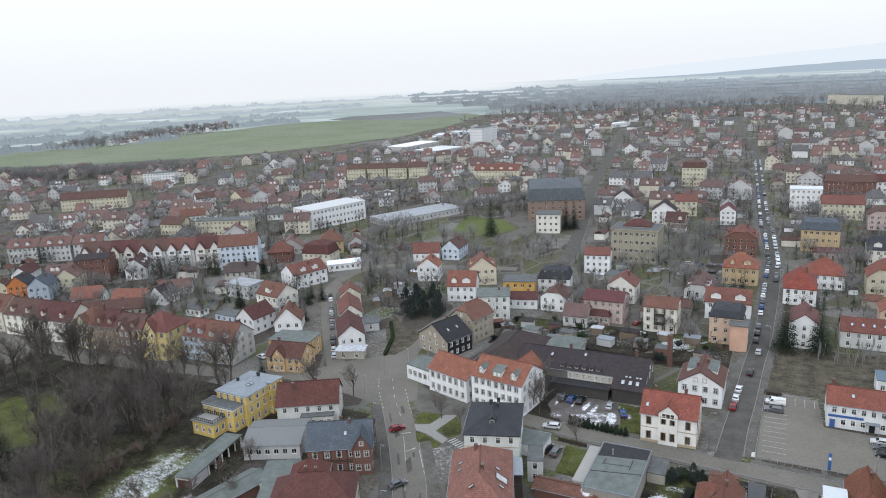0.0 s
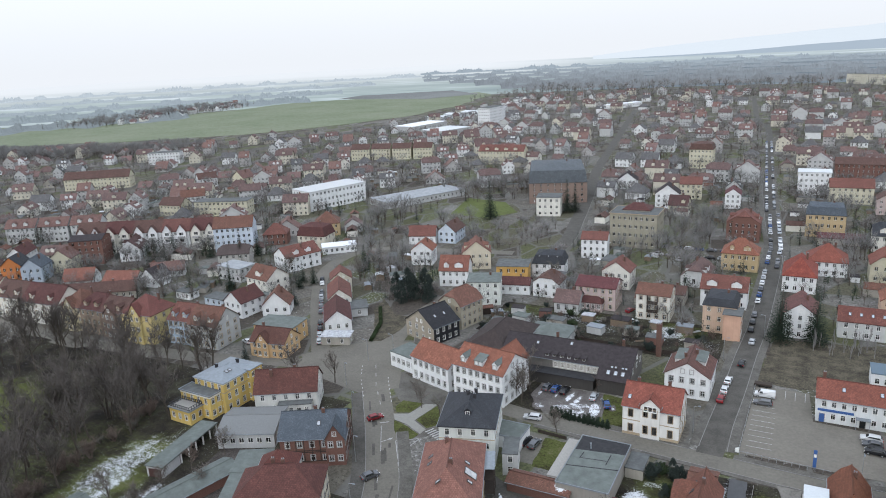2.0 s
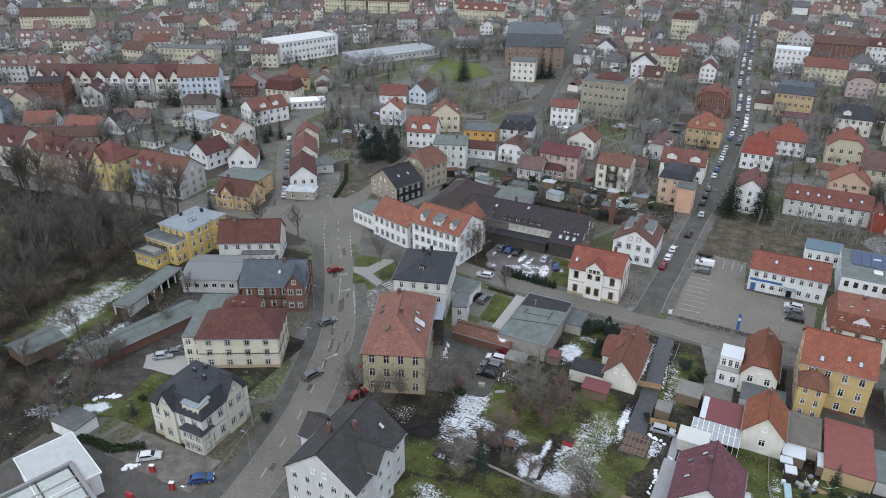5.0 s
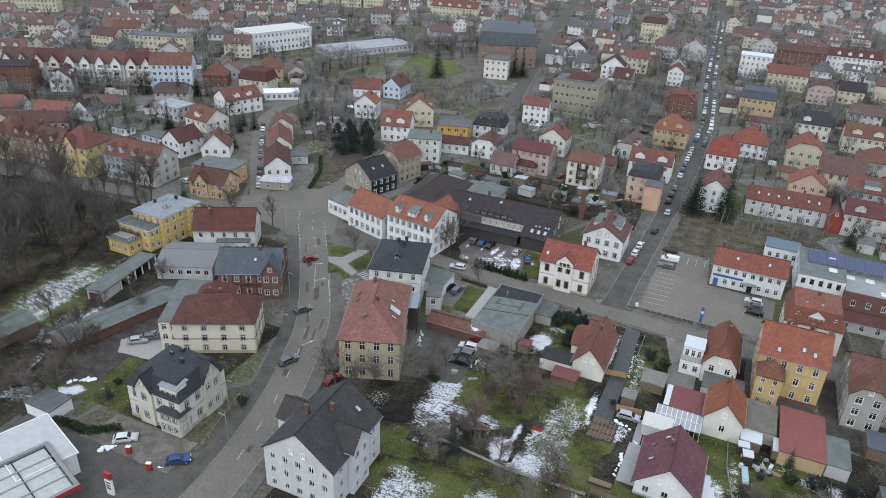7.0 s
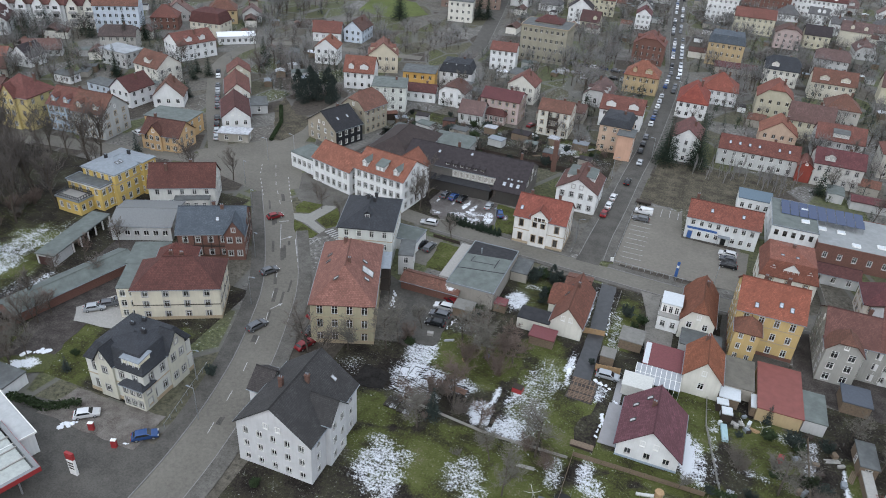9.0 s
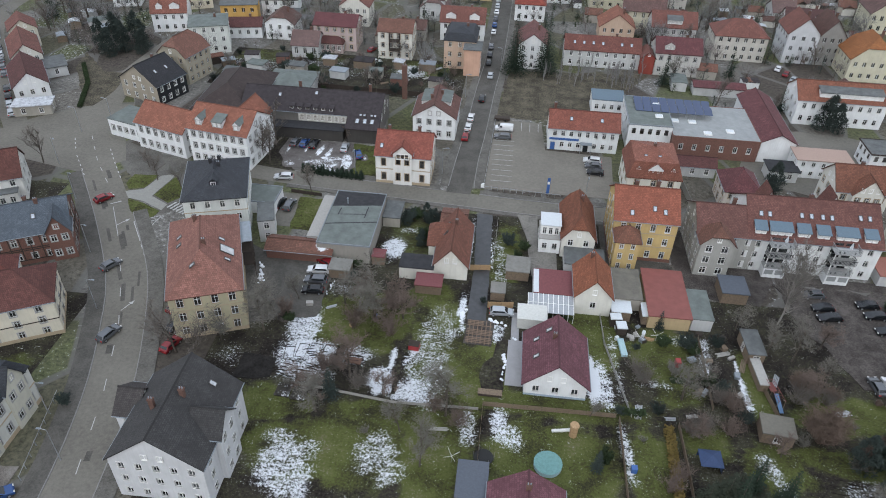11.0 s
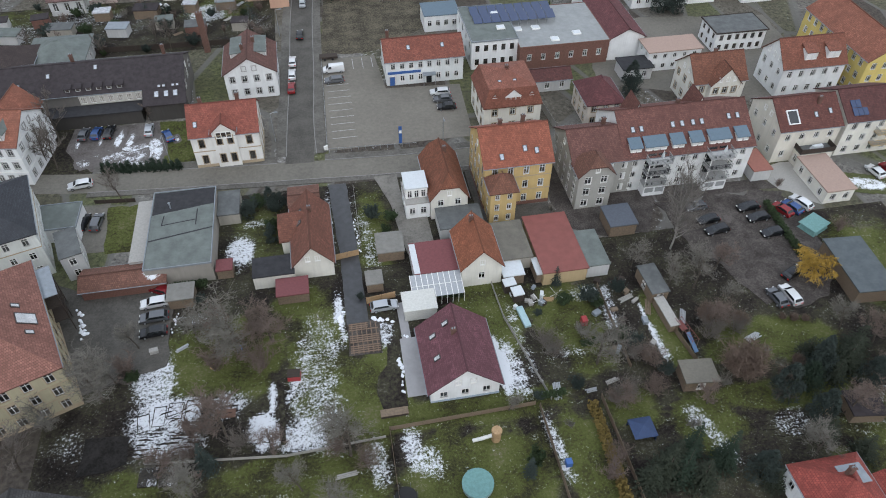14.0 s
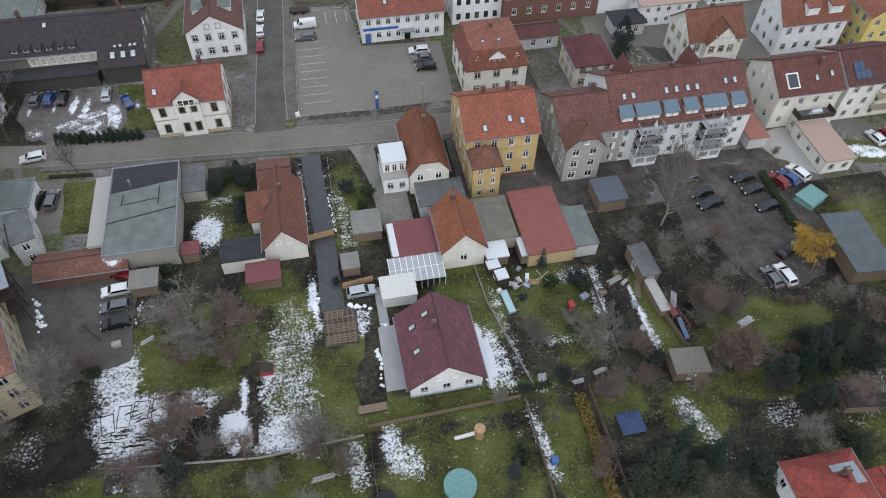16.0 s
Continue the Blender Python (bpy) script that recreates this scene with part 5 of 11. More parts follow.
area("island_path", "pale trodden path that forks between small lawns", "path", [(-85.8, 146.9), (-82.1, 148.4), (-80.6, 154.6), (-77.3, 155.7), (-79.0, 145.9), (-74.1, 143.1), (-74.5, 140.7), (-79.7, 143.5), (-84.0, 144.4)], 0.04, plain("pale_gravel_path", (0.23, 0.225, 0.205), 0.95, var=0.15, scale=1.5, bumps=0.3), 0.04, 0.1)
area("forecourt", "pale paved forecourt", "pavement", [(-92, 158), (-74, 139), (-64, 150), (-60, 158), (-80, 163), (-98, 170)], 0.022, PAVING)
area("parking_yard", "dark asphalt yard behind the flats", "yard", [(-45, 108), (-31.5, 112), (-31.5, 127), (-47, 130), (-53, 133), (-55, 128)], 0.17, TARMAC, 0.17)
area("car_yard", "asphalt strip with two parked cars", "yard", [(-51, 139), (-44, 139), (-45.4, 152), (-50, 152)], 0.03, ASPHALT)
area("lawn_strip", "small fenced lawn", "lawn", [(-44.4, 138.4), (-39.2, 138), (-39.2, 150.8), (-45.6, 150.8)], 0.036, GRASS)
area("drive", "dark asphalt drive", "drive", [(-4.4, 150), (-0.9, 150), (-0.4, 130), (-0.2, 115), (-3.8, 115), (-3.6, 131)], 0.17, plain("wet_black_asphalt", (0.04, 0.041, 0.044), 0.45, 0.5, var=0.4, scale=0.8), 0.17, 0.1)
area("courtyard", "worn grey asphalt courtyard beside the stair tower", "yard", [(4.6, 151), (9.2, 151), (9.3, 138), (13.2, 138), (13.2, 129.2), (8.2, 128.8), (7.6, 133.2), (7.0, 142)], 0.2, ground_mat("worn_concrete_yard", [(0.3, (0.12, 0.112, 0.1)), (0.5, (0.165, 0.155, 0.138)), (0.75, (0.2, 0.19, 0.17))], 0.3, 2.0, 0.9, 0.2), 0.2, 0.08)
area("terrace", "pale grey paved terrace beside the bungalow", "terrace", [(3.9, 99.8), (7.0, 99.8), (7.0, 110.6), (6.0, 110.6), (6.0, 118), (4.6, 118), (4.6, 110.6), (4.2, 110.6)], 0.2, plain("pale_slabs", (0.27, 0.265, 0.27), 0.85, var=0.12, scale=1.2), 0.2, 0.0)
area("round_bed", "dark round flower bed with a mulched edge", "flower bed", [(-0.6, 101.5), (0.2, 98.6), (2, 97.3), (3.7, 98.4), (3.9, 101), (3.7, 105), (3.6, 109.4), (2.2, 109.8), (1.6, 106), (0.2, 104.2)], 0.14, SOIL, 0.14, 0.2)


def timber_deck(x, y, rot, w, d):
    """An unfinished deck: bearers on the mud with boards laid across, some of them still missing."""
    root = empty_at("timber_deck", x, y, 0.08, rot)
    tagged(root, "unfinished timber deck of brown boards on bearers", "deck")
    wood = plain("deck_boards", (0.17, 0.12, 0.085), 0.85, var=0.3, scale=3, bumps=0.2)
    for i in range(6):
        b_ = bmesh.new()
        u = -w / 2 + (i + 0.5) * w / 6
        box(b_, u - 0.07, u + 0.07, -d / 2, d / 2, 0, 0.16)
        part("bearer", b_, wood, root)
    for i in range(15):
        if i in (4, 9, 10):
            continue
        b_ = bmesh.new()
        v = -d / 2 + (i + 0.5) * d / 15
        box(b_, -w / 2 - 0.05, w / 2 - (1.6 if i > 11 else 0.0), v - 0.1, v + 0.1, 0.16, 0.2)
        part("board", b_, wood, root)


area("deck_bed", "muddy bed for a timber deck", "terrace", [(-3.9, 108.8), (1.2, 108.5), (1.5, 115.2), (-3.7, 115.4)], 0.1, MUD, 0.1, 0.05)
timber_deck(-1.2, 111.9, -1, 4.6, 6.0)


def snow_heap(x, y, rot, length, width, height, seed, base=0.05):
    """Shovelled snow: a row of rounded grey-white lumps run together."""
    g = random.Random(seed)
    bm = bmesh.new()
    for i in range(max(4, int(length / 0.42))):
        c = Vector((g.uniform(-0.5, 0.5) * length, g.gauss(0, 0.22) * width + 0.2 * width * math.sin(i), 0))
        r_, h_ = width * g.uniform(0.22, 0.5), height * g.uniform(0.45, 1.0)
        ring = [[bm.verts.new(c + Vector((math.cos(k * 0.898) * r_ * f * g.uniform(0.75, 1.25), math.sin(k * 0.898) * r_ * f * g.uniform(0.75, 1.25), h_ * z))) for k in range(7)] for f, z in ((1.0, 0.0), (0.8, 0.6), (0.4, 0.95))]
        for lo, hi in zip(ring, ring[1:]):
            for k in range(7):
                bm.faces.new((lo[k], lo[(k + 1) % 7], hi[(k + 1) % 7], hi[k]))
        bm.faces.new(ring[2])
    tagged(link_mesh("snow_heap", bm, SNOW, m=pose(x, y, base, 0, 0, rot)), "shovelled heap of dirty white snow", "snow", "snow heaps", kind="stuff")


for k, a_ in enumerate(((-45.6, 122.4, 108, 7.0, 0.9, 0.4, 0.17), (3.7, 105.4, 93, 4.2, 0.7, 0.45, 0.14), (3.5, 101.6, 88, 2.2, 0.6, 0.4, 0.14), (2.4, 114.9, -14, 4.0, 0.8, 0.4, 0.05), (-4.6, 116.2, 86, 4.0, 0.9, 0.4, 0.05), (5.2, 110.9, -20, 1.6, 0.6, 0.3, 0.2), (-36.4, 128.1, 4, 7.0, 0.45, 0.25, 0.17), (10.2, 141.5, 80, 3.4, 0.5, 0.3, 0.2), (11.0, 138.6, 10, 1.6, 0.7, 0.35, 0.2), (-0.2, 135, 92, 9.0, 0.5, 0.25, 0.05), (-4.7, 136, 88, 8.0, 0.45, 0.25, 0.05),
                         (-79.6, 66.4, 32, 3.6, 1.1, 0.35, 0.03), (-80.4, 69.2, 30, 2.6, 0.6, 0.3, 0.1), (-67.8, 66.8, 30, 1.4, 0.5, 0.2, 0.03), (-99.6, 77.4, 40, 5.0, 1.4, 0.3, 0.05), (-30.7, 121.8, 84, 8.0, 0.5, 0.3, 0.17))):
    snow_heap(*a_[:6], k, a_[6])
area("yard_gravel", "muddy gravel parking yard behind flats", "yard", [(57, 134), (82, 134), (82.5, 113), (77, 107.4), (70, 105.6), (65.5, 107.5), (62.5, 112.5), (60, 119), (57.5, 126)], 0.16, MUD, 0.16, 1.1)
area("yard_flats", "dark trodden yard between the apartment houses", "yard", [(37, 151), (58, 151.4), (57, 134.5), (52.4, 127), (44, 127), (37.2, 131.4)], 0.03, MUD)
area("yard_path", "narrow dark yard beside the yellow flats", "yard", [(20.8, 151), (24, 151), (24, 138), (36.6, 138), (36.6, 131.6), (21.6, 131.4)], 0.03, TARMAC)
area("yard_row", "dark trodden ground behind the apartment row", "yard", [(57.4, 137.6), (80, 137.6), (82, 134.4), (57.4, 134.4)], 0.03, MUD)
area("yard_right", "concrete yard beside the garage", "yard", [(80, 141), (97, 141), (98, 131), (88, 128), (82, 134)], 0.03, CONCRETE)
area("yard_east", "asphalt yard between white houses", "yard", [(60, 176), (98, 160), (112, 162), (114, 200), (64, 206)], 0.024, ASPHALT)
area("villa_drive", "reddish gravel forecourt of a villa", "yard", [(-87, 66), (-66, 66), (-66.5, 74), (-85, 73.5)], 0.1, GRAVEL, 0.1)
area("station_yard", "worn asphalt filling station forecourt", "yard", [(-110, 62), (-86, 70), (-63.5, 68), (-61, 40), (-95, 40)], 0.028, TARMAC)
area("lane", "narrow muddy lane beside the park", "lane", [(-118, 128), (-112, 128), (-100, 100), (-96, 78), (-104, 74), (-112, 96)], 0.12, MUD, 0.1)
area("school_lawn", "bright lawn behind the school", "lawn", [(-177, 361), (-186, 404), (-158, 398), (-141, 374), (-152, 356)], 0.03, ground_mat("bright_lawn", [(0.3, (0.075, 0.09, 0.03)), (0.7, (0.11, 0.13, 0.045))], 0.08, 0.6))
area("verge", "rough brown verge between the street and the gardens", "ground", [(-136, 223), (-123, 209), (-115.7, 209.3), (-113.4, 195.5), (-114.9, 186), (-115.8, 182.4), (-120.4, 192), (-133, 210.7)], 0.05, ground_mat("dry_brown_grass", [(0.3, (0.035, 0.03, 0.024)), (0.5, (0.07, 0.062, 0.045)), (0.75, (0.125, 0.11, 0.08))], 0.3, 2.4), 0.04)
area("waste_ground", "brown waste ground with saplings", "ground", [(-3, 199), (13, 199), (30, 214), (44, 236), (0, 232)], 0.03, ground_mat("dry_brown_grass", [(0.3, (0.035, 0.03, 0.024)), (0.5, (0.07, 0.062, 0.045)), (0.75, (0.125, 0.11, 0.08))], 0.3, 2.4))
strip("railway", "dark ballasted railway line", "railway", [(-420, 180), (-490, 288), (-476, 334), (-472, 416), (-496, 477), (-520, 600), (-480, 900)], -8, 8, 0.03, TARMAC)
garden("garden_ground", "winter garden ground of rough grass, beds and thawing snow", -48, 100, 58, 127, 0.05,
       [(-23, 112, 8.5, 7, 0, 1.2), (-11, 121, 4, 4, 0, 1.2), (-8, 107, 5, 12, 4, 1.0), (-1, 101, 5.5, 7.5, 10, 1.4), (12, 96.2, 15, 2.2, 0, 1.2), (19, 112, 5, 9, -5, 1.3), (12, 85, 10, 8, 0, 1.1), (31.5, 110, 5, 7.5, 4, 1.3), (27, 86, 3.6, 7, 4, 1.4), (46.4, 104, 1.8, 9, 4, 1.2), (62, 100.6, 10, 4, -6, 1.4)]
       + [(-12, 91, 11, 2.4, 0, 1.0), (-7, 84, 5, 8, 0, 1.3), (-18, 83, 17, 6, 0, 0.9), (-34, 91, 6, 3.4, 0, 1.4), (46, 88, 4, 5, 20, 1.2), (36, 92, 4, 3, 0, 0.8), (90, 112, 8, 10, 0, 0.9), (80, 76, 16, 12, 0, 0.8), (60, 90.6, 10, 2.4, -4, 1.1), (33, 102, 4, 3, 0, 0.8)],
       [(-33.2, 109.6, 3.3, 4.3, 4, 0.66), (-30.4, 103, 5.2, 2.9, -4, 0.8), (-31, 98.6, 4.8, 2.5, -6, 0.66), (-22.4, 103, 3.2, 2.3, -8, 0.55), (-16.9, 98.4, 2.1, 2.8, 0, 0.95), (-15.6, 103, 0.7, 3.2, 0, 0.95), (-9.6, 101, 3.8, 8.4, 3, 0.44), (-8.4, 111.6, 3.2, 6, 3, 0.41), (-11.2, 96.4, 3.4, 2.8, -8, 0.72), (-12.6, 104.6, 0.5, 3.0, -24, 0.8), (-4.6, 117, 0.7, 4.4, 4, 0.85), (-27, 120, 3.6, 1.8, 0, 0.4)]
       + [(18.7, 103.4, 0.9, 5.8, 4, 1.2), (20.8, 102.4, 1.5, 5.4, 6, 0.6), (23, 108, 0.8, 9, 4, 0.4), (1.9, 112.2, 1.4, 2.6, -10, 0.55), (3.2, 91.4, 1.8, 3.4, 8, 0.62), (5.4, 88.8, 1.8, 2.4, 0, 0.55), (23.4, 88, 0.9, 5.4, 4, 0.6), (-28.8, 79.6, 3.8, 5.4, 4, 0.58), (-25.6, 77, 2.4, 3.6, 0, 0.52), (-30.4, 84.2, 2.4, 1.8, 0, 0.5), (-25.2, 82.6, 2.0, 2.2, 0, 0.45), (-14.8, 83, 3.4, 4.2, 0, 0.48), (-12.4, 80, 2.4, 2.8, 0, 0.48), (-1.6, 90, 1.6, 3.2, 8, 0.5)]
       + [(44.4, 105, 0.6, 6.4, 2, 0.85), (38.9, 110.5, 1.1, 4.8, -8, 0.55), (44.6, 89, 1.5, 2.4, 12, 0.6), (46.4, 84.6, 1.4, 3.6, 20, 0.5), (58, 86, 3, 2, 10, 0.42), (74, 87, 8, 2.4, 30, 0.3), (88, 92, 4, 6, 20, 0.45), (36, 114.6, 3, 1.6, 0, 0.45), (47, 96, 2, 1.4, 0, 0.35), (29, 103.4, 2.6, 1.2, 0, 0.38), (-44, 100, 3, 2, 0, 0.25)], 0.75)

# dug-over bed whose dark ridges stand out of the snow
def ridged_bed(x0, x1, y0, y1, turn, seed):
    r_ = random.Random(seed)
    bm = bmesh.new()
    y = y0
    while y < y1:
        x = x0 + r_.uniform(0, 2)
        while x < x1:
            run, wid, hgt = r_.uniform(0.8, 3.4), r_.uniform(0.07, 0.17), r_.uniform(0.08, 0.16)
            n = max(2, int(run / 0.5))
            rows = []
            for i in range(n + 1):
                px, py = x + run * i / n, y + r_.uniform(-0.12, 0.12)
                e = 0.15 if i in (0, n) else 1.0
                rows.append([bm.verts.new((px, py + q * wid * e, z * e + 0.02)) for q, z in ((-1, 0), (-0.3, hgt * r_.uniform(0.7, 1.1)), (0.3, hgt), (1, 0))])
            for a, b in zip(rows, rows[1:]):
                for q in range(3):
                    bm.faces.new((a[q], b[q], b[q + 1], a[q + 1]))
            x += run + r_.uniform(0.2, 2.2)
        y += r_.uniform(0.4, 0.8)
    tagged(link_mesh("vegetable_bed", bm, SOIL, m=pose((x0 + x1) / 2, (y0 + y1) / 2, 0.05, 0, 0, turn) @ Matrix.Translation((-(x0 + x1) / 2, -(y0 + y1) / 2, 0))), "dug-over vegetable bed with dark ridges in the snow", "vegetable bed", kind="stuff")


ridged_bed(-35.4, -26.6, 96.6, 100.6, -6, 5)
ridged_bed(-32, -28.8, 101.8, 104.6, 20, 9)
ridged_bed(-24.5, -19.5, 101.2, 103.6, -6, 8)
ridged_bed(51, 60.5, 82, 88, -8, 6)
def edged_bed(x, y, rot, w, d):
    """A vegetable bed: a low dark frame of boards round soil under old snow."""
    root = empty_at("vegetable_plot", x, y, 0.06, rot)
    tagged(root, "board-edged vegetable bed under old snow", "vegetable bed", "edged beds")
    for a_ in ((-w / 2, w / 2, -d / 2 - 0.06, -d / 2 + 0.06), (-w / 2, w / 2, d / 2 - 0.06, d / 2 + 0.06), (-w / 2, -w / 2 + 0.12, -d / 2 + 0.06, d / 2 - 0.06), (w / 2 - 0.12, w / 2, -d / 2 + 0.06, d / 2 - 0.06)):
        b_ = bmesh.new()
        box(b_, *a_, 0, 0.12, top=(0.05, 0.04))
        part("edge_board", b_, SOIL, root)


for x, y, rot, w, d in ((-27.0, 103.1, -4, 2.4, 3.7), (-29.6, 103.6, -6, 2.2, 2.6), (-31.8, 103.0, -3, 1.8, 3.2), (-33.9, 102.2, 8, 1.8, 2.8)):
    edged_bed(x, y, rot, w, d)
area("soil_patch", "freshly dug black garden soil", "soil", [(-42, 101), (-35.8, 100.6), (-35.2, 96.4), (-38, 95.4), (-42, 95.2)], 0.16, ground_mat("black_garden_soil", [(0.3, (0.012, 0.011, 0.01)), (0.7, (0.03, 0.027, 0.025))], 0.4, 3.0), 0.12, 0.5)
area("garden_path", "narrow trodden soil path between the snow", "path", [(-15.0, 106.4), (-14.3, 106.2), (-14.0, 100.5), (-13.9, 95.3), (-14.7, 95.2), (-14.8, 100.5)], 0.16, SOIL, 0.12, 0.12)
area("rusty_sheet", "rust-brown sheet lying on the snow", "metal sheet", [(-23.7, 102.6), (-20.9, 102.4), (-21.0, 101.0), (-23.6, 101.1)], 0.2, plain("rust", (0.13, 0.075, 0.055), 0.9, var=0.4, scale=1.5), 0.06, 0.06, kind="")
heap = bmesh.new()
tube(heap, (0, 0, 0), (0.1, 0, 0.5), 1.5, 1.2, 14)
tube(heap, (0.1, 0, 0.5), (0, 0.1, 0.8), 1.2, 0.5, 14, cap=True)
tagged(link_mesh("compost_mound", heap, MUD, m=pose(-37.1, 110.9, 0.05)), "round mound of dark compost in the garden", "compost")
tyre = bmesh.new()
for k in range(14):
    a0, a1 = k * 0.4488, (k + 1) * 0.4488
    tube(tyre, (0.42 * math.cos(a0), 0.42 * math.sin(a0), 0.12), (0.42 * math.cos(a1), 0.42 * math.sin(a1), 0.12), 0.12, 0.12, 6)
tagged(link_mesh("tyre", tyre, PALEWOOD, m=pose(-24.5, 110.4, 0.05)), "pale ring lying on the lawn", "ring")
garden("garden_ground_villa", "garden ground of lawns, beds and paths round the villa", -116, -75, 74, 112, 0.05, [(-91, 79, 6, 5, -30, 1.2), (-96, 84, 5, 4, -30, 0.8), (-88, 73, 3, 2, 0, 1.0), (-83, 90, 8, 3, 30, 0.6), (-104, 84, 4, 9, -14, 0.4)], [(-97, 76, 1.2, 3.6, -30, 0.5), (-103, 80.5, 2.0, 5.0, -20, 0.4), (-101, 96, 1.2, 4, -20, 0.25), (-80, 88.6, 2.6, 0.8, 20, 0.35), (-113, 92, 1.4, 6, -12, 0.5)], 1.0)
area("parking_slab", "worn concrete slab with parked cars behind the villa", "yard", [(-103.5, 91.5), (-99, 99.5), (-94.5, 98), (-88, 89.5), (-100.6, 88)], 0.135, CONCRETE, 0.13, 0.15)
garden("garden_ground_west", "winter ground behind the cottages with thawing snow", -33.9, 24, 127, 150, 0.05, [(-18, 138, 5, 8, 0, 0.5), (3, 134, 3, 12, 0, 0.9)], [(-20.6, 135, 2.3, 4.6, 4, 0.8), (-18.6, 141.6, 2.0, 1.2, 0, 0.45), (-14.6, 146.6, 1.6, 1.2, 0, 0.4), (2.0, 131, 1.4, 10, 4, 0.38), (-0.4, 139, 0.5, 10, 0, 0.55), (-4.9, 139, 0.4, 9, 0, 0.5)])
garden("park_ground", "brown leaf-strewn park ground with grass", -240, -100, 52, 148, 0.03, [(-195, 107, 17, 13, -10, 1.2), (-150, 100, 10, 20, 0, 0.25), (-131, 98, 8, 16, 8, 1.0)], [(-133, 99.5, 5.5, 12.5, 8, 0.5), (-127.5, 90, 1.6, 6, 4, 0.7), (-126, 112, 2.4, 5, 10, 0.5), (-117, 92, 0.9, 9, 8, 0.7), (-129, 113, 3, 6, 10, 0.3), (-121, 88, 2, 9, 8, 0.32), (-112, 78, 2, 7, 10, 0.35), (-106, 70, 5, 2.4, 30, 0.4)], 2.0)
garden("gardens_north", "back gardens with sheds, paths and thawing snow", -90, -13, 207, 236, 0.03, [(-80, 230, 8, 5, 0, 0.6), (-58, 232, 6, 3, 0, 0.5), (-28, 228, 8, 6, 0, 0.8)], [(-80, 222, 9, 7, 0, 0.3), (-62, 228, 9, 5, 0, 0.3), (-31, 226, 5, 5, 0, 0.6), (-48, 222, 8, 4, 0, 0.22), (-20, 218, 5, 6, 0, 0.22)], 1.5)
roof_snow = snow(-34.7, 128.7, 2.0, 1.3, 0, 0.62, snow_mat("patchy_snow_on_tiles", [(0.35, (0.12, 0.06, 0.045)), (0.7, (0.2, 0.095, 0.07))], 2.95), label="patch of old snow on a tiled garage roof")
roof_snow.matrix_world = pose(-34.7, 128.7, 3.06, math.degrees(math.atan2(1.0, 2.4)), 0, 0)
for a in ((-45.5, 122, 1.4, 7, 10, 0.9), (-99, 74, 2.6, 6, -60, 0.9), (100, 132, 8, 3, -20, 0.6)):
    snow(*a)

# ---- houses of the near quarter ----
def villa():
    r = house("white villa with orange-red tiled roof and central gable", -23, 165.1, 12.9, 10.5, 7.6, 11.4, chimneys=[(3, 2)], lights=[(-5.2, -3.4)], wall=plaster((0.67, 0.66, 0.63)), tile=tiles((0.27, 0.088, 0.064)), cols=(4, 3), style="sd", win=(1.0, 1.9), foot=SAND)
    wing(r, 0, -4.4, 4.4, 2.6, 8.6, 10.6, axis="y", wall=plaster((0.67, 0.66, 0.63)), tile=tiles((0.27, 0.088, 0.064)), cols=(2, 0), floors=2, style="sd", win=(1.0, 2.0), attic=0)
    chimney(r, -4.0, 1.0, 12.2)
    band(r, 12.9, 10.5, 3.9, SAND, 0.2, 0.07)
    bm = bmesh.new()
    box(bm, -1.55, 1.55, -5.82, -5.72, 7.0, 7.2)
    box(bm, -1.55, 1.55, -5.82, -5.72, 8.35, 8.5)
    for u in (-1.5, -0.55, 0.45, 1.4):
        box(bm, u, u + 0.12, -5.82, -5.72, 7.2, 8.35)
    part("loggia_frame", bm, WHITE, r)
    # flat dark-timber sheet, its colour standing in for the loggia's dark recess
    bm = bmesh.new()
    box(bm, -1.5, 1.5, -5.72, -5.702, 7.1, 8.45)
    part("loggia", bm, DARKWOOD, r)


villa()
r = house("white gabled house with red-brown roof and grey dormers", -18.5, 189.6, 11.2, 12.4, 6.4, 9.9, roof="gable", axis="y", wall=plaster(CHALK), tile=tiles((0.15, 0.075, 0.062)), cols=(4, 3), style="g", attic=2, chimneys=[(1.2, 2), (-1.2, -1)])
dormer(r, 3.7, 1.6, 7.55, 90, 7.0, 1.25, 2.0, plaster(PALEGREY), TARGREEN, "shed", rise=0.4)
dormer(r, -3.7, 1.6, 7.55, -90, 7.0, 1.25, 2.0, plaster(PALEGREY), TARGREEN, "shed", rise=0.4)

r = house("long derelict workshop with dark fibre-cement roof", -51, 188.5, 37, 14, 6.0, 9.4, name="workshop", category="factory", wall=plaster((0.15, 0.14, 0.13)), tile=FIBRE, floors=1, base=3.4, cols=(0, 3), win=(1.5, 1.5), lights=[(0.6, -1.4), (-9, -2.6), (-15, -4.4)], chimneys=[(14, 4), (-5, 3)])
bm = bmesh.new()
box(bm, -3.2, 10.3, -7.07, -7.004, 3.45, 5.75)
part("pale_wall_strip", bm, plaster((0.5, 0.48, 0.44)), r)
for i in range(7):
    put_window(r, Matrix.Translation((-2.2 + i * 1.85, -7.1, 3.95)), 1.0, 1.4, "d", False)
for i in range(6):
    dormer(r, -5.0 + i * 2.1, -6.2, 6.35, 0, 1.15, 0.75, 1.1, plaster((0.12, 0.11, 0.105)), FIBRE, "shed", "d", rise=0.25)
# black roof and near-black walls paint the shade of an open shed
wing(r, -3.1, -8.8, 24.8, 3.6, 3.1, 3.1, roof="flat", wall=plaster((0.06, 0.056, 0.052)), tile=TARBLACK, floors=1, cols=(0, 0), attic=0, over=0.4)
# solid block, again coloured near black in place of the dark opening
bm = bmesh.new()
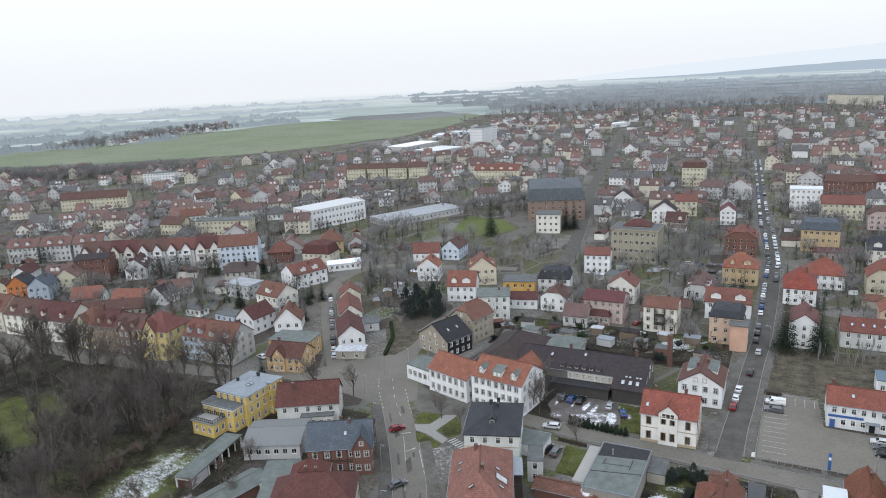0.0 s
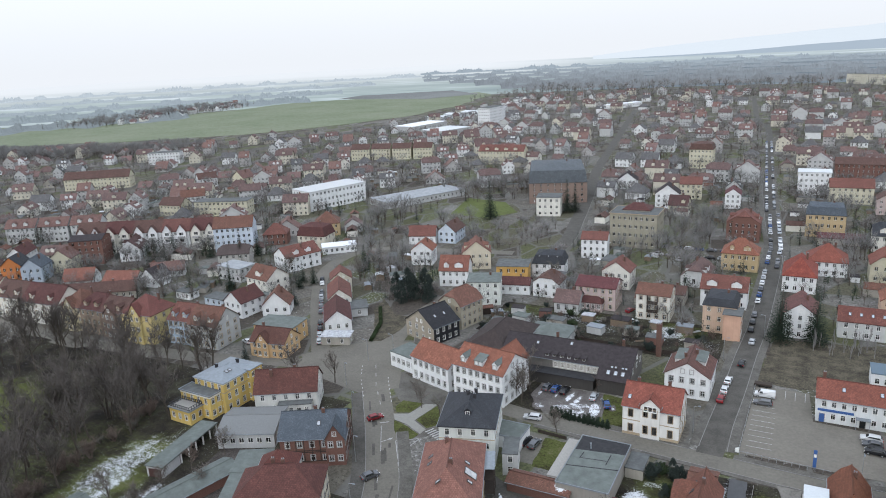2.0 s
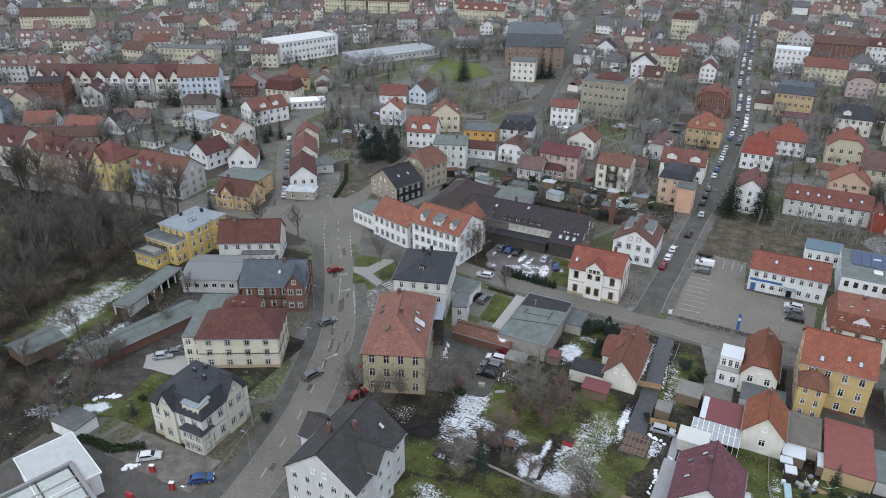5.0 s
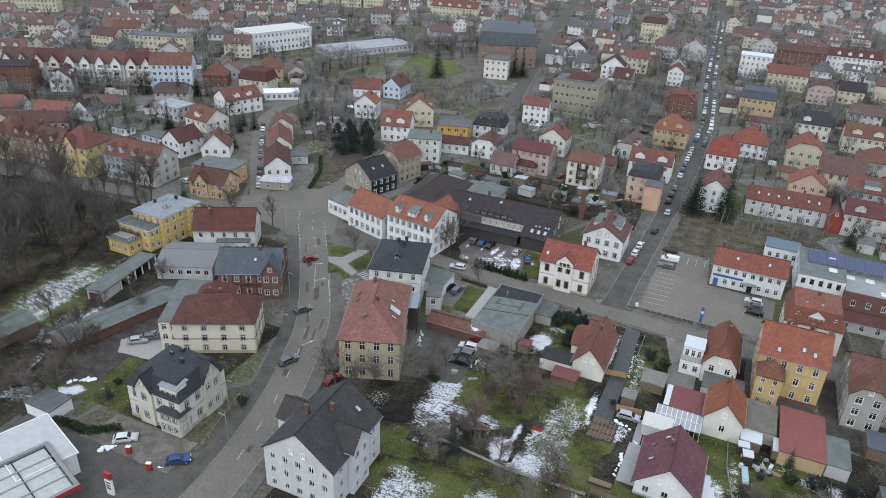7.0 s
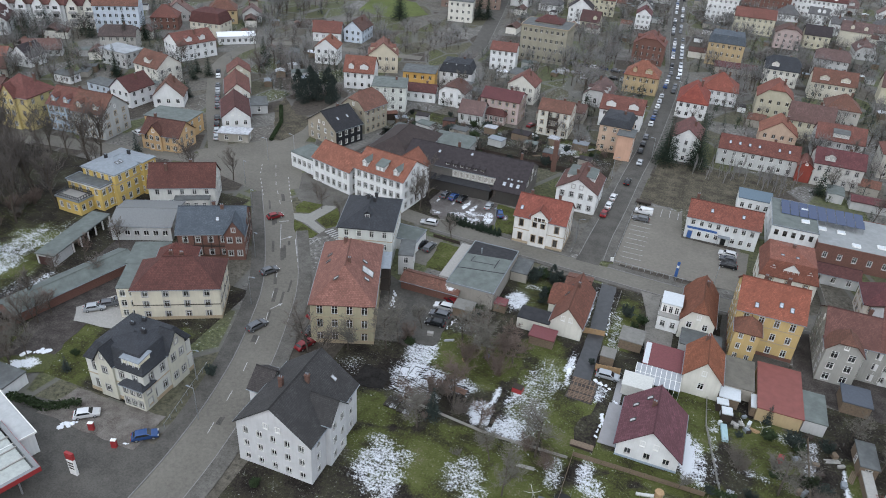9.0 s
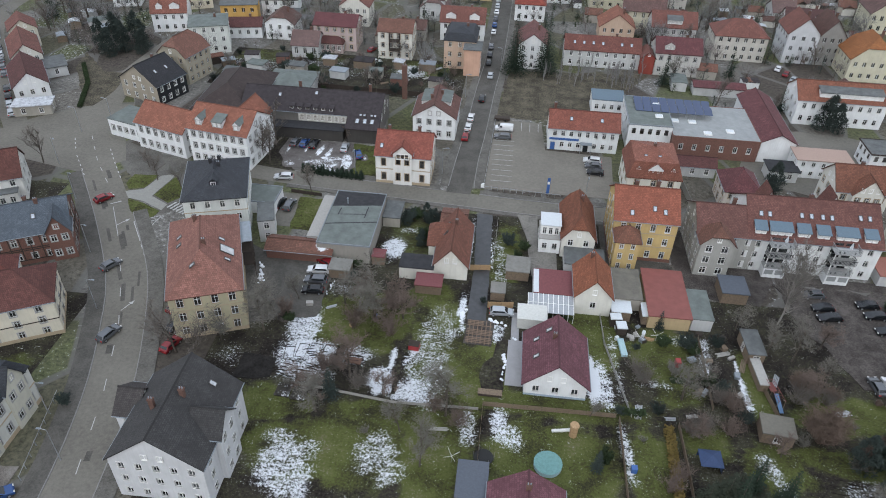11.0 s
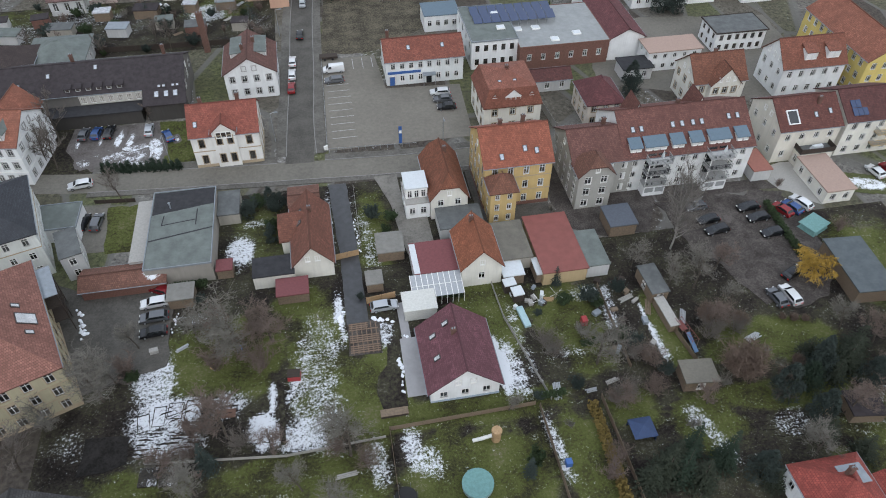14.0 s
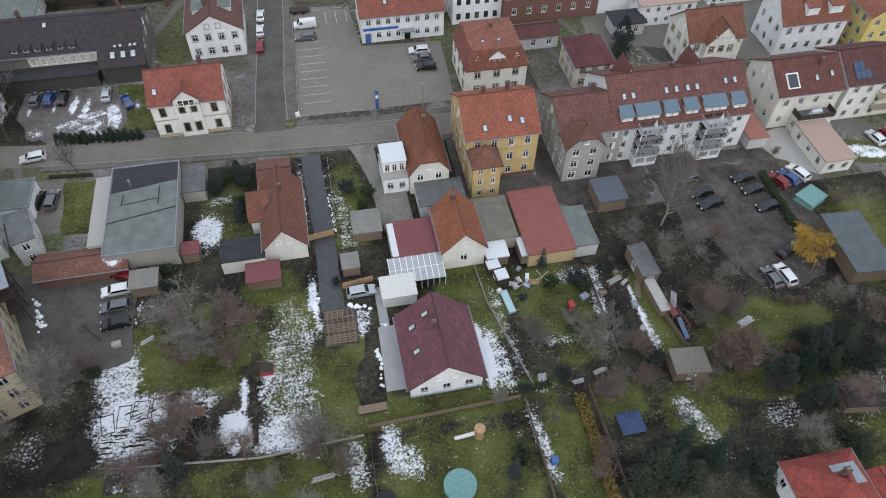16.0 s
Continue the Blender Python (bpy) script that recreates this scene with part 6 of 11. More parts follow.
box(bm, 10.4, 18.5, -10.4, -7.004, 0, 4.0)
part("front_wall", bm, plaster((0.06, 0.056, 0.052)), r)
bm = bmesh.new()
sheet(bm, [[(10.0, -10.9, 4.1), (18.95, -10.9, 4.1), (18.95, -6.6, 6.36), (10.0, -6.6, 6.36)]], 0.18)
part("lean_roof", bm, FIBRE, r)
for u, v, lw, lh in ((12.9, -8.6, 1.0, 1.5), (14.9, -8.6, 1.0, 1.5), (16.8, -8.6, 1.0, 1.5), (13.5, -6.9, 0.7, 0.7), (14.5, -6.9, 0.7, 0.7), (16.4, -6.9, 0.7, 0.7), (17.3, -6.9, 0.7, 0.7)):
    skylight(r, u, v, 4.1 + (v + 10.9) * 0.5256 + 0.03, 27.7, 0, lw, lh)
wing(r, -24, 5, 16, 26, 5.0, 9.5, axis="y", roof="hip", wall=plaster(STONE), tile=tiles((0.062, 0.046, 0.043)), floors=1, cols=(4, 6))
chimney(r, 22, 12.5, 12.5, 9, 1.4)
house("low hall with grey-green hipped roof", -63, 205.5, 13, 12, 4.0, 6.0, name="hall", category="hall", roof="hip", wall=plaster(PALEGREY), tile=TARGREEN, floors=1, cols=(4, 3))
house("flat-roofed garage building with grey-green felt roof", -30.2, 138.4, 10.8, 19.4, 4.2, 4.2, name="garage", category="garage", roof="flat", wall=plaster((0.3, 0.28, 0.25)), tile=TARGREEN, floors=1, cols=(0, 0), over=0.1, edge=TIN)
for pts in ([(-35.5, 135.2), (-24.9, 137.2), (-24.9, 137.5), (-35.5, 135.5)], [(-27.9, 138.4), (-27.7, 138.4), (-27.6, 142.6), (-27.8, 142.6)], [(-33.6, 139.0), (-28, 139.7), (-28, 139.9), (-33.6, 139.2)], [(-33.7, 139.0), (-33.5, 139.0), (-33.3, 141.6), (-33.5, 141.6)]):
    area("felt_seam", "dark tarred seam on the garage roof", "roof felt", pts, 4.436, TARBLACK, 0.012, 0.02)
vent = empty_at("roof_vent", -32.4, 143.4, 4.43)
tagged(vent, "thin metal vent pipe on the garage roof", "vent")
bm = bmesh.new()
tube(bm, (0, 0, 0), (0, 0, 1.3), 0.14, 0.14, 8)
part("pipe", bm, TIN, vent)
bm = bmesh.new()
tube(bm, (0, 0, 1.3), (0, 0, 1.5), 0.26, 0.06, 8, cap=True)
part("cowl", bm, TIN, vent)
area("felt_strip", "black patched felt on the garage roof", "roof felt", [(-35.5, 142.0), (-24.9, 143.6), (-24.9, 148), (-35.5, 147.9)], 4.435, TARBLACK, 0.012, 0.1)
house("low grey annex with a flat felt roof", -22.7, 145.4, 3.8, 6.6, 2.4, 2.4, name="annex", category="shed", roof="flat", wall=plaster(STONE), tile=TAR, floors=1, cols=(0, 0), over=0.1)
house("small hut with a dark red felt roof", -23.1, 129.9, 2.6, 2.6, 2.0, 2.0, name="garden_hut", category="shed", roof="flat", wall=WOOD, tile=plain("red_felt", (0.15, 0.05, 0.053), 0.8), floors=1, cols=(0, 0), over=0.1)
house("low lean-to with pale sheet roof beside the garage", -37.4, 140, 2.6, 15.5, 2.9, 2.9, 0, name="lean_to", category="shed", roof="flat", wall=plaster(PALEGREY), tile=CONCRETE, floors=1, cols=(0, 0), over=0.05)
house("small white flat-roofed garage", -52.5, 146.2, 7, 6.6, 3.0, 3.0, name="garage", category="garage", roof="flat", wall=plaster(CHALK), tile=TARGREEN, floors=1, cols=(0, 0), over=0.12, edge=TIN)
house("narrow white stair block beside the flats", -48.5, 136.5, 3.4, 7, 5.2, 5.2, 18, name="annex", category="building", roof="flat", wall=plaster(PALEGREY), tile=TAR, floors=2, cols=(1, 2), over=0.1)
house("low row of garages with old red tiles", -39.3, 130, 13.4, 4.8, 2.4, 3.4, name="garage_row", category="garage", wall=BRICKWALL, tile=tiles(RUST), floors=1, cols=(0, 0), attic=0)
r = house("small white cottage with rust-red roof", -8.1, 133.4, 6.6, 14.2, 3.6, 7.4, axis="y", wall=plaster(IVORY), tile=tiles((0.205, 0.088, 0.062)), floors=1, cols=(0, 3), attic=2, chimneys=[(0.2, 2)], lights=[(-1.8, 1), (-1.6, 3.6)])
wing(r, -2.4, 2.6, 5.6, 6.4, 3.5, 6.7, roof="half", axis="x", wall=plaster(IVORY), tile=tiles((0.205, 0.088, 0.062)), floors=1, cols=(0, 2), sides="W", trim=False)
house("low flat-roofed rear extension of a cottage", -9.0, 144, 5.2, 6.4, 2.8, 3.6, name="annex", category="building", wall=plaster(CREAM), tile=tiles(RUST), floors=1, cols=(2, 1), attic=0)
house("low white outbuilding with black felt roof", -14.8, 127.4, 6.8, 4.4, 2.8, 2.8, name="outbuilding", category="shed", roof="flat", wall=plaster(IVORY), tile=TARBLACK, floors=1, cols=(0, 0), over=0.1)
house("small garden hut with red felt roof", -11.9, 122.9, 5.0, 3.6, 2.1, 2.1, name="garden_hut", category="shed", roof="flat", wall=WOOD, tile=plain("red_felt", (0.15, 0.05, 0.053), 0.8), floors=1, cols=(0, 0), over=0.2)
house("garden shed with weathered sheet roof", -29.9, 124.9, 4.0, 3.4, 2.2, 2.6, name="garden_shed", category="shed", roof="flat", wall=WOOD, tile=plain("weathered_sheet", (0.17, 0.165, 0.15), 0.9, var=0.25, scale=0.8), floors=1, cols=(0, 0), over=0.2)
r = house("white bungalow with maroon tiled roof", 12.2, 104.0, 10.2, 11.4, 3.3, 7.7, axis="y", wall=plaster(CHALK), tile=tiles((0.17, 0.072, 0.086), 0.33, 0.4, 0.02), floors=1, cols=(3, 3), attic=2, win=(1.1, 1.3), chimneys=[(-0.6, 1.0)], lights=[(-3.4, 2.6), (-3.4, -1.4), (-1.4, 3.4)], over=0.55, foot=plain("blue_grey_plinth", (0.3, 0.36, 0.42), 0.8))
house("white cottage with orange tiled roof", 19.4, 124.2, 6.8, 9.2, 4.6, 8.3, axis="y", wall=plaster(IVORY), tile=tiles((0.3, 0.11, 0.06)), cols=(1, 2), floors=1, attic=1, chimneys=[(-0.4, 3.2)])
r = house("glazed lean-to with dark red roof", 12.0, 124.8, 7.4, 7.2, 2.9, 2.9, name="conservatory", category="conservatory", roof="flat", wall=plaster(PALEGREY), tile=plain("red_felt", (0.15, 0.05, 0.053), 0.8), floors=1, cols=(0, 0), over=0.1)
bm = bmesh.new()
sheet(bm, [[(-4.7, -8.2, 2.2), (3.9, -8.2, 2.2), (3.9, -3.7, 2.95), (-4.7, -3.7, 2.95)]], 0.04)
part("glass_roof", bm, plain("greenhouse_glass", (0.3, 0.315, 0.33), 0.2, 0.5, var=0.15), r)
bm = bmesh.new()
box(bm, -3.75, -2.7, -3.6, 3.4, 3.125, 3.15)
part("pale_sheet", bm, POLY, r)
for i in range(10):
    bm = bmesh.new()
    box(bm, -0.04, 0.04, -8.2, -8.12, 0, 2.2)
    part("post", bm, WHITE, r, m=Matrix.Translation((-4.65 + i * 0.945, 0, 0)))
    bm = bmesh.new()
    box(bm, -0.05, 0.05, 0, 4.56, 0, 0.07)
    part("glazing_bar", bm, WHITE, r, m=Matrix.Translation((-4.65 + i * 0.945, -8.2, 2.205)) @ pose(0, 0, 0, math.degrees(math.atan2(0.75, 4.5)), 0, 0))
bm = bmesh.new()
box(bm, -4.7, 3.9, -6.0, -5.94, 2.62, 2.68)
part("purlin", bm, WHITE, r)
house("white garden tent with a flat top", 8.2, 116, 5.2, 4.0, 2.4, 2.4, name="garden_pavilion", category="shed", roof="flat", wall=plain("white_sheeting", (0.5, 0.5, 0.47), 0.6), tile=plain("white_sheeting", (0.5, 0.5, 0.47), 0.6), floors=1, cols=(0, 0), over=0.15)
house("gabled house with steep rust-red half-hipped roof", 17.2, 143.5, 6.8, 13, 5.0, 9.6, roof="half", axis="y", wall=plaster(IVORY), tile=tiles((0.22, 0.085, 0.05)), cols=(2, 3), attic=1, chimneys=[(0.5, 2)], floors=2)
house("low grey lean-to behind a cottage", 18.5, 134, 8.0, 5.6, 2.7, 2.7, name="shed", category="shed", roof="flat", wall=plaster(PALEGREY), tile=TAR, floors=1, cols=(0, 0), over=0.1)
r = house("white stair tower with a glazed top floor", 11.5, 141, 4.4, 6.4, 3.6, 3.6, name="annex", category="building", roof="flat", wall=plaster(CHALK), tile=CONCRETE, floors=1, cols=(2, 3), over=0.1)
wing(r, 0, 0.6, 4.0, 4.6, 6.0, 6.0, roof="flat", wall=WHITE, tile=POLY, floors=2, cols=(3, 4), win=(0.95, 1.9), over=0.15, base=0.5)
r = house("tall yellow apartment house with bright orange roof", 30.2, 144.6, 12.6, 12.6, 9.8, 14.0, category="apartment house", wall=plaster((0.5, 0.37, 0.17)), tile=tiles((0.30, 0.102, 0.064)), floors=3, cols=(4, 4), style="", win=(1.0, 1.7), chimneys=[(-2, 1.4), (2.5, 2.0)], lights=[(1.5, -4), (-3, -5), (3.6, -4.5)], foot=BRICKWALL)
for z in (3.6, 6.8,):
    band(r, 12.6, 12.6, z, SAND)
wing(r, -3.7, -8.4, 4.8, 4.4, 7.6, 10.0, roof="hip", axis="y", wall=plaster((0.5, 0.37, 0.17)), tile=tiles((0.2, 0.09, 0.06)), floors=3, cols=(2, 1), style="", win=(0.8, 1.4))
house("flat-roofed workshop with bright red sheet roof", 33.4, 124.5, 7.6, 13.8, 3.0, 3.0, name="workshop", category="workshop", roof="flat", wall=plaster(OCHRE), tile=REDMETAL, floors=1, cols=(0, 0), over=0.2)
house("low store with a worn flat roof beside the cottage", 26, 126.6, 5.8, 9.2, 2.7, 2.7, name="shed", category="shed", roof="flat", wall=plaster(STONE), tile=plain("worn_brown_felt", (0.13, 0.12, 0.1), 0.9, var=0.3, scale=0.6), floors=1, cols=(0, 0), over=0.1)
house("narrow lean-to with white plastic sheets", 29.1, 120.2, 0.9, 3.8, 2.1, 2.1, name="lean_to", category="shed", roof="flat", wall=WOOD, tile=POLY, floors=1, cols=(0, 0), over=0.08)
house("grey rendered shed with flat felt roof", 39.4, 122.2, 3.8, 8.4, 2.8, 2.8, name="shed", category="shed", roof="flat", wall=plaster(PALEGREY), tile=TARGREEN, floors=1, cols=(0, 0), over=0.12)
house("dark grey carport with sheet roof", 47.2, 129.4, 4.9, 5.3, 2.6, 2.6, name="carport", category="carport", roof="flat", wall=WOOD, tile=plain("dark_sheet", (0.075, 0.085, 0.105), 0.6), floors=1, cols=(0, 0), over=0.2)
r = house("grey rendered apartment house with red hipped roof", 46.7, 144.4, 11.8, 12, 8.0, 11.6, category="apartment house", wall=plaster((0.34, 0.335, 0.31)), tile=tiles((0.16, 0.075, 0.062)), floors=3, cols=(4, 4), style="", win=(0.95, 1.5), chimneys=[(2, 2)])
wing(r, -2.6, -7.3, 6.6, 4.0, 8.0, 11.4, axis="y", roof="half", wall=plaster((0.34, 0.335, 0.31)), tile=tiles((0.175, 0.085, 0.062)), floors=3, cols=(2, 1), win=(1.25, 1.6), split=True)
r = house("long white apartment row with red roof and sheet-metal dormers", 63.8, 146.6, 25.8, 16.4, 8.0, 13.2, category="apartment house", wall=plaster((0.66, 0.67, 0.66)), tile=tiles((0.165, 0.073, 0.06)), floors=3, cols=(10, 4), win=(1.0, 1.4), lights=[(-10.5, -3.6), (-8.8, -3.6), (-2.5, -3.4), (-0.6, -3.4), (1.6, -3.4), (3.4, -3.4), (9, -3), (10.8, -3)], dormers=[(-10.8, "S", 2.2, "shed", BLUETIN), (-6.8, "S", 4.2, "shed", BLUETIN), (-2.4, "S", 2.4, "shed", BLUETIN), (1.4, "S", 2.4, "shed", BLUETIN), (6.0, "S", 4.2, "shed", BLUETIN), (10.6, "S", 2.4, "shed", BLUETIN)], chimneys=[(0, 1)], dh=0.95)


def balcony(root, x0, x1, y0, y1, z, mat, rail, n=18, height=1.0):
    """A slab with a railing of upright bars round its three open sides."""
    bm = bmesh.new()
    box(bm, x0, x1, y0, y1, z, z + 0.18)
    bal = part("balcony", bm, mat, root)
    bm = bmesh.new()
    for i in range(n + 1):
        x = x0 + 0.04 + (x1 - x0 - 0.08) * i / n
        box(bm, x - 0.035, x + 0.035, y0, y0 + 0.05, z + 0.18, z + 0.18 + height)
    for x in (x0 + 0.03, x1 - 0.03):
        for k in range(1, 7):
            v = y0 + (y1 - y0) * k / 7
            box(bm, x - 0.025, x + 0.025, v - 0.035, v + 0.035, z + 0.18, z + 0.18 + height)
        box(bm, x - 0.04, x + 0.04, y0, y1, z + 0.18 + height, z + 0.25 + height)
    box(bm, x0, x1, y0 - 0.01, y0 + 0.06, z + 0.18 + height, z + 0.25 + height)
    part("railing", bm, rail, bal)
    return bal


def parasol(x, y, z, h=2.3):
    p = empty_at("parasol", x, y, z)
    tagged(p, "folded white parasol standing on a balcony", "parasol", "parasols")
    bm = bmesh.new()
    tube(bm, (0, 0, 0), (0, 0, h), 0.025, 0.025, 6)
    part("pole", bm, METAL, p)
    bm = bmesh.new()
    tube(bm, (0, 0, h * 0.3), (0, 0, h * 0.42), 0.2, 0.34, 10)
    tube(bm, (0, 0, h * 0.42), (0, 0, h), 0.34, 0.04, 10)
    part("cloth", bm, POLY, p)


DARKRAIL = plain("dark_railing", (0.05, 0.052, 0.055), 0.6, 0.3, var=0.2, scale=3)
PALERAIL = plain("grey_railing", (0.24, 0.25, 0.25), 0.6, 0.3, var=0.15, scale=3)
for bx, wid, dep in ((-6.8, 4.6, 2.2), (5.4, 4.8, 2.7)):
    y0, y1 = -8.2 - dep, -8.215
    bm = bmesh.new()
    box(bm, bx - wid / 2 + 0.15, bx + wid / 2 - 0.15, y0 + 0.12, y1, 0, 2.35)
    base = part("garage_base", bm, plaster(CHALK), r)
    for k in (-1, 1):
        bm = bmesh.new()
        box(bm, bx + k * wid * 0.23 - 0.85, bx + k * wid * 0.23 + 0.85, y0 + 0.07, y0 + 0.117, 0.9, 2.0)
        part("panel", bm, PALERAIL, base)
    for fl in range(3):
        balcony(r, bx - wid / 2, bx + wid / 2, y0, y1, 2.36 + fl * 2.6, GREYSTONE, PALERAIL if fl != 1 else DARKRAIL)
        bm = bmesh.new()
        for k in (-1, 1):
            box(bm, bx + k * wid * 0.22 - 0.8, bx + k * wid * 0.22 + 0.8, -8.27, -8.21, 2.56 + fl * 2.6, 4.6 + fl * 2.6 - (1.2 if fl == 2 else 0))
        part("balcony_door", bm, GLASS, r)
    for k in (-1, 1):
        bm = bmesh.new()
        box(bm, bx + k * (wid / 2 - 0.12) - 0.07, bx + k * (wid / 2 - 0.12) + 0.07, y0 + 0.07, y0 + 0.21, 2.54, 7.56)
        part("balcony_post", bm, WHITE, r)
    parasol(63.8 + bx + 0.5, 146.6 + y0 + 1.0, 7.76)
    for fl in (0, 1, 2):
        for q in (-1.5, -0.6, 1.4):
            bm = bmesh.new()
            tube(bm, (0, 0, 0), (0, 0, 0.32), 0.16, 0.2, 8, cap=True)
            pot = empty_at("flower_pot", 63.8 + bx + q, 146.6 + y0 + 0.45, 2.545 + fl * 2.6)
            tagged(pot, "small dark flower pot on a balcony", "flower pot", "flower pots")
            part("pot", bm, DARKRAIL, pot)
for u in (-8.2, 4.6):
    wing(r, u, 2.6, 2.6, 4.0, 11.0, 14.1, axis="y", wall=plaster((0.66, 0.67, 0.66)), tile=tiles((0.165, 0.073, 0.06)), cols=(0, 0), attic=0, trim=False)
r = house("white house with dark red roof and loggia", 90.8, 147.4, 13, 11.5, 7.8, 11.6, wall=plaster((0.6, 0.57, 0.5)), tile=tiles((0.14, 0.055, 0.045)), cols=(4, 3), win=(1.0, 1.4), lights=[(1.4, -3.6), (4.6, -3.2)], chimneys=[(2.6, -1.6)], attic=2)
slope = math.degrees(math.atan2(3.8, 5.75))
bm = bmesh.new()
for q in ((-1.2, -1.0, -1.5, 1.5), (1.0, 1.2, -1.5, 1.5), (-1.0, 1.0, -1.5, -1.3), (-1.0, 1.0, 1.3, 1.5)):
    box(bm, *q, 0, 0.22)
rim = part("roof_terrace_rim", bm, plaster(CHALK), r, m=Matrix.Translation((-3.6, -3.7, 9.28)) @ pose(0, 0, 0, slope, 0, 0))
# roof stays uncut; this dark pane paints the shade of the sunken terrace
bm = bmesh.new()
box(bm, -1.0, 1.0, -1.3, 1.3, 0, 0.06)
part("roof_terrace", bm, DARKRAIL, rim)
wing(r, 1.4, -7.0, 7.2, 2.4, 3.3, 3.3, roof="flat", wall=plaster((0.6, 0.57, 0.5)), tile=TAR, floors=1, cols=(3, 1), over=0.1)
for q in ((-2.3, 5.1, -8.36, -8.26), (-2.3, -2.2, -8.26, -5.8), (5.0, 5.1, -8.26, -5.8)):
    bm = bmesh.new()
    box(bm, *q, 3.52, 4.55)
    part("terrace_parapet", bm, DARKWOOD, r)
bm = bmesh.new()
box(bm, -1.3, 1.3, -0.5, 0.5, 0, 0.8, top=(0.25, 0.2))
box(bm, -1.1, 1.1, -0.4, 0.4, 0.8, 0.9, top=(0.1, 0.1))
tagged(link_mesh("covered_table", bm, POLY, m=pose(92.6, 140.3, 3.52, 0, 0, 6)), "garden table under a pale cover on a terrace", "table")
house("flat-roofed garages with pinkish roof", 91, 133.6, 5.8, 10.6, 2.9, 2.9, name="garage", category="garage", roof="flat", wall=plaster(IVORY), tile=plain("pink_felt", (0.32, 0.23, 0.19), 0.9, var=0.12), floors=1, cols=(2, 3), over=0.2)
house("small lean-to shed with terracotta roof", 79.6, 140, 3.8, 6.4, 2.5, 3.0, name="shed", category="shed", roof="flat", wall=plaster(PALEGREY), tile=plain("terracotta_felt", (0.26, 0.11, 0.085), 0.85), floors=1, cols=(0, 0), over=0.15)
r = house("cream house with maroon roof and solar panels", 104.6, 147.5, 12.5, 12, 8.4, 12.0, wall=plaster(IVORY), tile=tiles(DKRED), floors=3, cols=(4, 3), attic=2, lights=[(3.4, -3)])
for i, j in ((0, 0), (0, 1), (1, 0), (1, 1), (2, 0)):
    bm = bmesh.new()
    box(bm, -0.52, 0.52, -0.82, 0.82, 0, 0.05)
    pan = link_mesh("solar_panel", bm, SOLAR, m=pose(104.6 - 4.4 + i * 1.1, 147.5 - 4.6 + j * 1.5, 8.4 + (1.4 + j * 1.5) * 0.6 + 0.3, math.degrees(math.atan(0.6)), 0, 0))
    tagged(pan, "pale blue solar panel on a maroon roof", "solar panel", "solar panels on the roof")
for fl in range(2):
    balcony(r, 0.6, 5.4, -7.6, -6.02, 2.6 + fl * 2.7, plaster(OCHRE), PALERAIL)
r = house("square house with red mansard roof and dormers", 35.2, 167.3, 12.2, 12.2, 6.6, 11.2, roof="mansard", wall=plaster(IVORY), tile=tiles((0.25, 0.1, 0.07)), cols=(3, 3), win=(1.1, 1.6), style="s", chimneys=[(0, 1)])
for u in (-3.9, 3.9):
    dormer(r, u, -5.5, 7.1, 0, 1.5, 1.4, 1.2, plaster(CHALK), tiles((0.25, 0.1, 0.07)), "gable", rise=0.7)
dormer(r, 0, -5.7, 7.0, 0, 3.4, 1.6, 2.2, plaster(CHALK), tiles((0.25, 0.1, 0.07)), "gable", rise=1.5)
for u in (-2.4, 0.8):
    skylight(r, u, -3.2, 10.35, 22, 0)
house("small house with maroon hipped roof", 55.2, 164.6, 8.0, 9.2, 5.6, 9.0, roof="hip", axis="y", wall=plaster((0.55, 0.5, 0.44)), tile=tiles(MAROON), cols=(3, 3), style="s")
house("low outbuilding with a maroon tiled roof", 47, 177, 11, 5, 3.0, 4.4, name="outbuilding", category="shed", wall=plaster(PALEGREY), tile=tiles(DKRED), floors=1, cols=(3, 0), attic=0)
r = house("cream house with brown cross-gabled roof", 81.5, 166.4, 11.8, 9.6, 7.0, 11.2, wall=plaster(IVORY), tile=tiles((0.2, 0.085, 0.055)), cols=(4, 3), style="s", attic=2, chimneys=[(0, 0.6)])
wing(r, 0.5, -4.6, 6.6, 3, 7.2, 10.8, axis="y", wall=plaster(IVORY), tile=tiles((0.2, 0.085, 0.055)), cols=(3, 0), style="s", attic=3)
r = house("white gabled house with red roof and long dormer", 104.6, 168, 15, 9.4, 7.4, 12.0, wall=plaster(CHALK), tile=tiles((0.23, 0.09, 0.06)), cols=(5, 3), attic=3, dormers=[(-1.2, "S", 2.8, "shed"), (4.2, "S", 3.0, "shed")], dh=1.9)
house("flat-roofed building with dark timber framing", 98.5, 188, 13, 8.0, 5.0, 5.0, name="building", category="building", roof="flat", wall=plaster(CHALK), tile=TAR, floors=2, cols=(6, 3), style="d", win=(1.0, 1.4), edge=DARKWOOD)
house("white workshop building with flat grey roof", 37.4, 195, 11, 17, 7.0, 7.0, name="workshop", category="workshop", roof="flat", wall=plaster(CHALK), tile=TARGREEN, floors=2, cols=(5, 4), style="d", win=(1.0, 1.6), over=0.1, edge=TIN)
r = house("brick workshop with flat grey roof", 53.9, 194, 21.8, 19, 5.6, 5.6, name="workshop", category="workshop", roof="flat", wall=BRICKWALL, tile=plain("pale_felt", (0.24, 0.25, 0.25), 0.85, var=0.2, scale=0.6), floors=1, cols=(6, 4), win=(1.0, 1.6), over=0.1, edge=BRICKWALL)
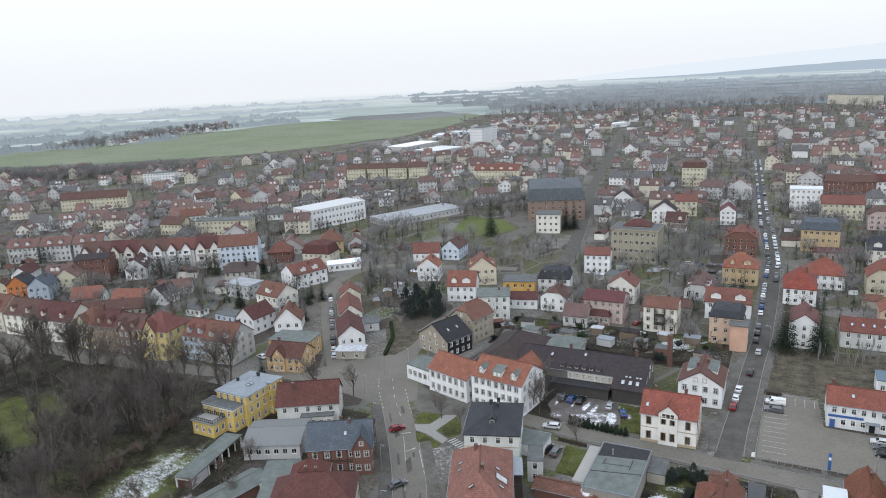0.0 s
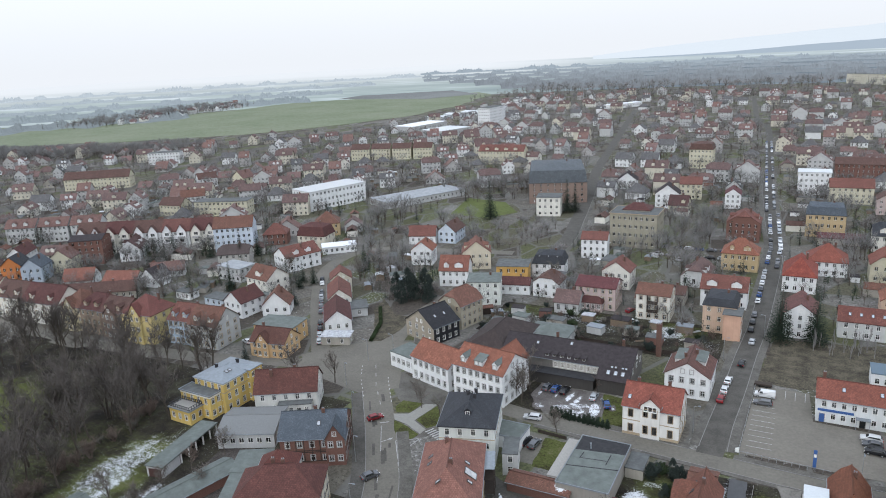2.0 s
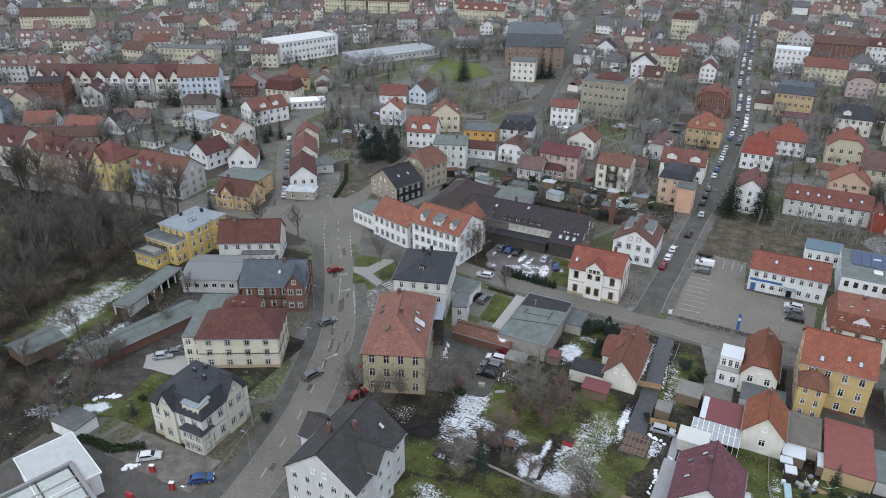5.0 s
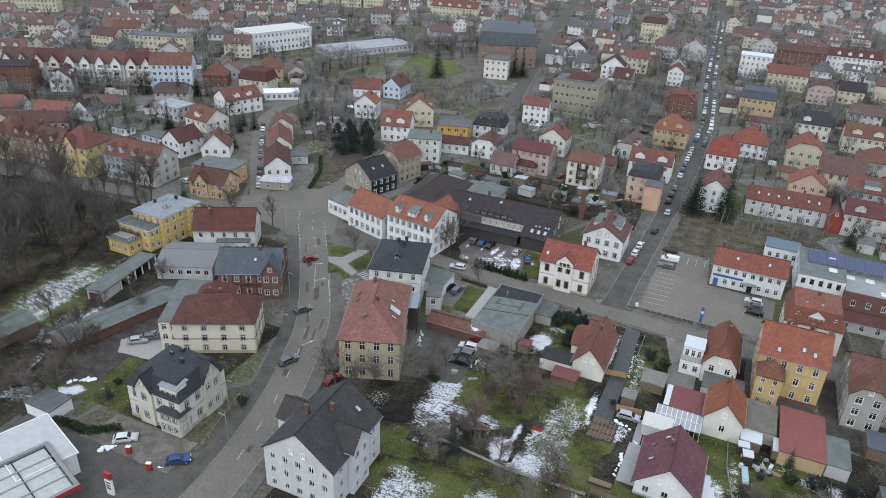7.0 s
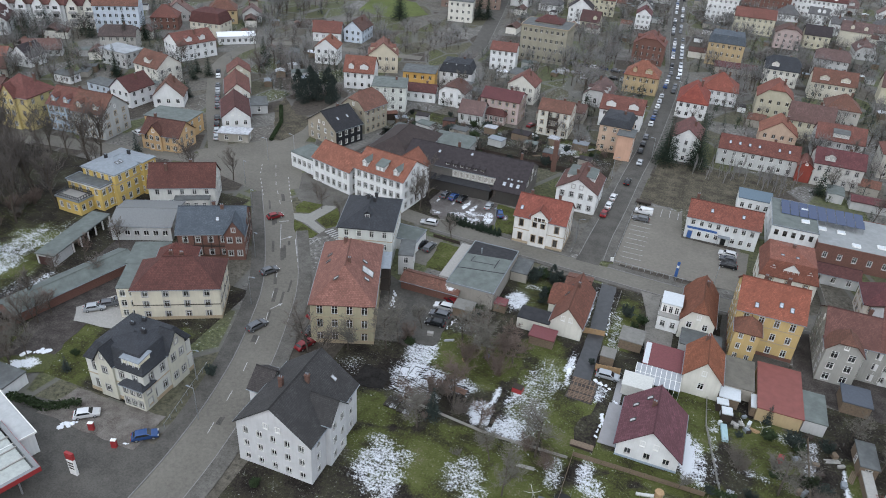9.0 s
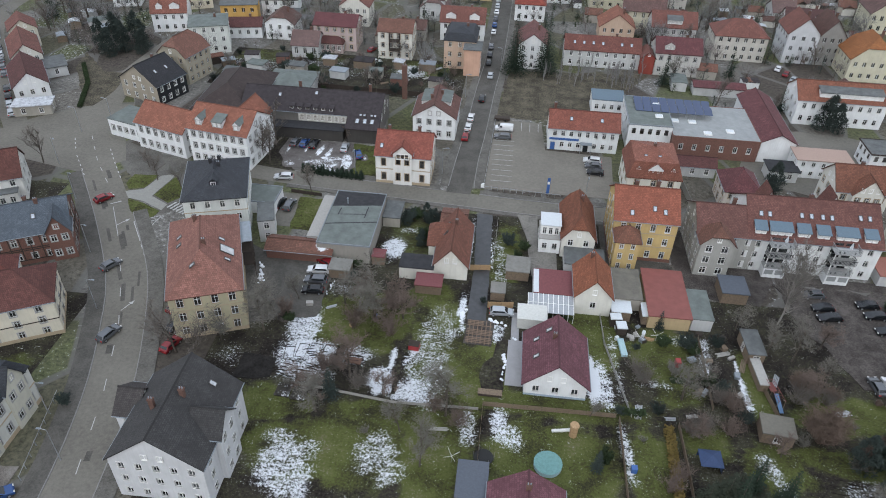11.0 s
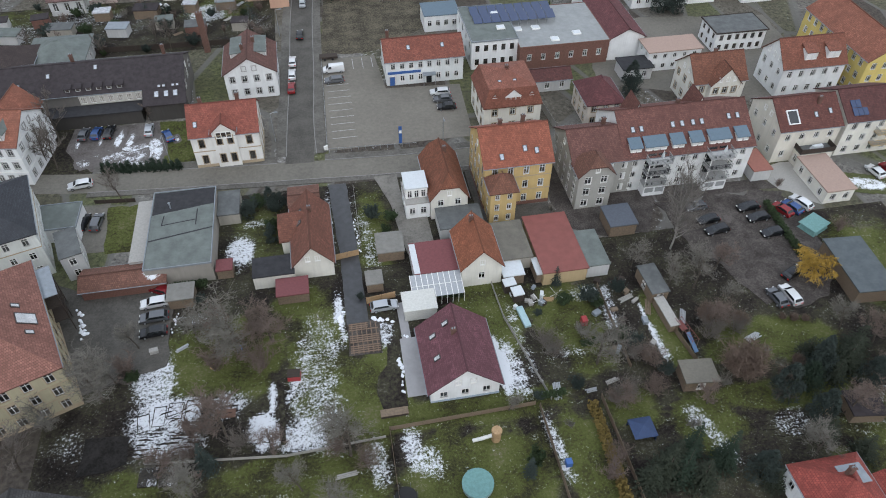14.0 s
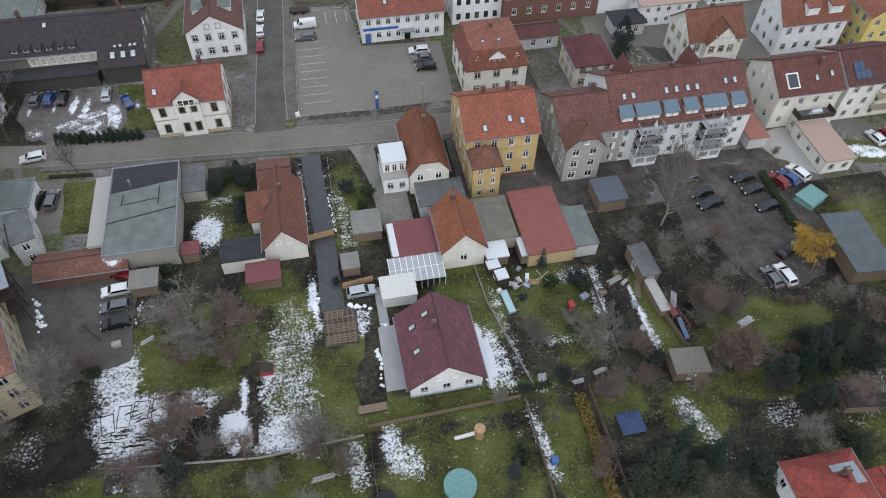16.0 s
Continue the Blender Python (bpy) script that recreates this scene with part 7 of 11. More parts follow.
for row in range(2):
    for i in range(9):
        pan = empty_at("solar_panel", 35.2 + i * 2.25, 196.0 + row * 4.2, 7.3 if i < 3 else 7.3)
        tagged(pan, "dark blue solar panel on a flat roof", "solar panel", "solar panels on the workshop roof")
        bm = bmesh.new()
        sheet(bm, [[(-1.05, -1.6, 0.12), (1.05, -1.6, 0.12), (1.05, 1.6, 0.75), (-1.05, 1.6, 0.75)]], 0.05)
        part("solar_sheet", bm, SOLAR, pan)
        bm = bmesh.new()
        for x in (-0.9, 0.9):
            box(bm, x - 0.03, x + 0.03, 1.45, 1.52, -0.08 if i < 3 else -1.5, 0.68)
            box(bm, x - 0.03, x + 0.03, -1.5, -1.43, -0.08 if i < 3 else -1.5, 0.1)
        part("rack", bm, METAL, pan)
for x, y in ((40, 192), (44.5, 193), (49, 193), (52, 187), (58, 189), (40, 199.5)):
    s = empty_at("rooflight", x, y, 7.22 if x < 43 else 5.82)
    tagged(s, "white framed flat-roof skylight", "skylight", "skylights on the workshop roof")
    bm = bmesh.new()
    box(bm, -1.0, 1.0, -0.9, 0.9, 0, 0.3, top=(0.08, 0.08))
    part("kerb", bm, WHITE, s)
    bm = bmesh.new()
    box(bm, -0.85, 0.85, -0.75, 0.75, 0.3, 0.38, top=(0.2, 0.2))
    part("dome", bm, POLY, s)
house("long hall with maroon roof and white walls", 69.4, 199, 8.6, 28, 5.8, 8.0, name="hall", category="hall", axis="y", wall=plaster(CHALK), tile=tiles(MAROON, 0.4, 0.4), floors=1, cols=(0, 0), attic=0)
house("low building with pinkish flat roof", 79, 181.5, 13, 6, 5.0, 5.0, name="building", category="building", roof="flat", wall=plaster(CHALK), tile=plain("pink_felt", (0.32, 0.23, 0.19), 0.9, var=0.12), floors=2, cols=(5, 2), win=(0.9, 1.1))
house("low store with black felt roof", 69, 178, 7, 5, 3.0, 3.0, name="store", category="shed", roof="flat", wall=plaster(PALEGREY), tile=TARBLACK, floors=1, cols=(2, 0))
house("long white house with red roof and dark dormer band", 92.5, 214.5, 24, 11, 7.4, 11.0, wall=plaster(CHALK), tile=tiles((0.24, 0.095, 0.06)), cols=(9, 3), dormers=[(2, "S", 17, "shed", TAR)])
house("yellow apartment house with orange roof", 121, 173, 12, 25, 9.0, 13.0, axis="y", category="apartment house", wall=plaster((0.58, 0.46, 0.16)), tile=tiles(ORANGE), floors=3, cols=(4, 9))
r = house("two-storey shop with red roof and pale walls", 20.3, 188, 17.8, 10, 6.2, 9.0, name="shop", category="shop", wall=plaster((0.62, 0.64, 0.64)), tile=tiles((0.24, 0.085, 0.06)), cols=(8, 3), win=(1.0, 1.4), lights=[(-3.4, -2.4), (4.4, -2.4)], chimneys=[(-7.5, 3)])
bm = bmesh.new()
box(bm, -8.6, -1.0, -5.12, -5.0, 2.9, 3.5)
part("sign_board", bm, BLUEPAINT, r, "blue and white shop sign board")
bm = bmesh.new()
box(bm, -0.6, 2.4, -6.4, -5.0, 2.5, 2.68)
box(bm, -0.5, -0.42, -6.3, -6.22, 0, 2.5)
box(bm, 2.22, 2.3, -6.3, -6.22, 0, 2.5)
part("porch", bm, TIN, r)
door(r, -7.6, -5.02, 0, 1.1, 2.2, BLUEPAINT)
door(r, 0.9, -5.02, 0, 1.2, 2.2, CARGLASS)
house("small white block with blue-grey roof", 28.5, 209.5, 9, 7, 4.2, 4.2, name="building", category="building", roof="flat", wall=plaster(CHALK), tile=BLUETIN, floors=1, cols=(4, 2), over=0.15)

# left side of the main road
r = house("large white house with dark grey half-hipped roof", -42.8, 79.4, 13.4, 15.2, 8.6, 13.8, roof="gable", axis="y", wall=plaster((0.52, 0.525, 0.535)), tile=tiles((0.062, 0.06, 0.06), 0.3, 0.3, 0.1), floors=3, cols=(5, 4), win=(0.95, 1.4), style="", attic=2, chimneys=[(-2.0, -1.5), (1.4, 0.8)], lights=[(3.8, 5.0)])
wing(r, 5.4, -0.5, 4.4, 5.2, 9.4, 12.2, axis="x", wall=plaster((0.52, 0.525, 0.535)), tile=tiles((0.062, 0.06, 0.06), 0.3, 0.3, 0.1), floors=3, cols=(0, 2), sides="E", attic=0)
wing(r, -8.2, 3.5, 3.4, 6.0, 7.4, 9.8, axis="x", wall=plaster((0.52, 0.525, 0.535)), tile=tiles((0.07, 0.062, 0.06), 0.3, 0.3, 0.1), floors=3, cols=(1, 2))
r = house("pale grey villa with dark slate mansard roof and gables", -76.4, 80.6, 12.4, 12.0, 7.8, 10.6, roof="block", wall=plaster((0.53, 0.53, 0.49)), tile=SLATE, cols=(4, 4), style="g", win=(1.0, 1.7), chimneys=[(-2, 1.6), (1.6, 0.4), (-1, 3.4)], stack=TARBLACK, foot=SAND, name="villa")
band(r, 12.4, 12.0, 4.0, SAND, 0.2, 0.07)
wing(r, -1.8, -5.2, 3.6, 2.4, 8.2, 11.0, axis="y", wall=plaster((0.5, 0.485, 0.41)), tile=SLATE, cols=(1, 0), style="g")
wing(r, 5.2, 2.2, 2.6, 4.4, 8.2, 11.4, axis="x", wall=plaster((0.5, 0.485, 0.41)), tile=SLATE, cols=(0, 2), sides="E", style="g")
wing(r, 4.0, -5.4, 4.6, 2.8, 5.0, 6.0, roof="hip", wall=plaster((0.5, 0.485, 0.41)), tile=SLATE, cols=(3, 1), style="g")
dormer(r, 3.6, -5.6, 8.0, 0, 3.8, 1.8, 2.6, plaster((0.64, 0.61, 0.48)), TIN, "shed", rise=0.4)
r = house("large cream house with dark red hipped roof", -84.8, 102.3, 17, 11, 7.7, 11.8, 28, roof="hip", wall=plaster((0.6, 0.56, 0.46)), tile=tiles((0.125, 0.05, 0.042)), floors=3, cols=(4, 3), style="g", win=(1.0, 1.5), chimneys=[(-1.6, 1.6), (0.6, 1.0)], foot=SAND)
for z in (3.6,):
    band(r, 17, 11, z, DARKWOOD)
wing(r, -9.6, 0, 4, 9, 7.2, 7.2, roof="flat", wall=plaster((0.6, 0.56, 0.46)), tile=TARGREEN, floors=3, cols=(2, 3), over=0.1)
wing(r, -2, 7.5, 8, 6, 7.6, 10.6, axis="y", roof="hip", wall=plaster((0.6, 0.56, 0.46)), tile=tiles((0.14, 0.05, 0.04)), floors=3, cols=(2, 2))
r = house("yellow-ochre apartment house with orange-red hipped roof", -52.8, 115.6, 12.4, 23, 9.6, 14.4, 21.5, category="apartment house", roof="hip", axis="y", wall=plaster((0.4, 0.365, 0.25)), tile=tiles((0.265, 0.125, 0.098)), floors=3, cols=(4, 7), style="s", win=(1.2, 1.95), chimneys=[(0.6, -3), (-1, 5)], lights=[(-1.4, -8.2), (-4.2, 3.5), (-4.2, 1.0), (4.2, -5), (3.4, 0.5)], foot=SAND)
for z in (3.3, 6.3,):
    band(r, 12.4, 23, z, SAND)
for z in (3.1, 6.2):
    bm = bmesh.new()
    box(bm, 6.3, 8.4, 3.2, 9.6, z, z + 0.16)
    bal = part("balcony", bm, DARKWOOD, r)
    bm = bmesh.new()
    for k in range(22):
        box(bm, 8.34, 8.38, 3.25 + k * 0.3, 3.29 + k * 0.3, z + 0.16, z + 1.1)
    box(bm, 8.32, 8.4, 3.2, 9.6, z + 1.1, z + 1.17)
    part("railing", bm, DARKWOOD, bal)
for y in (3.3, 6.4, 9.5):
    bm = bmesh.new()
    box(bm, 8.25, 8.4, y - 0.08, y + 0.08, 0, 8.8)
    part("balcony_post", bm, DARKWOOD, r)
bm = bmesh.new()
box(bm, 6.25, 8.6, 3.0, 9.8, 8.8, 8.92)
part("balcony_roof", bm, TIN, r)
skylight(r, 4.2, -2.2, roof_height(4.2, -2.2, 12.4, 23, 9.6, 14.4, "y") + 0.14, math.degrees(math.atan2(4.8, 6.2)), 90, 2.2, 2.8)
r_slate = house("tall house with dark slate hipped roof, cream and pale blue walls", -60.2, 141, 12.6, 16, 9.6, 12.8, 17, category="apartment house", roof="hip", axis="y", wall=plaster((0.6, 0.62, 0.6)), tile=SLATE, floors=3, cols=(4, 5), win=(1.0, 1.5), chimneys=[(-0.8, 1.6), (0.9, 0.2), (0.9, 2.8)], stack=TARBLACK)
dormer(r_slate, 0, -5.2, 10.9, 0, 1.5, 1.1, 1.4, SLATE, SLATE, "gable", rise=0.6)
band(r_slate, 12.6, 16, 6.4, SAND)
r = house("half-timbered brick house with dark slate roof", -93.6, 125.2, 15, 13, 6.8, 10.4, 28, wall=BRICKWALL, tile=BLUESLATE, floors=2, cols=(5, 4), style="g", win=(1.0, 1.5), chimneys=[(0, 1.4), (2.2, -0.6)], lights=[(1.4, -3.2)])
wing(r, 5.4, -5.0, 4.4, 4.4, 7.0, 10.4, axis="y", wall=BRICKWALL, tile=BLUESLATE, floors=2, cols=(2, 2), style="g")
for z in (0.9, 3.2, 3.6, 6.5):
    bm = bmesh.new()
    box(bm, -7.56, 7.56, -6.56, -6.5, z, z + 0.2)
    box(bm, 7.5, 7.56, -6.5, 6.5, z, z + 0.2)
    part("timber_rail", bm, DARKWOOD, r)
for i in range(9):
    bm = bmesh.new()
    box(bm, -7.5 + i * 1.85, -7.32 + i * 1.85, -6.57, -6.5, 0.9, 6.5)
    part("timber_post", bm, DARKWOOD, r)
for i in range(7):
    bm = bmesh.new()
    box(bm, 7.5, 7.57, -6.5 + i * 2.1, -6.32 + i * 2.1, 0.9, 6.5)
    part("timber_post", bm, DARKWOOD, r)
house("grey workshop with low sheet roof", -113, 124.6, 14, 13, 4.0, 5.4, 25, name="workshop", category="workshop", wall=plaster(PALEGREY), tile=plain("grey_sheet", (0.16, 0.165, 0.165), 0.75, var=0.18), floors=1, cols=(6, 3), win=(1.2, 1.3), attic=0)
house("low grey workshop wing", -101, 111, 8, 9, 3.4, 3.4, 28, name="workshop", category="workshop", roof="flat", wall=plaster(PALEGREY), tile=TARGREEN, floors=1, cols=(2, 2), over=0.1)
r = house("white house with dark red-brown roof", -115, 141.2, 16.4, 10.5, 6.0, 10.4, 29, wall=plaster((0.58, 0.58, 0.55)), tile=tiles((0.125, 0.05, 0.04)), floors=2, cols=(5, 3), chimneys=[(2, 0.4), (-4, -1.6)])
wing(r, 2.6, -6.4, 8.6, 2.4, 3.4, 3.4, roof="flat", wall=plaster((0.58, 0.58, 0.55)), tile=TAR, floors=1, cols=(4, 1), over=0.15)
YELLOW = plaster((0.6, 0.44, 0.15))
r = house("bright yellow mansion with flat grey sheet roof", -132.4, 136.6, 10.8, 13.4, 9.0, 10.5, -2, name="mansion", roof="hip", axis="y", wall=YELLOW, tile=TIN, floors=3, cols=(4, 5), style="", win=(1.0, 1.7), chimneys=[(-2.2, -1.5), (1.2, 3.0)], stack=TARBLACK, lights=[(2.4, -1.2), (2.4, -2.4)])
wing(r, -1.4, -8.6, 11.0, 4.0, 6.6, 6.6, roof="flat", wall=YELLOW, tile=TAR, floors=2, cols=(4, 2), win=(1.0, 1.7), over=0.3, edge=TIN)
wing(r, -2.6, -12.9, 7.6, 4.6, 3.8, 3.8, roof="flat", wall=YELLOW, tile=CONCRETE, floors=1, cols=(3, 2), win=(1.0, 1.6), over=0.25, edge=TIN)
wing(r, 5.6, 4.2, 2.0, 4.6, 9.2, 9.6, roof="flat", wall=YELLOW, tile=TIN, floors=3, cols=(1, 2), over=0.25)
balustrade(r, -6.2, 1.0, -15.0, -10.8, 4.02, DARKRAIL)
band(r, 10.8, 13.4, 8.5, WHITE, 0.3, 0.12)
band(r, 10.8, 13.4, 6.0, SAND, 0.2, 0.08)
band(r, 11.0, 4.0, 6.1, WHITE, 0.25, 0.1, -1.4, -8.6)
r = house("corner house in orange render with brown cross-gabled roof", -142.4, 167.4, 12.4, 9.2, 5.0, 8.4, 8, wall=plaster((0.52, 0.36, 0.2)), tile=tiles((0.13, 0.06, 0.047)), cols=(5, 3), style="s", chimneys=[(-5, 2)])
wing(r, -1.5, -4.0, 4.4, 2.4, 5.4, 8.2, axis="y", wall=plaster((0.52, 0.36, 0.2)), tile=tiles((0.13, 0.06, 0.047)), cols=(2, 0))
house("ochre block with flat grey roof", -148, 177, 15, 9, 6.0, 6.0, 8, name="building", category="building", roof="flat", wall=plaster((0.5, 0.34, 0.17)), tile=TARGREEN, floors=2, cols=(5, 2), over=0.3)
house("white house with maroon roof beside the hill street", -137.4, 194.6, 9, 17, 4.4, 8.0, 37, axis="y", wall=plaster(CHALK), tile=tiles(DKRED), cols=(3, 4), floors=1, attic=2)
house("house with red roof beside the hill street", -149.3, 212.4, 8.4, 17, 5.0, 8.4, 37, axis="y", wall=plaster(IVORY), tile=tiles(RED), cols=(3, 4), attic=2)
house("house with orange-red roof beside the hill street", -158.5, 226.5, 8.2, 9, 6.0, 9.0, 37, axis="y", wall=plaster(CREAM), tile=tiles(RED), cols=(3, 3), attic=2)
snowy_felt = plain("snow_streaked_felt", (0.36, 0.37, 0.39), 0.8, var=0.6, scale=1.2)
house("low shed with snow on its flat roof", -128, 181, 9.5, 5.0, 2.8, 2.8, 20, name="shed", category="shed", roof="flat", wall=plaster(STONE), tile=snowy_felt, floors=1, cols=(2, 1))
house("low grey garage with felt roof", -137, 207, 6, 9, 3, 3, 37, name="garage", category="garage", roof="flat", wall=plaster(PALEGREY), tile=TAR, floors=1, cols=(1, 1))

# the hotel: three joined blocks
r = house("long white inn with orange tiled roof and grey dormers", -83.2, 170.2, 14.6, 10.4, 7.0, 10.6, -17, name="inn", category="inn", wall=plaster(CHALK), tile=tiles(ORANGE), cols=(6, 3), style="g", win=(0.95, 1.7), attic=0)
wing(r, -12.8, 0.4, 11.2, 8.0, 4.6, 4.6, roof="flat", wall=plaster(CHALK), tile=TARGREEN, floors=1, cols=(5, 2), over=0.15, style="g")
r2 = house("tall white inn wing with orange roof and grey dormers", -67.2, 167.6, 15.6, 12.4, 9.2, 13.0, -9, name="inn", category="inn", wall=plaster(CHALK), tile=tiles(ORANGE), floors=3, cols=(7, 4), style="g", win=(0.95, 1.5), attic=2, dormers=[(-5, "S", 1.6, "gable", TARGREEN), (0, "S", 2.6, "shed", TARGREEN), (5, "S", 1.6, "gable", TARGREEN)])
for z in (3.1, 6.2, 8.9):
    band(r2, 15.6, 12.4, z, WHITE, 0.16, 0.08)
wing(r2, 2.5, 5.6, 8, 8, 8.6, 12.4, axis="y", wall=plaster(CHALK), tile=tiles(ORANGE), floors=3, cols=(0, 3), attic=0)
r = house("gabled house with black slate side and brown front", -101, 197.4, 14, 11, 5.8, 10.4, -21, axis="y", wall=plaster((0.31, 0.275, 0.22)), tile=tiles((0.035, 0.035, 0.04)), cols=(4, 4), attic=2, lights=[(3.6, -2), (3.6, 2)], chimneys=[(-1, 2)])
for side_wall in [c for c in r.children if c.name.startswith("wall")]:
    side_wall.data.materials.append(tiles((0.04, 0.042, 0.048), 0.3, 0.3, 0.0))
    for f in side_wall.data.polygons:
        if f.normal.x > 0.9 and f.center.x > 6.9:
            f.material_index = 3
house("olive house with half-hipped orange-red roof", -97.2, 211.2, 10, 11, 8.4, 13, -16, roof="half", axis="y", wall=plaster(OLIVE), tile=tiles((0.2, 0.1, 0.075)), floors=3, cols=(3, 4), style="s")

# terrace along the west road
for i, (x, w, wl_, tl, lab, ev, rg, rf) in enumerate(((-161, 11.5, (0.4, 0.41, 0.4), RUST, "pale grey", 8.2, 12.8, "gable"), (-171.5, 9, (0.4, 0.5, 0.6), RED, "pale blue", 8.6, 12.6, "gable"), (-186, 13, (0.56, 0.46, 0.22), (0.19, 0.075, 0.064), "yellow", 10.6, 15.6, "hip"), (-198.5, 11, (0.2, 0.15, 0.125), BROWN, "brown brick", 9.4, 13.2, "gable"), (-209.5, 10, (0.27, 0.21, 0.165), DKRED, "brown rendered", 9.4, 13.6, "half"),
                                            (-220, 11, (0.55, 0.49, 0.33), RUST, "cream", 9.2, 14, "hip"), (-238, 19, IVORY, DKRED, "white", 8.4, 13.8, "gable"), (-257, 16, IVORY, BROWN, "white", 8.4, 13.2, "gable"), (-275, 14, CREAM, RUST, "cream", 8.6, 13.4, "gable"))):
    r = house("tall %s terrace house with tiled roof and dormers" % lab, x - 6.5, 166.5 + (-4.5 if i > 1 else 0) - 0.12 * i, w, 12, ev, rg, 5, group="terrace houses on the west road", wall=plaster(wl_), tile=tiles(tl), floors=3, cols=(4, 3), style="s", roof=rf, dormers=[(-w / 4, "S", 1.8), (w / 4, "S", 1.8)] if rf != "hip" else (), chimneys=[(w / 3, 1)], split=False)
    if rf == "hip" or i == 3:
        wing(r, 0, -5.6, 5.0, 2.4, ev, rg - 1.2, axis="y", wall=plaster(wl_), tile=tiles(tl), floors=3, cols=(2, 0), trim=False)

# filling station and small buildings
r = house("filling station with flat white roof and red edge", -86.8, 57.7, 13, 9, 4.2, 4.2, -19, name="filling_station", category="filling station", roof="flat", wall=plaster(CHALK), tile=plain("station_roof_sheet", (0.38, 0.39, 0.39), 0.6, var=0.16, scale=0.8), floors=1, cols=(4, 2), over=0.3, edge=WHITE)
c = empty_at("canopy", -80.6, 51.4, 0, -19)
tagged(c, "filling station canopy with pale roof panels and red fascia", "canopy")
bm = bmesh.new()
box(bm, -6.2, 6.2, -5.4, 5.4, 4.3, 4.42)
part("deck", bm, TAR, c)
panel_grey = plain("dirty_roof_panel", (0.36, 0.38, 0.36), 0.6, var=0.22, scale=1.4)
for i in range(4):
    for j in range(2):
        bm = bmesh.new()
        box(bm, -5.9 + i * 2.98, -3.1 + i * 2.98, -5.1 + j * 5.15, -0.1 + j * 5.15, 4.42, 4.5)
        part("roof_panel", bm, panel_grey, c)
for a_ in ((-6.3, 6.3, -5.9, -5.3), (-6.3, 6.3, 5.3, 5.9), (-6.8, -6.2, -5.9, 5.9), (6.2, 6.8, -5.9, 5.9)):
    bm = bmesh.new()
    box(bm, *a_, 4.3, 4.98)
    part("parapet", bm, plain("grey_parapet", (0.2, 0.205, 0.21), 0.7, var=0.12), c)
for i, a_ in enumerate(((-6.84, 6.84, -5.96, -5.9), (-6.84, 6.84, 5.9, 5.96), (-6.86, -6.8, -5.9, 5.9), (6.8, 6.86, -5.9, 5.9))):
    bm = bmesh.new()
    box(bm, *a_, 4.1, 4.95)
    part("fascia", bm, REDPAINT, c)
for i in range(3):
    bm = bmesh.new()
    box(bm, -3.0 + i * 2.98 - 0.09, -3.0 + i * 2.98 + 0.09, -5.3, 5.3, 4.5, 4.72)
    part("roof_beam", bm, CONCRETE, c)
bm = bmesh.new()
box(bm, -6.2, 6.2, -0.12, 0.06, 4.5, 4.66)
part("roof_beam", bm, DARKWOOD, c)
for x, y in ((-5, -3), (5, -3), (-5, 3), (5, 3)):
    bm = bmesh.new()
    tube(bm, (x, y, 0), (x, y, 4.4), 0.14, 0.14, 8)
    part("post", bm, METAL, c)
house("small white flat-roofed garage", -97, 68.5, 6.4, 4.8, 2.5, 2.5, 0, name="garage", category="garage", roof="flat", wall=plaster(CHALK), tile=TAR, floors=1, cols=(0, 0), over=0.15)
r = empty_at("carport", -123, 111, 0, 9.4)
tagged(r, "long open carport with flat grey roof on white posts", "carport")
bm = bmesh.new()
box(bm, -2.5, 2.5, -10.4, 10.4, 2.7, 2.95)
part("roof", bm, TARGREEN, r)
bm = bmesh.new()
box(bm, -2.3, -2.1, -10.1, 10.1, 0, 2.7)
part("back_wall", bm, plaster(CHALK), r)
bm = bmesh.new()
box(bm, -2.1, 2.2, -10.2, -4.2, 0, 2.7)
part("closed_garage", bm, plaster(PALEGREY), r)
bm = bmesh.new()
box(bm, -1.7, 1.7, -10.26, -10.2, 0, 2.2)
part("garage_door", bm, plain("brown_gate", (0.07, 0.035, 0.03), 0.7), r)
for i in range(6):
    bm = bmesh.new()
    box(bm, 2.05, 2.3, -3.9 + i * 2.75, -3.6 + i * 2.75, 0, 2.7)
    part("post", bm, WHITE, r)
house("long low ruinous shed with felt roof", -109.3, 96.3, 6.4, 27, 2.6, 3.6, -14, name="shed", category="shed", axis="y", wall=BRICKWALL, tile=TARGREEN, floors=1, cols=(0, 0), attic=0)
house("old green-roofed shed beside the lane", -126, 82, 7, 9, 2.8, 3.8, -8, name="shed", category="shed", axis="y", wall=WOOD, tile=TARGREEN, floors=1, cols=(0, 0), attic=0)

# south-east edge
r = house("white house with red hipped roof and grey dormer", 56, 73.5, 9.5, 9.0, 4.4, 8.0, 0, roof="hip", axis="y", wall=plaster(CHALK), tile=tiles((0.3, 0.07, 0.055)), cols=(3, 3), floors=1, chimneys=[(0, 1)])
dormer(r, 1.0, 2.2, 5.2, 180, 3.0, 1.5, 2.0, plaster(PALEGREY), TIN, "shed", rise=0.4)
house("garage with red roof", 63, 72, 5, 6, 3.0, 4.4, 0, name="garage", category="garage", axis="y", wall=plaster(CHALK), tile=tiles((0.3, 0.07, 0.055)), floors=1, cols=(0, 0), attic=0)
house("house with maroon tiled roof", 7.7, 72.6, 10.4, 10.6, 3.8, 7.4, 0, roof="gable", axis="y", wall=plaster(CHALK), tile=tiles((0.17, 0.072, 0.086), 0.33, 0.4, 0.02), cols=(3, 3), floors=1, chimneys=[(0.0, 2.6)])
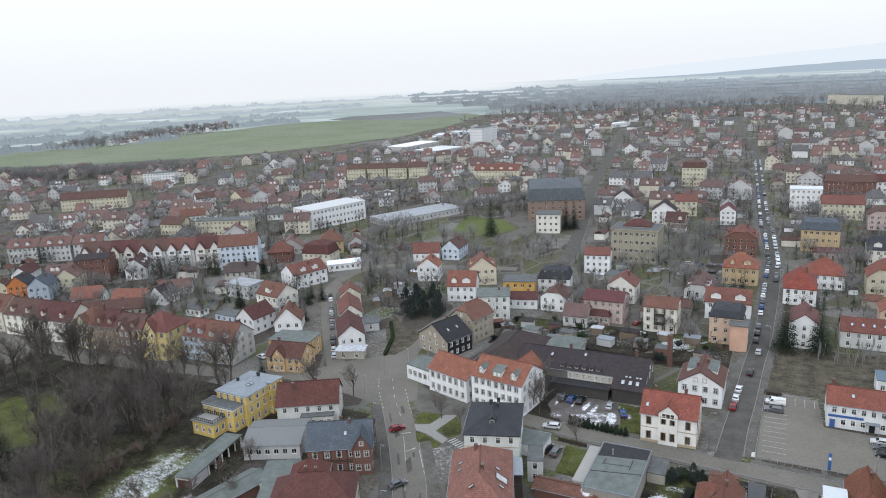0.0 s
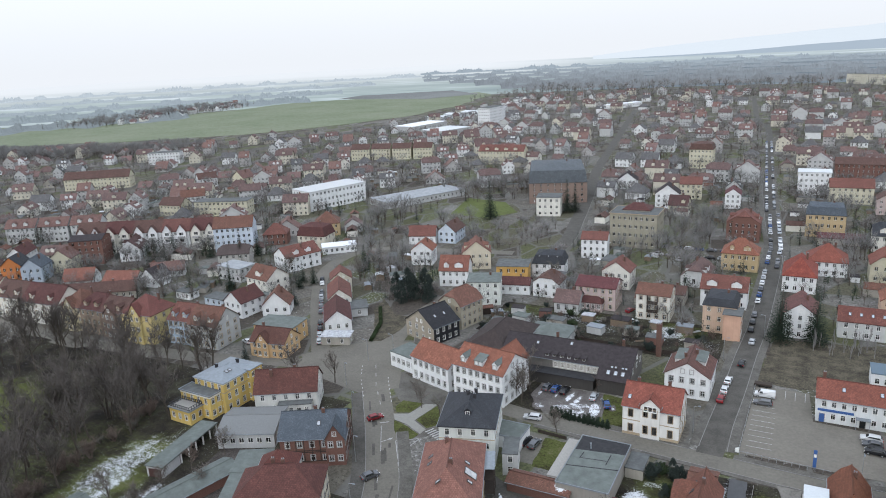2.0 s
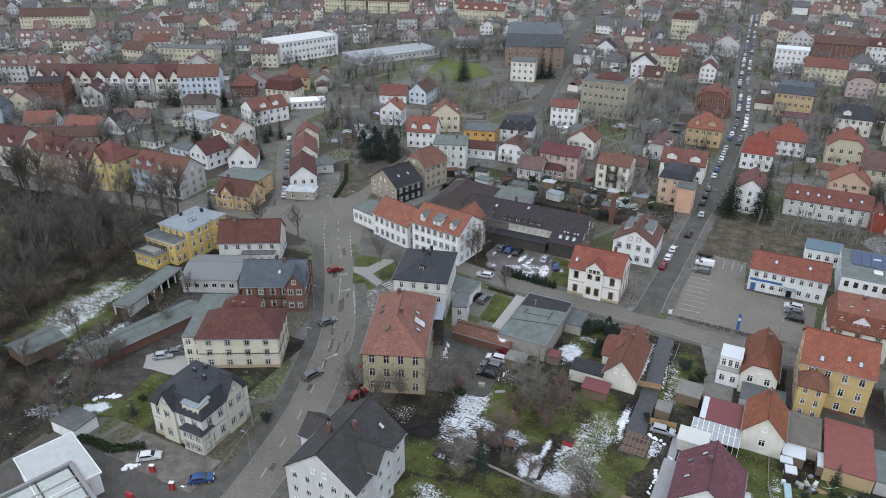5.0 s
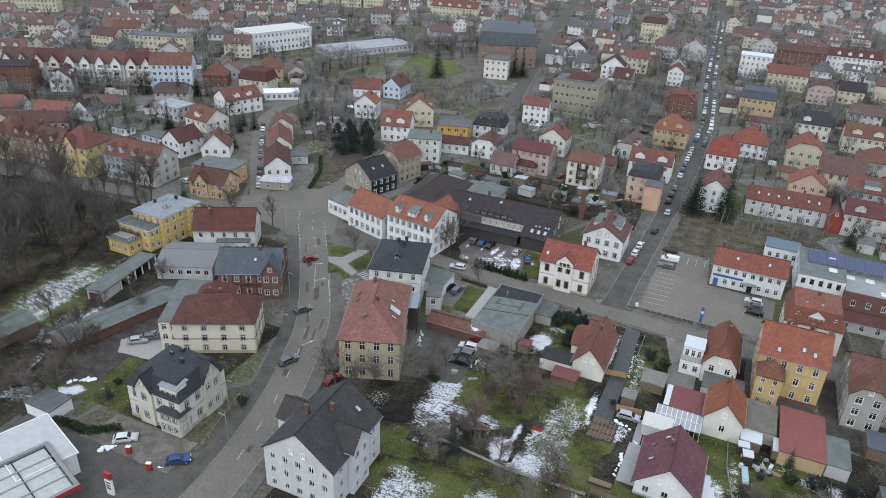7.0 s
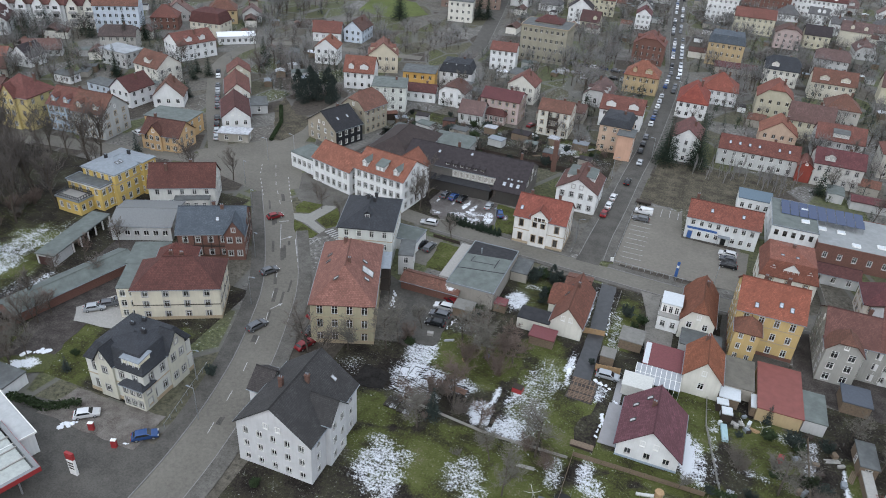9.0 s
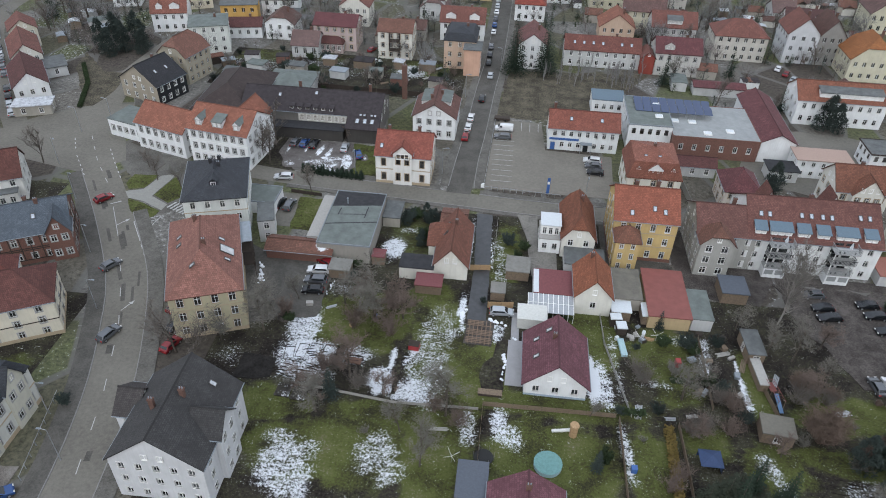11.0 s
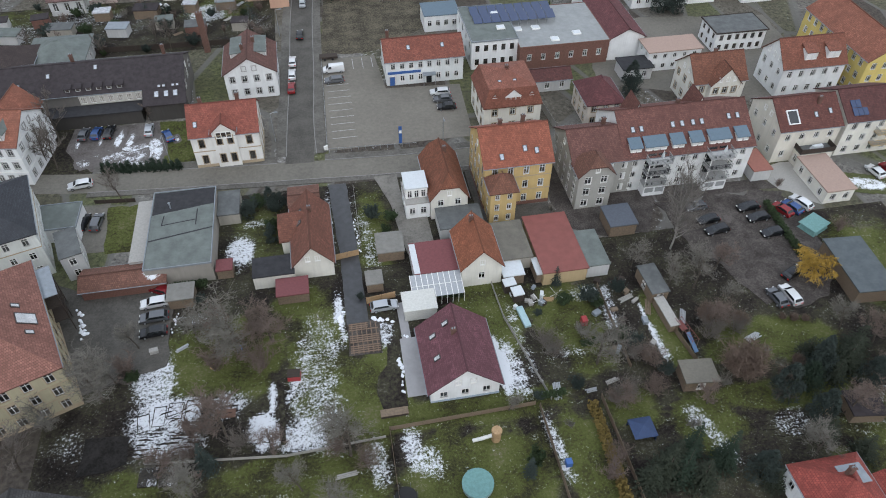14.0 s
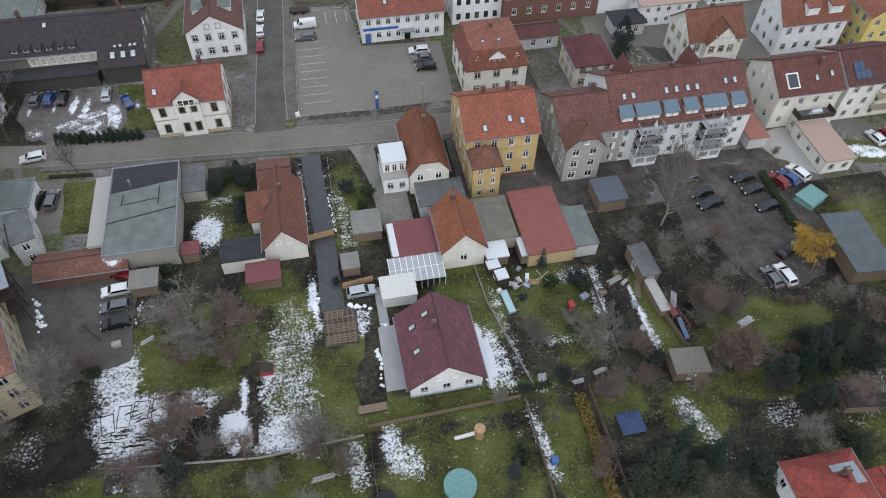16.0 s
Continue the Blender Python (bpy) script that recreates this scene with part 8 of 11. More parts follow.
house("grey flat-roofed garage beside the maroon roof", 0.0, 78.8, 4.4, 6.2, 2.8, 2.8, 0, name="garage", category="garage", roof="flat", wall=plaster(PALEGREY), tile=plain("dark_sheet", (0.075, 0.085, 0.105), 0.6), floors=1, cols=(0, 0), over=0.1)
house("garden shed with brownish flat roof", 47, 95.2, 4.8, 3.8, 2.3, 2.3, -6, name="garden_shed", category="shed", roof="flat", wall=WOOD, tile=plain("pale_felt", (0.13, 0.12, 0.1), 0.9), floors=1, cols=(1, 0), over=0.2)
house("dark derelict garden shed with snow on its roof", 68.4, 86, 4.8, 4.0, 2.0, 2.0, -8, name="garden_shed", category="shed", roof="flat", wall=WOOD, tile=FIBRE, floors=1, cols=(0, 0), over=0.15)
house("old grey garden shed", 47.4, 113.8, 2.9, 6.2, 2.4, 2.4, 2, name="garden_shed", category="shed", roof="flat", wall=WOOD, tile=TAR, floors=1, cols=(1, 1), over=0.15)
house("grey barn with low sheet roof", 83, 110.4, 6.5, 12, 3.0, 3.6, -4, name="barn", category="barn", roof="flat", wall=WOOD, tile=plain("dark_barn_sheet", (0.075, 0.088, 0.095), 0.7, 0.3, var=0.25, scale=0.8), floors=1, cols=(0, 0), over=0.25)
house("low shed with a grey sheet roof", 5.2, 130.2, 4.6, 4.8, 2.2, 2.2, -1, name="garden_shed", category="shed", roof="flat", wall=WOOD, tile=plain("weathered_sheet", (0.17, 0.165, 0.15), 0.9, var=0.25, scale=0.8), floors=1, cols=(0, 0), over=0.15)
house("small garden shed with a snow-specked roof", 1.6, 122.6, 2.7, 3.0, 2.0, 2.0, 0, name="garden_shed", category="shed", roof="flat", wall=WOOD, tile=plain("weathered_sheet", (0.17, 0.165, 0.15), 0.9, var=0.25, scale=0.8), floors=1, cols=(0, 0), over=0.12)
for x, y, w, d, h in ((23.7, 117.7, 1.9, 1.5, 1.9), (24.6, 115.7, 1.7, 1.8, 1.7)):
    house("little hutch with a white plastic roof", x, y, w, d, h, h, 6, name="hutch", category="hutch", roof="flat", wall=DARKWOOD, tile=POLY, floors=1, cols=(0, 0), over=0.1)
house("long low lean-to along the allotment path", 47.3, 107.4, 1.5, 6.0, 1.6, 1.6, 3, name="lean_to", category="shed", roof="flat", wall=WOOD, tile=CONCRETE, floors=1, cols=(0, 0), over=0.1)
house("white-roofed lean-to of plastic sheets", 24.8, 120.3, 3.5, 3.1, 2.2, 2.2, 0, name="lean_to", category="shed", roof="flat", wall=WOOD, tile=POLY, floors=1, cols=(0, 0), over=0.15)

# mended places in the asphalt
pr = random.Random(3)
for i in range(16):
    t = pr.uniform(0, 1)
    k = pr.randrange(3, 9)
    (x0, y0), (x1, y1) = MAIN[k], MAIN[k + 1]
    x, y = x0 + (x1 - x0) * t + pr.uniform(-2.6, 2.6), y0 + (y1 - y0) * t
    a, lw, lh = math.atan2(y1 - y0, x1 - x0), pr.uniform(1.5, 6), pr.uniform(0.3, 1.1)
    area("road_patch", "dark mended patch in the asphalt", "road patch", [(x + u * lw / 2 * math.cos(a) - v * lh / 2 * math.sin(a), y + u * lw / 2 * math.sin(a) + v * lh / 2 * math.cos(a)) for u, v in ((-1, -1), (1, -1), (1, 1), (-1, 1))], 0.0385 + 0.0045 * (i % 5), TARMAC, 0.004, 0.05, step=0.7)
for x, y, rot in ((-67.1, 109.8, 68), (-80.5, 135.2, 57)):
    ar = empty_at("road_arrow", x, y, 0.064, rot)
    tagged(ar, "worn white lane arrow on the road", "road marking", kind="structure")
    bm = bmesh.new()
    box(bm, -1.6, 0.6, -0.09, 0.09, 0, 0.004)
    part("shaft", bm, MARK, ar)
    bm = bmesh.new()
    v = [bm.verts.new(p) for p in ((0.6, -0.45, 0.004), (1.6, 0, 0.004), (0.6, 0.45, 0.004))]
    bm.faces.new(v)
    part("head", bm, MARK, ar)

# ---- houses of the middle distance ----
def mid_house(label, x, y, w, d, eave, ridge, rot=0, wall=CREAM, tile=RED, **kw):
    mat = tile if not isinstance(tile, tuple) else tiles(tile)
    wm = wall if not isinstance(wall, tuple) else plaster(wall)
    kw.setdefault("floors", max(1, round(eave / 3.1)))
    kw.setdefault("cols", (max(2, round(w / 2.9)), max(2, round(d / 3.4))))
    kw.setdefault("chimneys", [(w * 0.18, d * 0.06)] if kw.get("roof") != "flat" else ())
    return house(label, x, y, w, d, eave, ridge, rot, wall=wm, tile=mat, trim=False, split=False, lite=y > 255 or x < -150 or x > 85, **kw)


r = mid_house("pink rendered house with maroon roof", -58, 243.6, 14, 10, 8.2, 10.6, wall=PINK, tile=MAROON, style="s")
wing(r, -1, -6.2, 8, 3, 3.6, 5.2, roof="hip", wall=plaster(PINK), tile=tiles(DKRED), floors=1, cols=(4, 1), trim=False)
r = mid_house("pale yellow house with rust roof and dark wooden balconies", -37.5, 239.6, 11, 10, 9.0, 11.4, wall=IVORY, tile=RUST, floors=3, style="s")
for z in (3.2, 6.2):
    bm = bmesh.new()
    box(bm, -1.7, 1.7, -6.6, -5.02, z, z + 0.15)
    box(bm, -1.7, 1.7, -6.6, -6.5, z + 0.15, z + 1.1)
    box(bm, -1.7, -1.6, -6.5, -5.02, z + 0.15, z + 2.6)
    box(bm, 1.6, 1.7, -6.5, -5.02, z + 0.15, z + 2.6)
    part("balcony", bm, DARKWOOD, r)
r = mid_house("peach apartment house with grey mansard roof", -16.2, 236.4, 10, 12, 9.4, 11.8, wall=PEACH, tile=SLATE, roof="mansard", floors=3, style="s")
wing(r, 4.2, -7.4, 5.0, 7, 8.4, 9.4, roof="flat", wall=plaster((0.52, 0.33, 0.24)), tile=TAR, floors=3, cols=(0, 2), trim=False)
mid_house("cream gabled house with red roof", -56.7, 267, 10.5, 10, 7, 10.8, axis="y", wall=IVORY, tile=RED, attic=2)
mid_house("white house with red roof and two gables", -17.6, 259, 15, 9.4, 6.5, 10.4, wall=CHALK, tile=RED, dormers=[(-4, "S", 3.4), (4, "S", 3.4)])
mid_house("long low house with rusty tin roof", -35, 256, 10, 8, 4, 6, wall=STONE, tile=BROWN)
r = mid_house("massive grey stone school with flat roof", -63.5, 328, 21, 16, 15.5, 15.5, wall=(0.3, 0.28, 0.22), tile=TAR, roof="flat", floors=4, cols=(8, 5), style="s", edge=SAND)
wing(r, 0, 2, 12, 8, 16.5, 19, roof="hip", wall=plaster(STONE), tile=tiles(DKRED), floors=1, cols=(0, 0), trim=False)
mid_house("ochre corner house with orange hipped roof", -16.6, 304, 13.5, 11, 7.4, 12.4, wall=OCHRE, tile=ORANGE, roof="hip", style="s", dormers=[(-3, "S", 1.6), (2.6, "S", 2.8)])
mid_house("brick villa with steep red and grey roof", -19.5, 350, 14, 12, 9, 14, wall=BRICKWALL, tile=RED, roof="half", axis="y", style="g", dormers=[(0, "E", 3), (0, "W", 3)])
mid_house("white house with orange-red hipped roof", 14, 308, 14, 13, 6.0, 11.4, wall=CHALK, tile=(0.26, 0.085, 0.06), roof="hip")
mid_house("white gabled hall with red hipped roof", 5.2, 287, 11, 17, 6.5, 12, wall=CHALK, tile=(0.27, 0.07, 0.05), axis="y", roof="hip")
mid_house("tall white house with maroon roof between spruces", 6.4, 241, 9, 13, 8, 11.4, wall=CHALK, tile=(0.17, 0.075, 0.068), axis="y", floors=3)
mid_house("ochre apartment block with blue-grey mansard roof", 13.6, 369, 16, 14, 10.6, 15, wall=OCHRE, tile=BLUESLATE, roof="mansard", floors=3, style="s", dormers=[(-4, "S", 2), (0, "S", 2), (4, "S", 2)])
# white walls dimmed in colour, as if under darker cloud
mid_house("long white house with brown-red roof", 28.8, 244.2, 24, 9.2, 5.6, 8.8, wall=(0.5, 0.51, 0.5), tile=(0.18, 0.07, 0.055), floors=2, lights=[(-9, -2.5), (-6, -2.5), (-3, -2.5), (0, -2.5), (6, -2.5), (9, -2.5)])
mid_house("white house with maroon cross-gabled roof", 52, 242, 14, 10, 7.4, 10.8, wall=(0.5, 0.49, 0.46), tile=MAROON, style="g", dormers=[(-3, "S", 3)])
mid_house("narrow annex with orange-red cladding", 43, 240.5, 4.4, 7, 5.4, 7.2, wall=(0.25, 0.06, 0.045), tile=RED, axis="y", cols=(0, 0), chimneys=())
mid_house("pale yellow house with steep red half-hipped roof", 34.5, 304, 13, 12, 7.4, 13, wall=(0.46, 0.43, 0.33), tile=(0.24, 0.09, 0.065), roof="half", axis="y", attic=2)
mid_house("peach house with orange gabled roof", 35.5, 268.6, 12, 10, 5.2, 9.6, wall=PEACH, tile=ORANGE, axis="y")
mid_house("cream villa with slate roof", 38, 348.4, 14, 11, 7.2, 11.8, wall=IVORY, tile=SLATE, roof="half", dormers=[(-3, "S", 3)])
mid_house("cream house with red cross-gabled roof", 58, 338, 17, 11, 7.2, 11.6, wall=CREAM, tile=RUST, dormers=[(-4, "S", 3.6), (4, "S", 3.6)])
# wall colours dimmed here too for the shaded right-hand side
mid_house("white house with orange hipped roof", 58.6, 304, 12, 11, 7.2, 11.6, wall=(0.45, 0.43, 0.39), tile=RUST, roof="hip")
mid_house("white house with red roof and grey dormers", 54.5, 268, 15, 10, 6.6, 10.6, wall=(0.48, 0.48, 0.47), tile=RED, dormers=[(0, "S", 5, "shed", TAR)])
mid_house("modern white flat-roofed apartment block", 8, 466, 17, 12, 13, 13, wall=CHALK, tile=POLY, roof="flat", floors=4)
mid_house("pink house with dark roof", 43, 420.5, 12.6, 11, 8, 12, wall=PINK, tile=BROWN, roof="half", axis="y")
mid_house("cream house with grey roof", 57.6, 430, 12.6, 11, 7, 11, wall=LEMON, tile=FIBRE)
mid_house("long red brick apartment block", 33, 508, 28, 12, 11.5, 15, wall=BRICKWALL, tile=BROWN, floors=4)
mid_house("long white apartment block with red roof", 63, 516, 31, 12, 10.5, 14.5, wall=CHALK, tile=DKRED, floors=3, dormers=[(-9, "S", 2), (-3, "S", 2), (3, "S", 2), (9, "S", 2)])
# cream wall dimmed in colour for the same cloud shade
mid_house("cream apartment house with red hipped roof", 74.7, 259, 17, 11, 8.4, 12.4, wall=(0.47, 0.45, 0.4), tile=RED, roof="hip", floors=3, cols=(6, 4))
mid_house("grey villa with red cross-gabled roof", 94.4, 261, 10, 12, 10, 15, wall=(0.5, 0.51, 0.52), tile=RED, axis="y", floors=3, style="g")
mid_house("dark grey townhouse with tall gable", 103.5, 261, 8, 12, 10, 15, wall=(0.24, 0.235, 0.22), tile=BROWN, axis="y", floors=3, style="g")
mid_house("yellow house with orange gabled roof", 113, 249, 14, 12, 7.4, 14, wall=LEMON, tile=(0.32, 0.13, 0.05), axis="y", roof="half")
mid_house("pale grey house with orange-red roof", 130, 247, 12, 11, 6.5, 11, wall=(0.45, 0.48, 0.52), tile=ORANGE, axis="y")
mid_house("white house with red roof", 116, 212, 9, 10, 4.4, 8, wall=CHALK, tile=RED, floors=1)
mid_house("low garages with maroon tiled roof", 63, 226, 15, 5, 2.8, 3.6, wall=PALEGREY, tile=MAROON, attic=0, cols=(0, 0), chimneys=())
# west of the avenue
mid_house("long white house with red roof", -197, 247, 12, 17, 6.6, 10.4, -22, wall=CHALK, tile=RED, axis="y", dormers=[(-3, "E", 2.5), (3, "E", 2.5)])
mid_house("white house with red roof", -186, 214.5, 13, 11, 7, 11, -11, wall=IVORY, tile=RUST, dormers=[(0, "S", 3)])
mid_house("white cottage with dark red roof", -178, 192, 9, 11, 6, 9.8, -5, wall=CHALK, tile=DKRED, axis="y", attic=2)
mid_house("white gabled cottage with red-brown roof", -166.6, 197.4, 10, 9, 4, 9, 30, wall=CHALK, tile=RUST, axis="y", attic=2)
mid_house("long white school building with flat roof", -266, 366, 20, 42, 12, 12, -20, wall=CHALK, tile=plain("white_roof_sheet", (0.47, 0.48, 0.485), 0.6, var=0.12), roof="flat", floors=3, cols=(5, 14), win=(1.2, 1.6), style="g")
mid_house("pale blue apartment house with orange roof", -249, 263.4, 19, 13, 12, 16.4, 33, wall=PALEBLUE, tile=RUST, floors=4)
for i, (tl, wl_) in enumerate(((BROWN, CHALK), (DKRED, IVORY), (BROWN, CHALK), ((0.17, 0.075, 0.062), CHALK), (DKRED, IVORY))):
    mid_house("tall white apartment house with steep %s roof" % ("brown" if tl == BROWN else "dark red"), -315 + i * 13.2 - 4, 236 + i * 6.4, 14, 12, 10, 15, 27, wall=wl_, tile=tl, floors=3, group="white apartment row")
    for u in (-3.6, 3.6):
        wing(PLACED_ROOT[-1], u, -6.6, 4.4, 2.0, 10.4, 13.6, axis="y", wall=plaster(wl_), tile=tiles(tl), floors=3, cols=(1, 0), sides="S", win=(2.0, 1.5), trim=False, lite=True)
        bm = bmesh.new()
        for z in (3.2, 6.6):
            box(bm, u - 1.6, u + 1.6, -8.5, -7.62, z, z + 0.9)
        part("balcony", bm, GREYSTONE, PLACED_ROOT[-1])
mid_house("long pale yellow block with flat roof", -315, 323, 34, 11, 9, 9, 20, wall=LEMON, tile=TAR, roof="flat", floors=3)
mid_house("dark red brick apartment house", -303, 221, 15, 13, 12, 13.6, 35, wall=BRICKWALL, tile=FIBRE, floors=4)
mid_house("cream house with maroon mansard roof", -211, 279.4, 15, 11, 6.4, 12, 8, wall=CREAM, tile=DKRED, roof="mansard", style="s", dormers=[(-4, "S", 2), (0, "S", 2), (4, "S", 2)])
mid_house("brick house with rust-red roof", -235, 277.6, 12, 10, 5.8, 10.4, 30, wall=BRICKWALL, tile=RED, roof="hip")
mid_house("ochre house with orange-brown roof", -220.4, 301.6, 13, 12, 6.8, 12, 34, wall=OCHRE, tile=RUST, roof="hip")
mid_house("low white hall with pale flat roof", -193.6, 274, 16, 8, 3.4, 3.4, 40, wall=CHALK, tile=SNOW, roof="flat")
mid_house("white house with red roof", -161.5, 301, 13, 9, 4.4, 8.4, 18, wall=CHALK, tile=RED)
mid_house("pale blue gabled house with brown roof", -150, 309, 9, 14, 6, 10, 5, wall=PALEBLUE, tile=BROWN, axis="y")
mid_house("white gabled house with orange roof", -144.4, 270.4, 9.5, 9, 6.9, 10.6, 15, wall=CHALK, tile=ORANGE, axis="y")
mid_house("white house with red gabled roof", -118.4, 250, 11.5, 11, 6.6, 11.4, 16, wall=CHALK, tile=(0.24, 0.1, 0.072), axis="x", dormers=[(2, "S", 3.2), (-3, "S", 2.0)])
mid_house("cream house with orange roof", -119.6, 272.6, 12, 10, 7.6, 12.4, 25, wall=(0.56, 0.51, 0.4), tile=(0.22, 0.1, 0.075), axis="y", attic=2, dormers=[(0, "W", 3.4), (0, "E", 3.4)])
mid_house("square white house with flat grey roof", -98.4, 234, 12, 11, 9.0, 9.8, 20, wall=(0.6, 0.62, 0.58), tile=TARGREEN, roof="hip")
mid_house("white house with large blank wall and red roof", -76, 303.4, 11, 10, 8.6, 11, 8, wall=CHALK, tile=RED)
mid_house("white villa with dark slate mansard roof", -86.4, 273, 13, 11, 5.8, 10, 10, wall=CHALK, tile=SLATE, roof="mansard", dormers=[(-3.6, "S", 1.6), (0, "S", 1.6), (3.6, "S", 1.6)])
mid_house("orange rendered building with flat roof", -97, 259, 12.5, 10, 7.4, 7.4, 15, wall=(0.5, 0.31, 0.1), tile=TAR, roof="flat")
mid_house("low house with maroon roof", -91.5, 247, 12, 7, 4, 6, 12, wall=CHALK, tile=DKRED)
mid_house("white-fronted house with brown roof", -78.4, 249, 10, 9, 5.6, 9.2, 0, wall=CHALK, tile=BROWN, roof="half", axis="y")
r = mid_house("large grey-roofed brick school", -134, 424, 34, 44, 12.5, 22, 20, wall=plain("old_brown_brick", (0.2, 0.145, 0.12), 0.9, var=0.3, scale=2, bumps=0.3), tile=tiles((0.12, 0.135, 0.15)), roof="mansard", floors=4, cols=(8, 12), style="s")
mid_house("white wing of the school", -122, 375, 13, 12, 10.5, 10.5, 12, wall=IVORY, tile=TAR, roof="flat", floors=3)
mid_house("long low pavilion with pale flat roof", -216, 392, 22, 58, 4, 4, -28, wall=PALEGREY, tile=plain("grey_roof_sheet", (0.27, 0.285, 0.3), 0.7, var=0.3, scale=0.4), roof="flat", floors=1)
mid_house("long yellow apartment block with red roof", -219, 541, 38, 13, 10.5, 15, 5, wall=LEMON, tile=RED, floors=3, dormers=[(-12, "S", 3), (-4, "S", 3), (4, "S", 3), (12, "S", 3)])
mid_house("tall ornate yellow villa", -65, 546, 16, 14, 14, 19, 0, wall=LEMON, tile=BROWN, roof="mansard", floors=4, style="s", dormers=[(0, "S", 4)])
for i in range(4):
    mid_house("cream apartment block with brown roof", -356 + i * 18, 538 + i * 6, 17, 12, 10, 14, 17, wall=LEMON, tile=BROWN, floors=3, group="cream apartment row")
for i in range(3):
    mid_house("yellow apartment house with dark red roof", -507 + i * 14, 361 + i * 9, 16.5, 12, 9, 14, 32, wall=LEMON, tile=BROWN, floors=3, group="yellow apartment row")
mid_house("white apartment block with flat roof", -548, 485, 30, 12, 11, 11, 30, wall=CHALK, tile=TAR, roof="flat", floors=4)
mid_house("wide hall with white roof", -424, 770, 30, 66, 7, 7, -10, wall=PALEGREY, tile=SNOW, roof="flat", floors=1, name="hall", category="hall")
mid_house("wide hall with pale roof", -360, 712, 34, 46, 8, 8, -18, wall=PALEGREY, tile=POLY, roof="flat", floors=1, name="hall", category="hall")
mid_house("white office tower with flat roof", -342, 800, 16, 40, 24, 24, -5, wall=CHALK, tile=TAR, roof="flat", floors=7, name="office_block", category="office block")
for i in range(5):
    mid_house("long pale greenhouse of glass sheets", -462 + i * 10, 890 + i * 36, 30, 26, 4, 5.5, -12, wall=POLY, tile=POLY, floors=1, name="greenhouse", category="greenhouse", cols=(0, 0), chimneys=(), group="greenhouses")
mid_house("long prefab apartment block", 90, 1450, 110, 13, 17, 17, -50, wall=CREAM, tile=TAR, roof="flat", floors=5, cols=(28, 3))
mid_house("long white hall with flat roof", -243, 1046, 62, 14, 6, 6, 57, wall=CHALK, tile=SNOW, roof="flat", floors=1, name="hall", category="hall")

# small streets behind the terrace and along the railway
PALERED, GREYRED = (0.27, 0.115, 0.085), (0.19, 0.11, 0.095)
mid_house("low white cottage with pale red roof", -274, 194, 12.5, 10, 3.2, 7.4, 33, wall=CHALK, tile=PALERED)
mid_house("low cottage with pale red roof", -254, 200, 15, 9, 3, 6.4, 20, wall=IVORY, tile=PALERED)
mid_house("long low outbuilding with snow-specked brown roof", -249.5, 184.5, 31, 8, 3.4, 6.6, 32, wall=STONE, tile=BROWN)
mid_house("white gabled cottage with grey roof", -241, 205.5, 9, 9, 4, 8, 5, wall=CHALK, tile=FIBRE, axis="y")
mid_house("low house with rust-brown roof", -246, 217, 14, 7, 3, 6.4, 40, wall=PALEGREY, tile=GREYRED)
mid_house("white flat-roofed house among winter gardens", -212, 224, 14, 9, 6, 6, -5, wall=PALEGREY, tile=plain("grey_roof_sheet", (0.27, 0.285, 0.3), 0.7, var=0.3, scale=0.4), roof="flat")
mid_house("small white flat-roofed garden house", -213.5, 197, 8, 5, 3, 3, 0, wall=CHALK, tile=TAR, roof="flat")
mid_house("long low white shed with flat roof", -193.5, 196, 13, 6, 3, 3, -4, wall=PALEBLUE, tile=TAR, roof="flat")
mid_house("orange gabled house with slate roof", -314, 190, 9, 10, 7, 11, 33, wall=(0.46, 0.17, 0.06), tile=SLATE, axis="y")
mid_house("blue-grey house with dark slate roof", -302, 192, 9, 11, 7, 11, 33, wall=(0.34, 0.39, 0.45), tile=BLUESLATE, axis="y")
mid_house("yellow house with brown-red roof", -302, 206, 10, 10, 7, 11, 30, wall=LEMON, tile=GREYRED, axis="y")
mid_house("small yellow gabled house", -329, 190, 7, 7, 4, 7, 40, wall=LEMON, tile=BROWN, axis="y")
mid_house("white house with dark red roof", -340, 209, 8, 15, 5, 8.6, 35, wall=CHALK, tile=DKRED, axis="y")
for i in range(3):
    mid_house("grey apartment house with rust-brown roof", -379 + i * 15, 236 + i * 9, 16, 10, 9, 13, 30, wall=PALEGREY, tile=GREYRED, floors=3, dormers=[(-3, "S", 2.2), (3, "S", 2.2)], group="grey apartment row")
mid_house("yellow gabled house with brown roof", -347.5, 314, 17, 10, 7, 11, 5, wall=LEMON, tile=BROWN)
mid_house("white house with red roof", -357, 338, 15, 10, 7, 11, 44, wall=CHALK, tile=RUST)
mid_house("white gabled house with brown roof", -404, 396, 14, 10, 7, 11, 58, wall=CHALK, tile=BROWN)
mid_house("pale yellow house with red-brown roof", -376, 406, 13, 11, 7, 12, -8, wall=LEMON, tile=GREYRED, axis="y")
mid_house("white gabled house with grey roof", -64.5, 411, 13, 11, 8, 13, 6, wall=CHALK, tile=FIBRE, axis="y")
mid_house("pale yellow house with red roof", -56, 437, 12, 11, 9, 12.4, 6, wall=LEMON, tile=RED)
mid_house("white house with maroon roof", -31, 418, 8, 12, 8, 11, 4, wall=CHALK, tile=MAROON, axis="y")
mid_house("white gabled house with grey roof", -98, 458, 12, 10, 6, 10.6, 8, wall=CHALK, tile=FIBRE, axis="y")
mid_house("long pale yellow house with red roof", 26, 444, 21, 11, 9, 13, 2, wall=LEMON, tile=RED, floors=3)
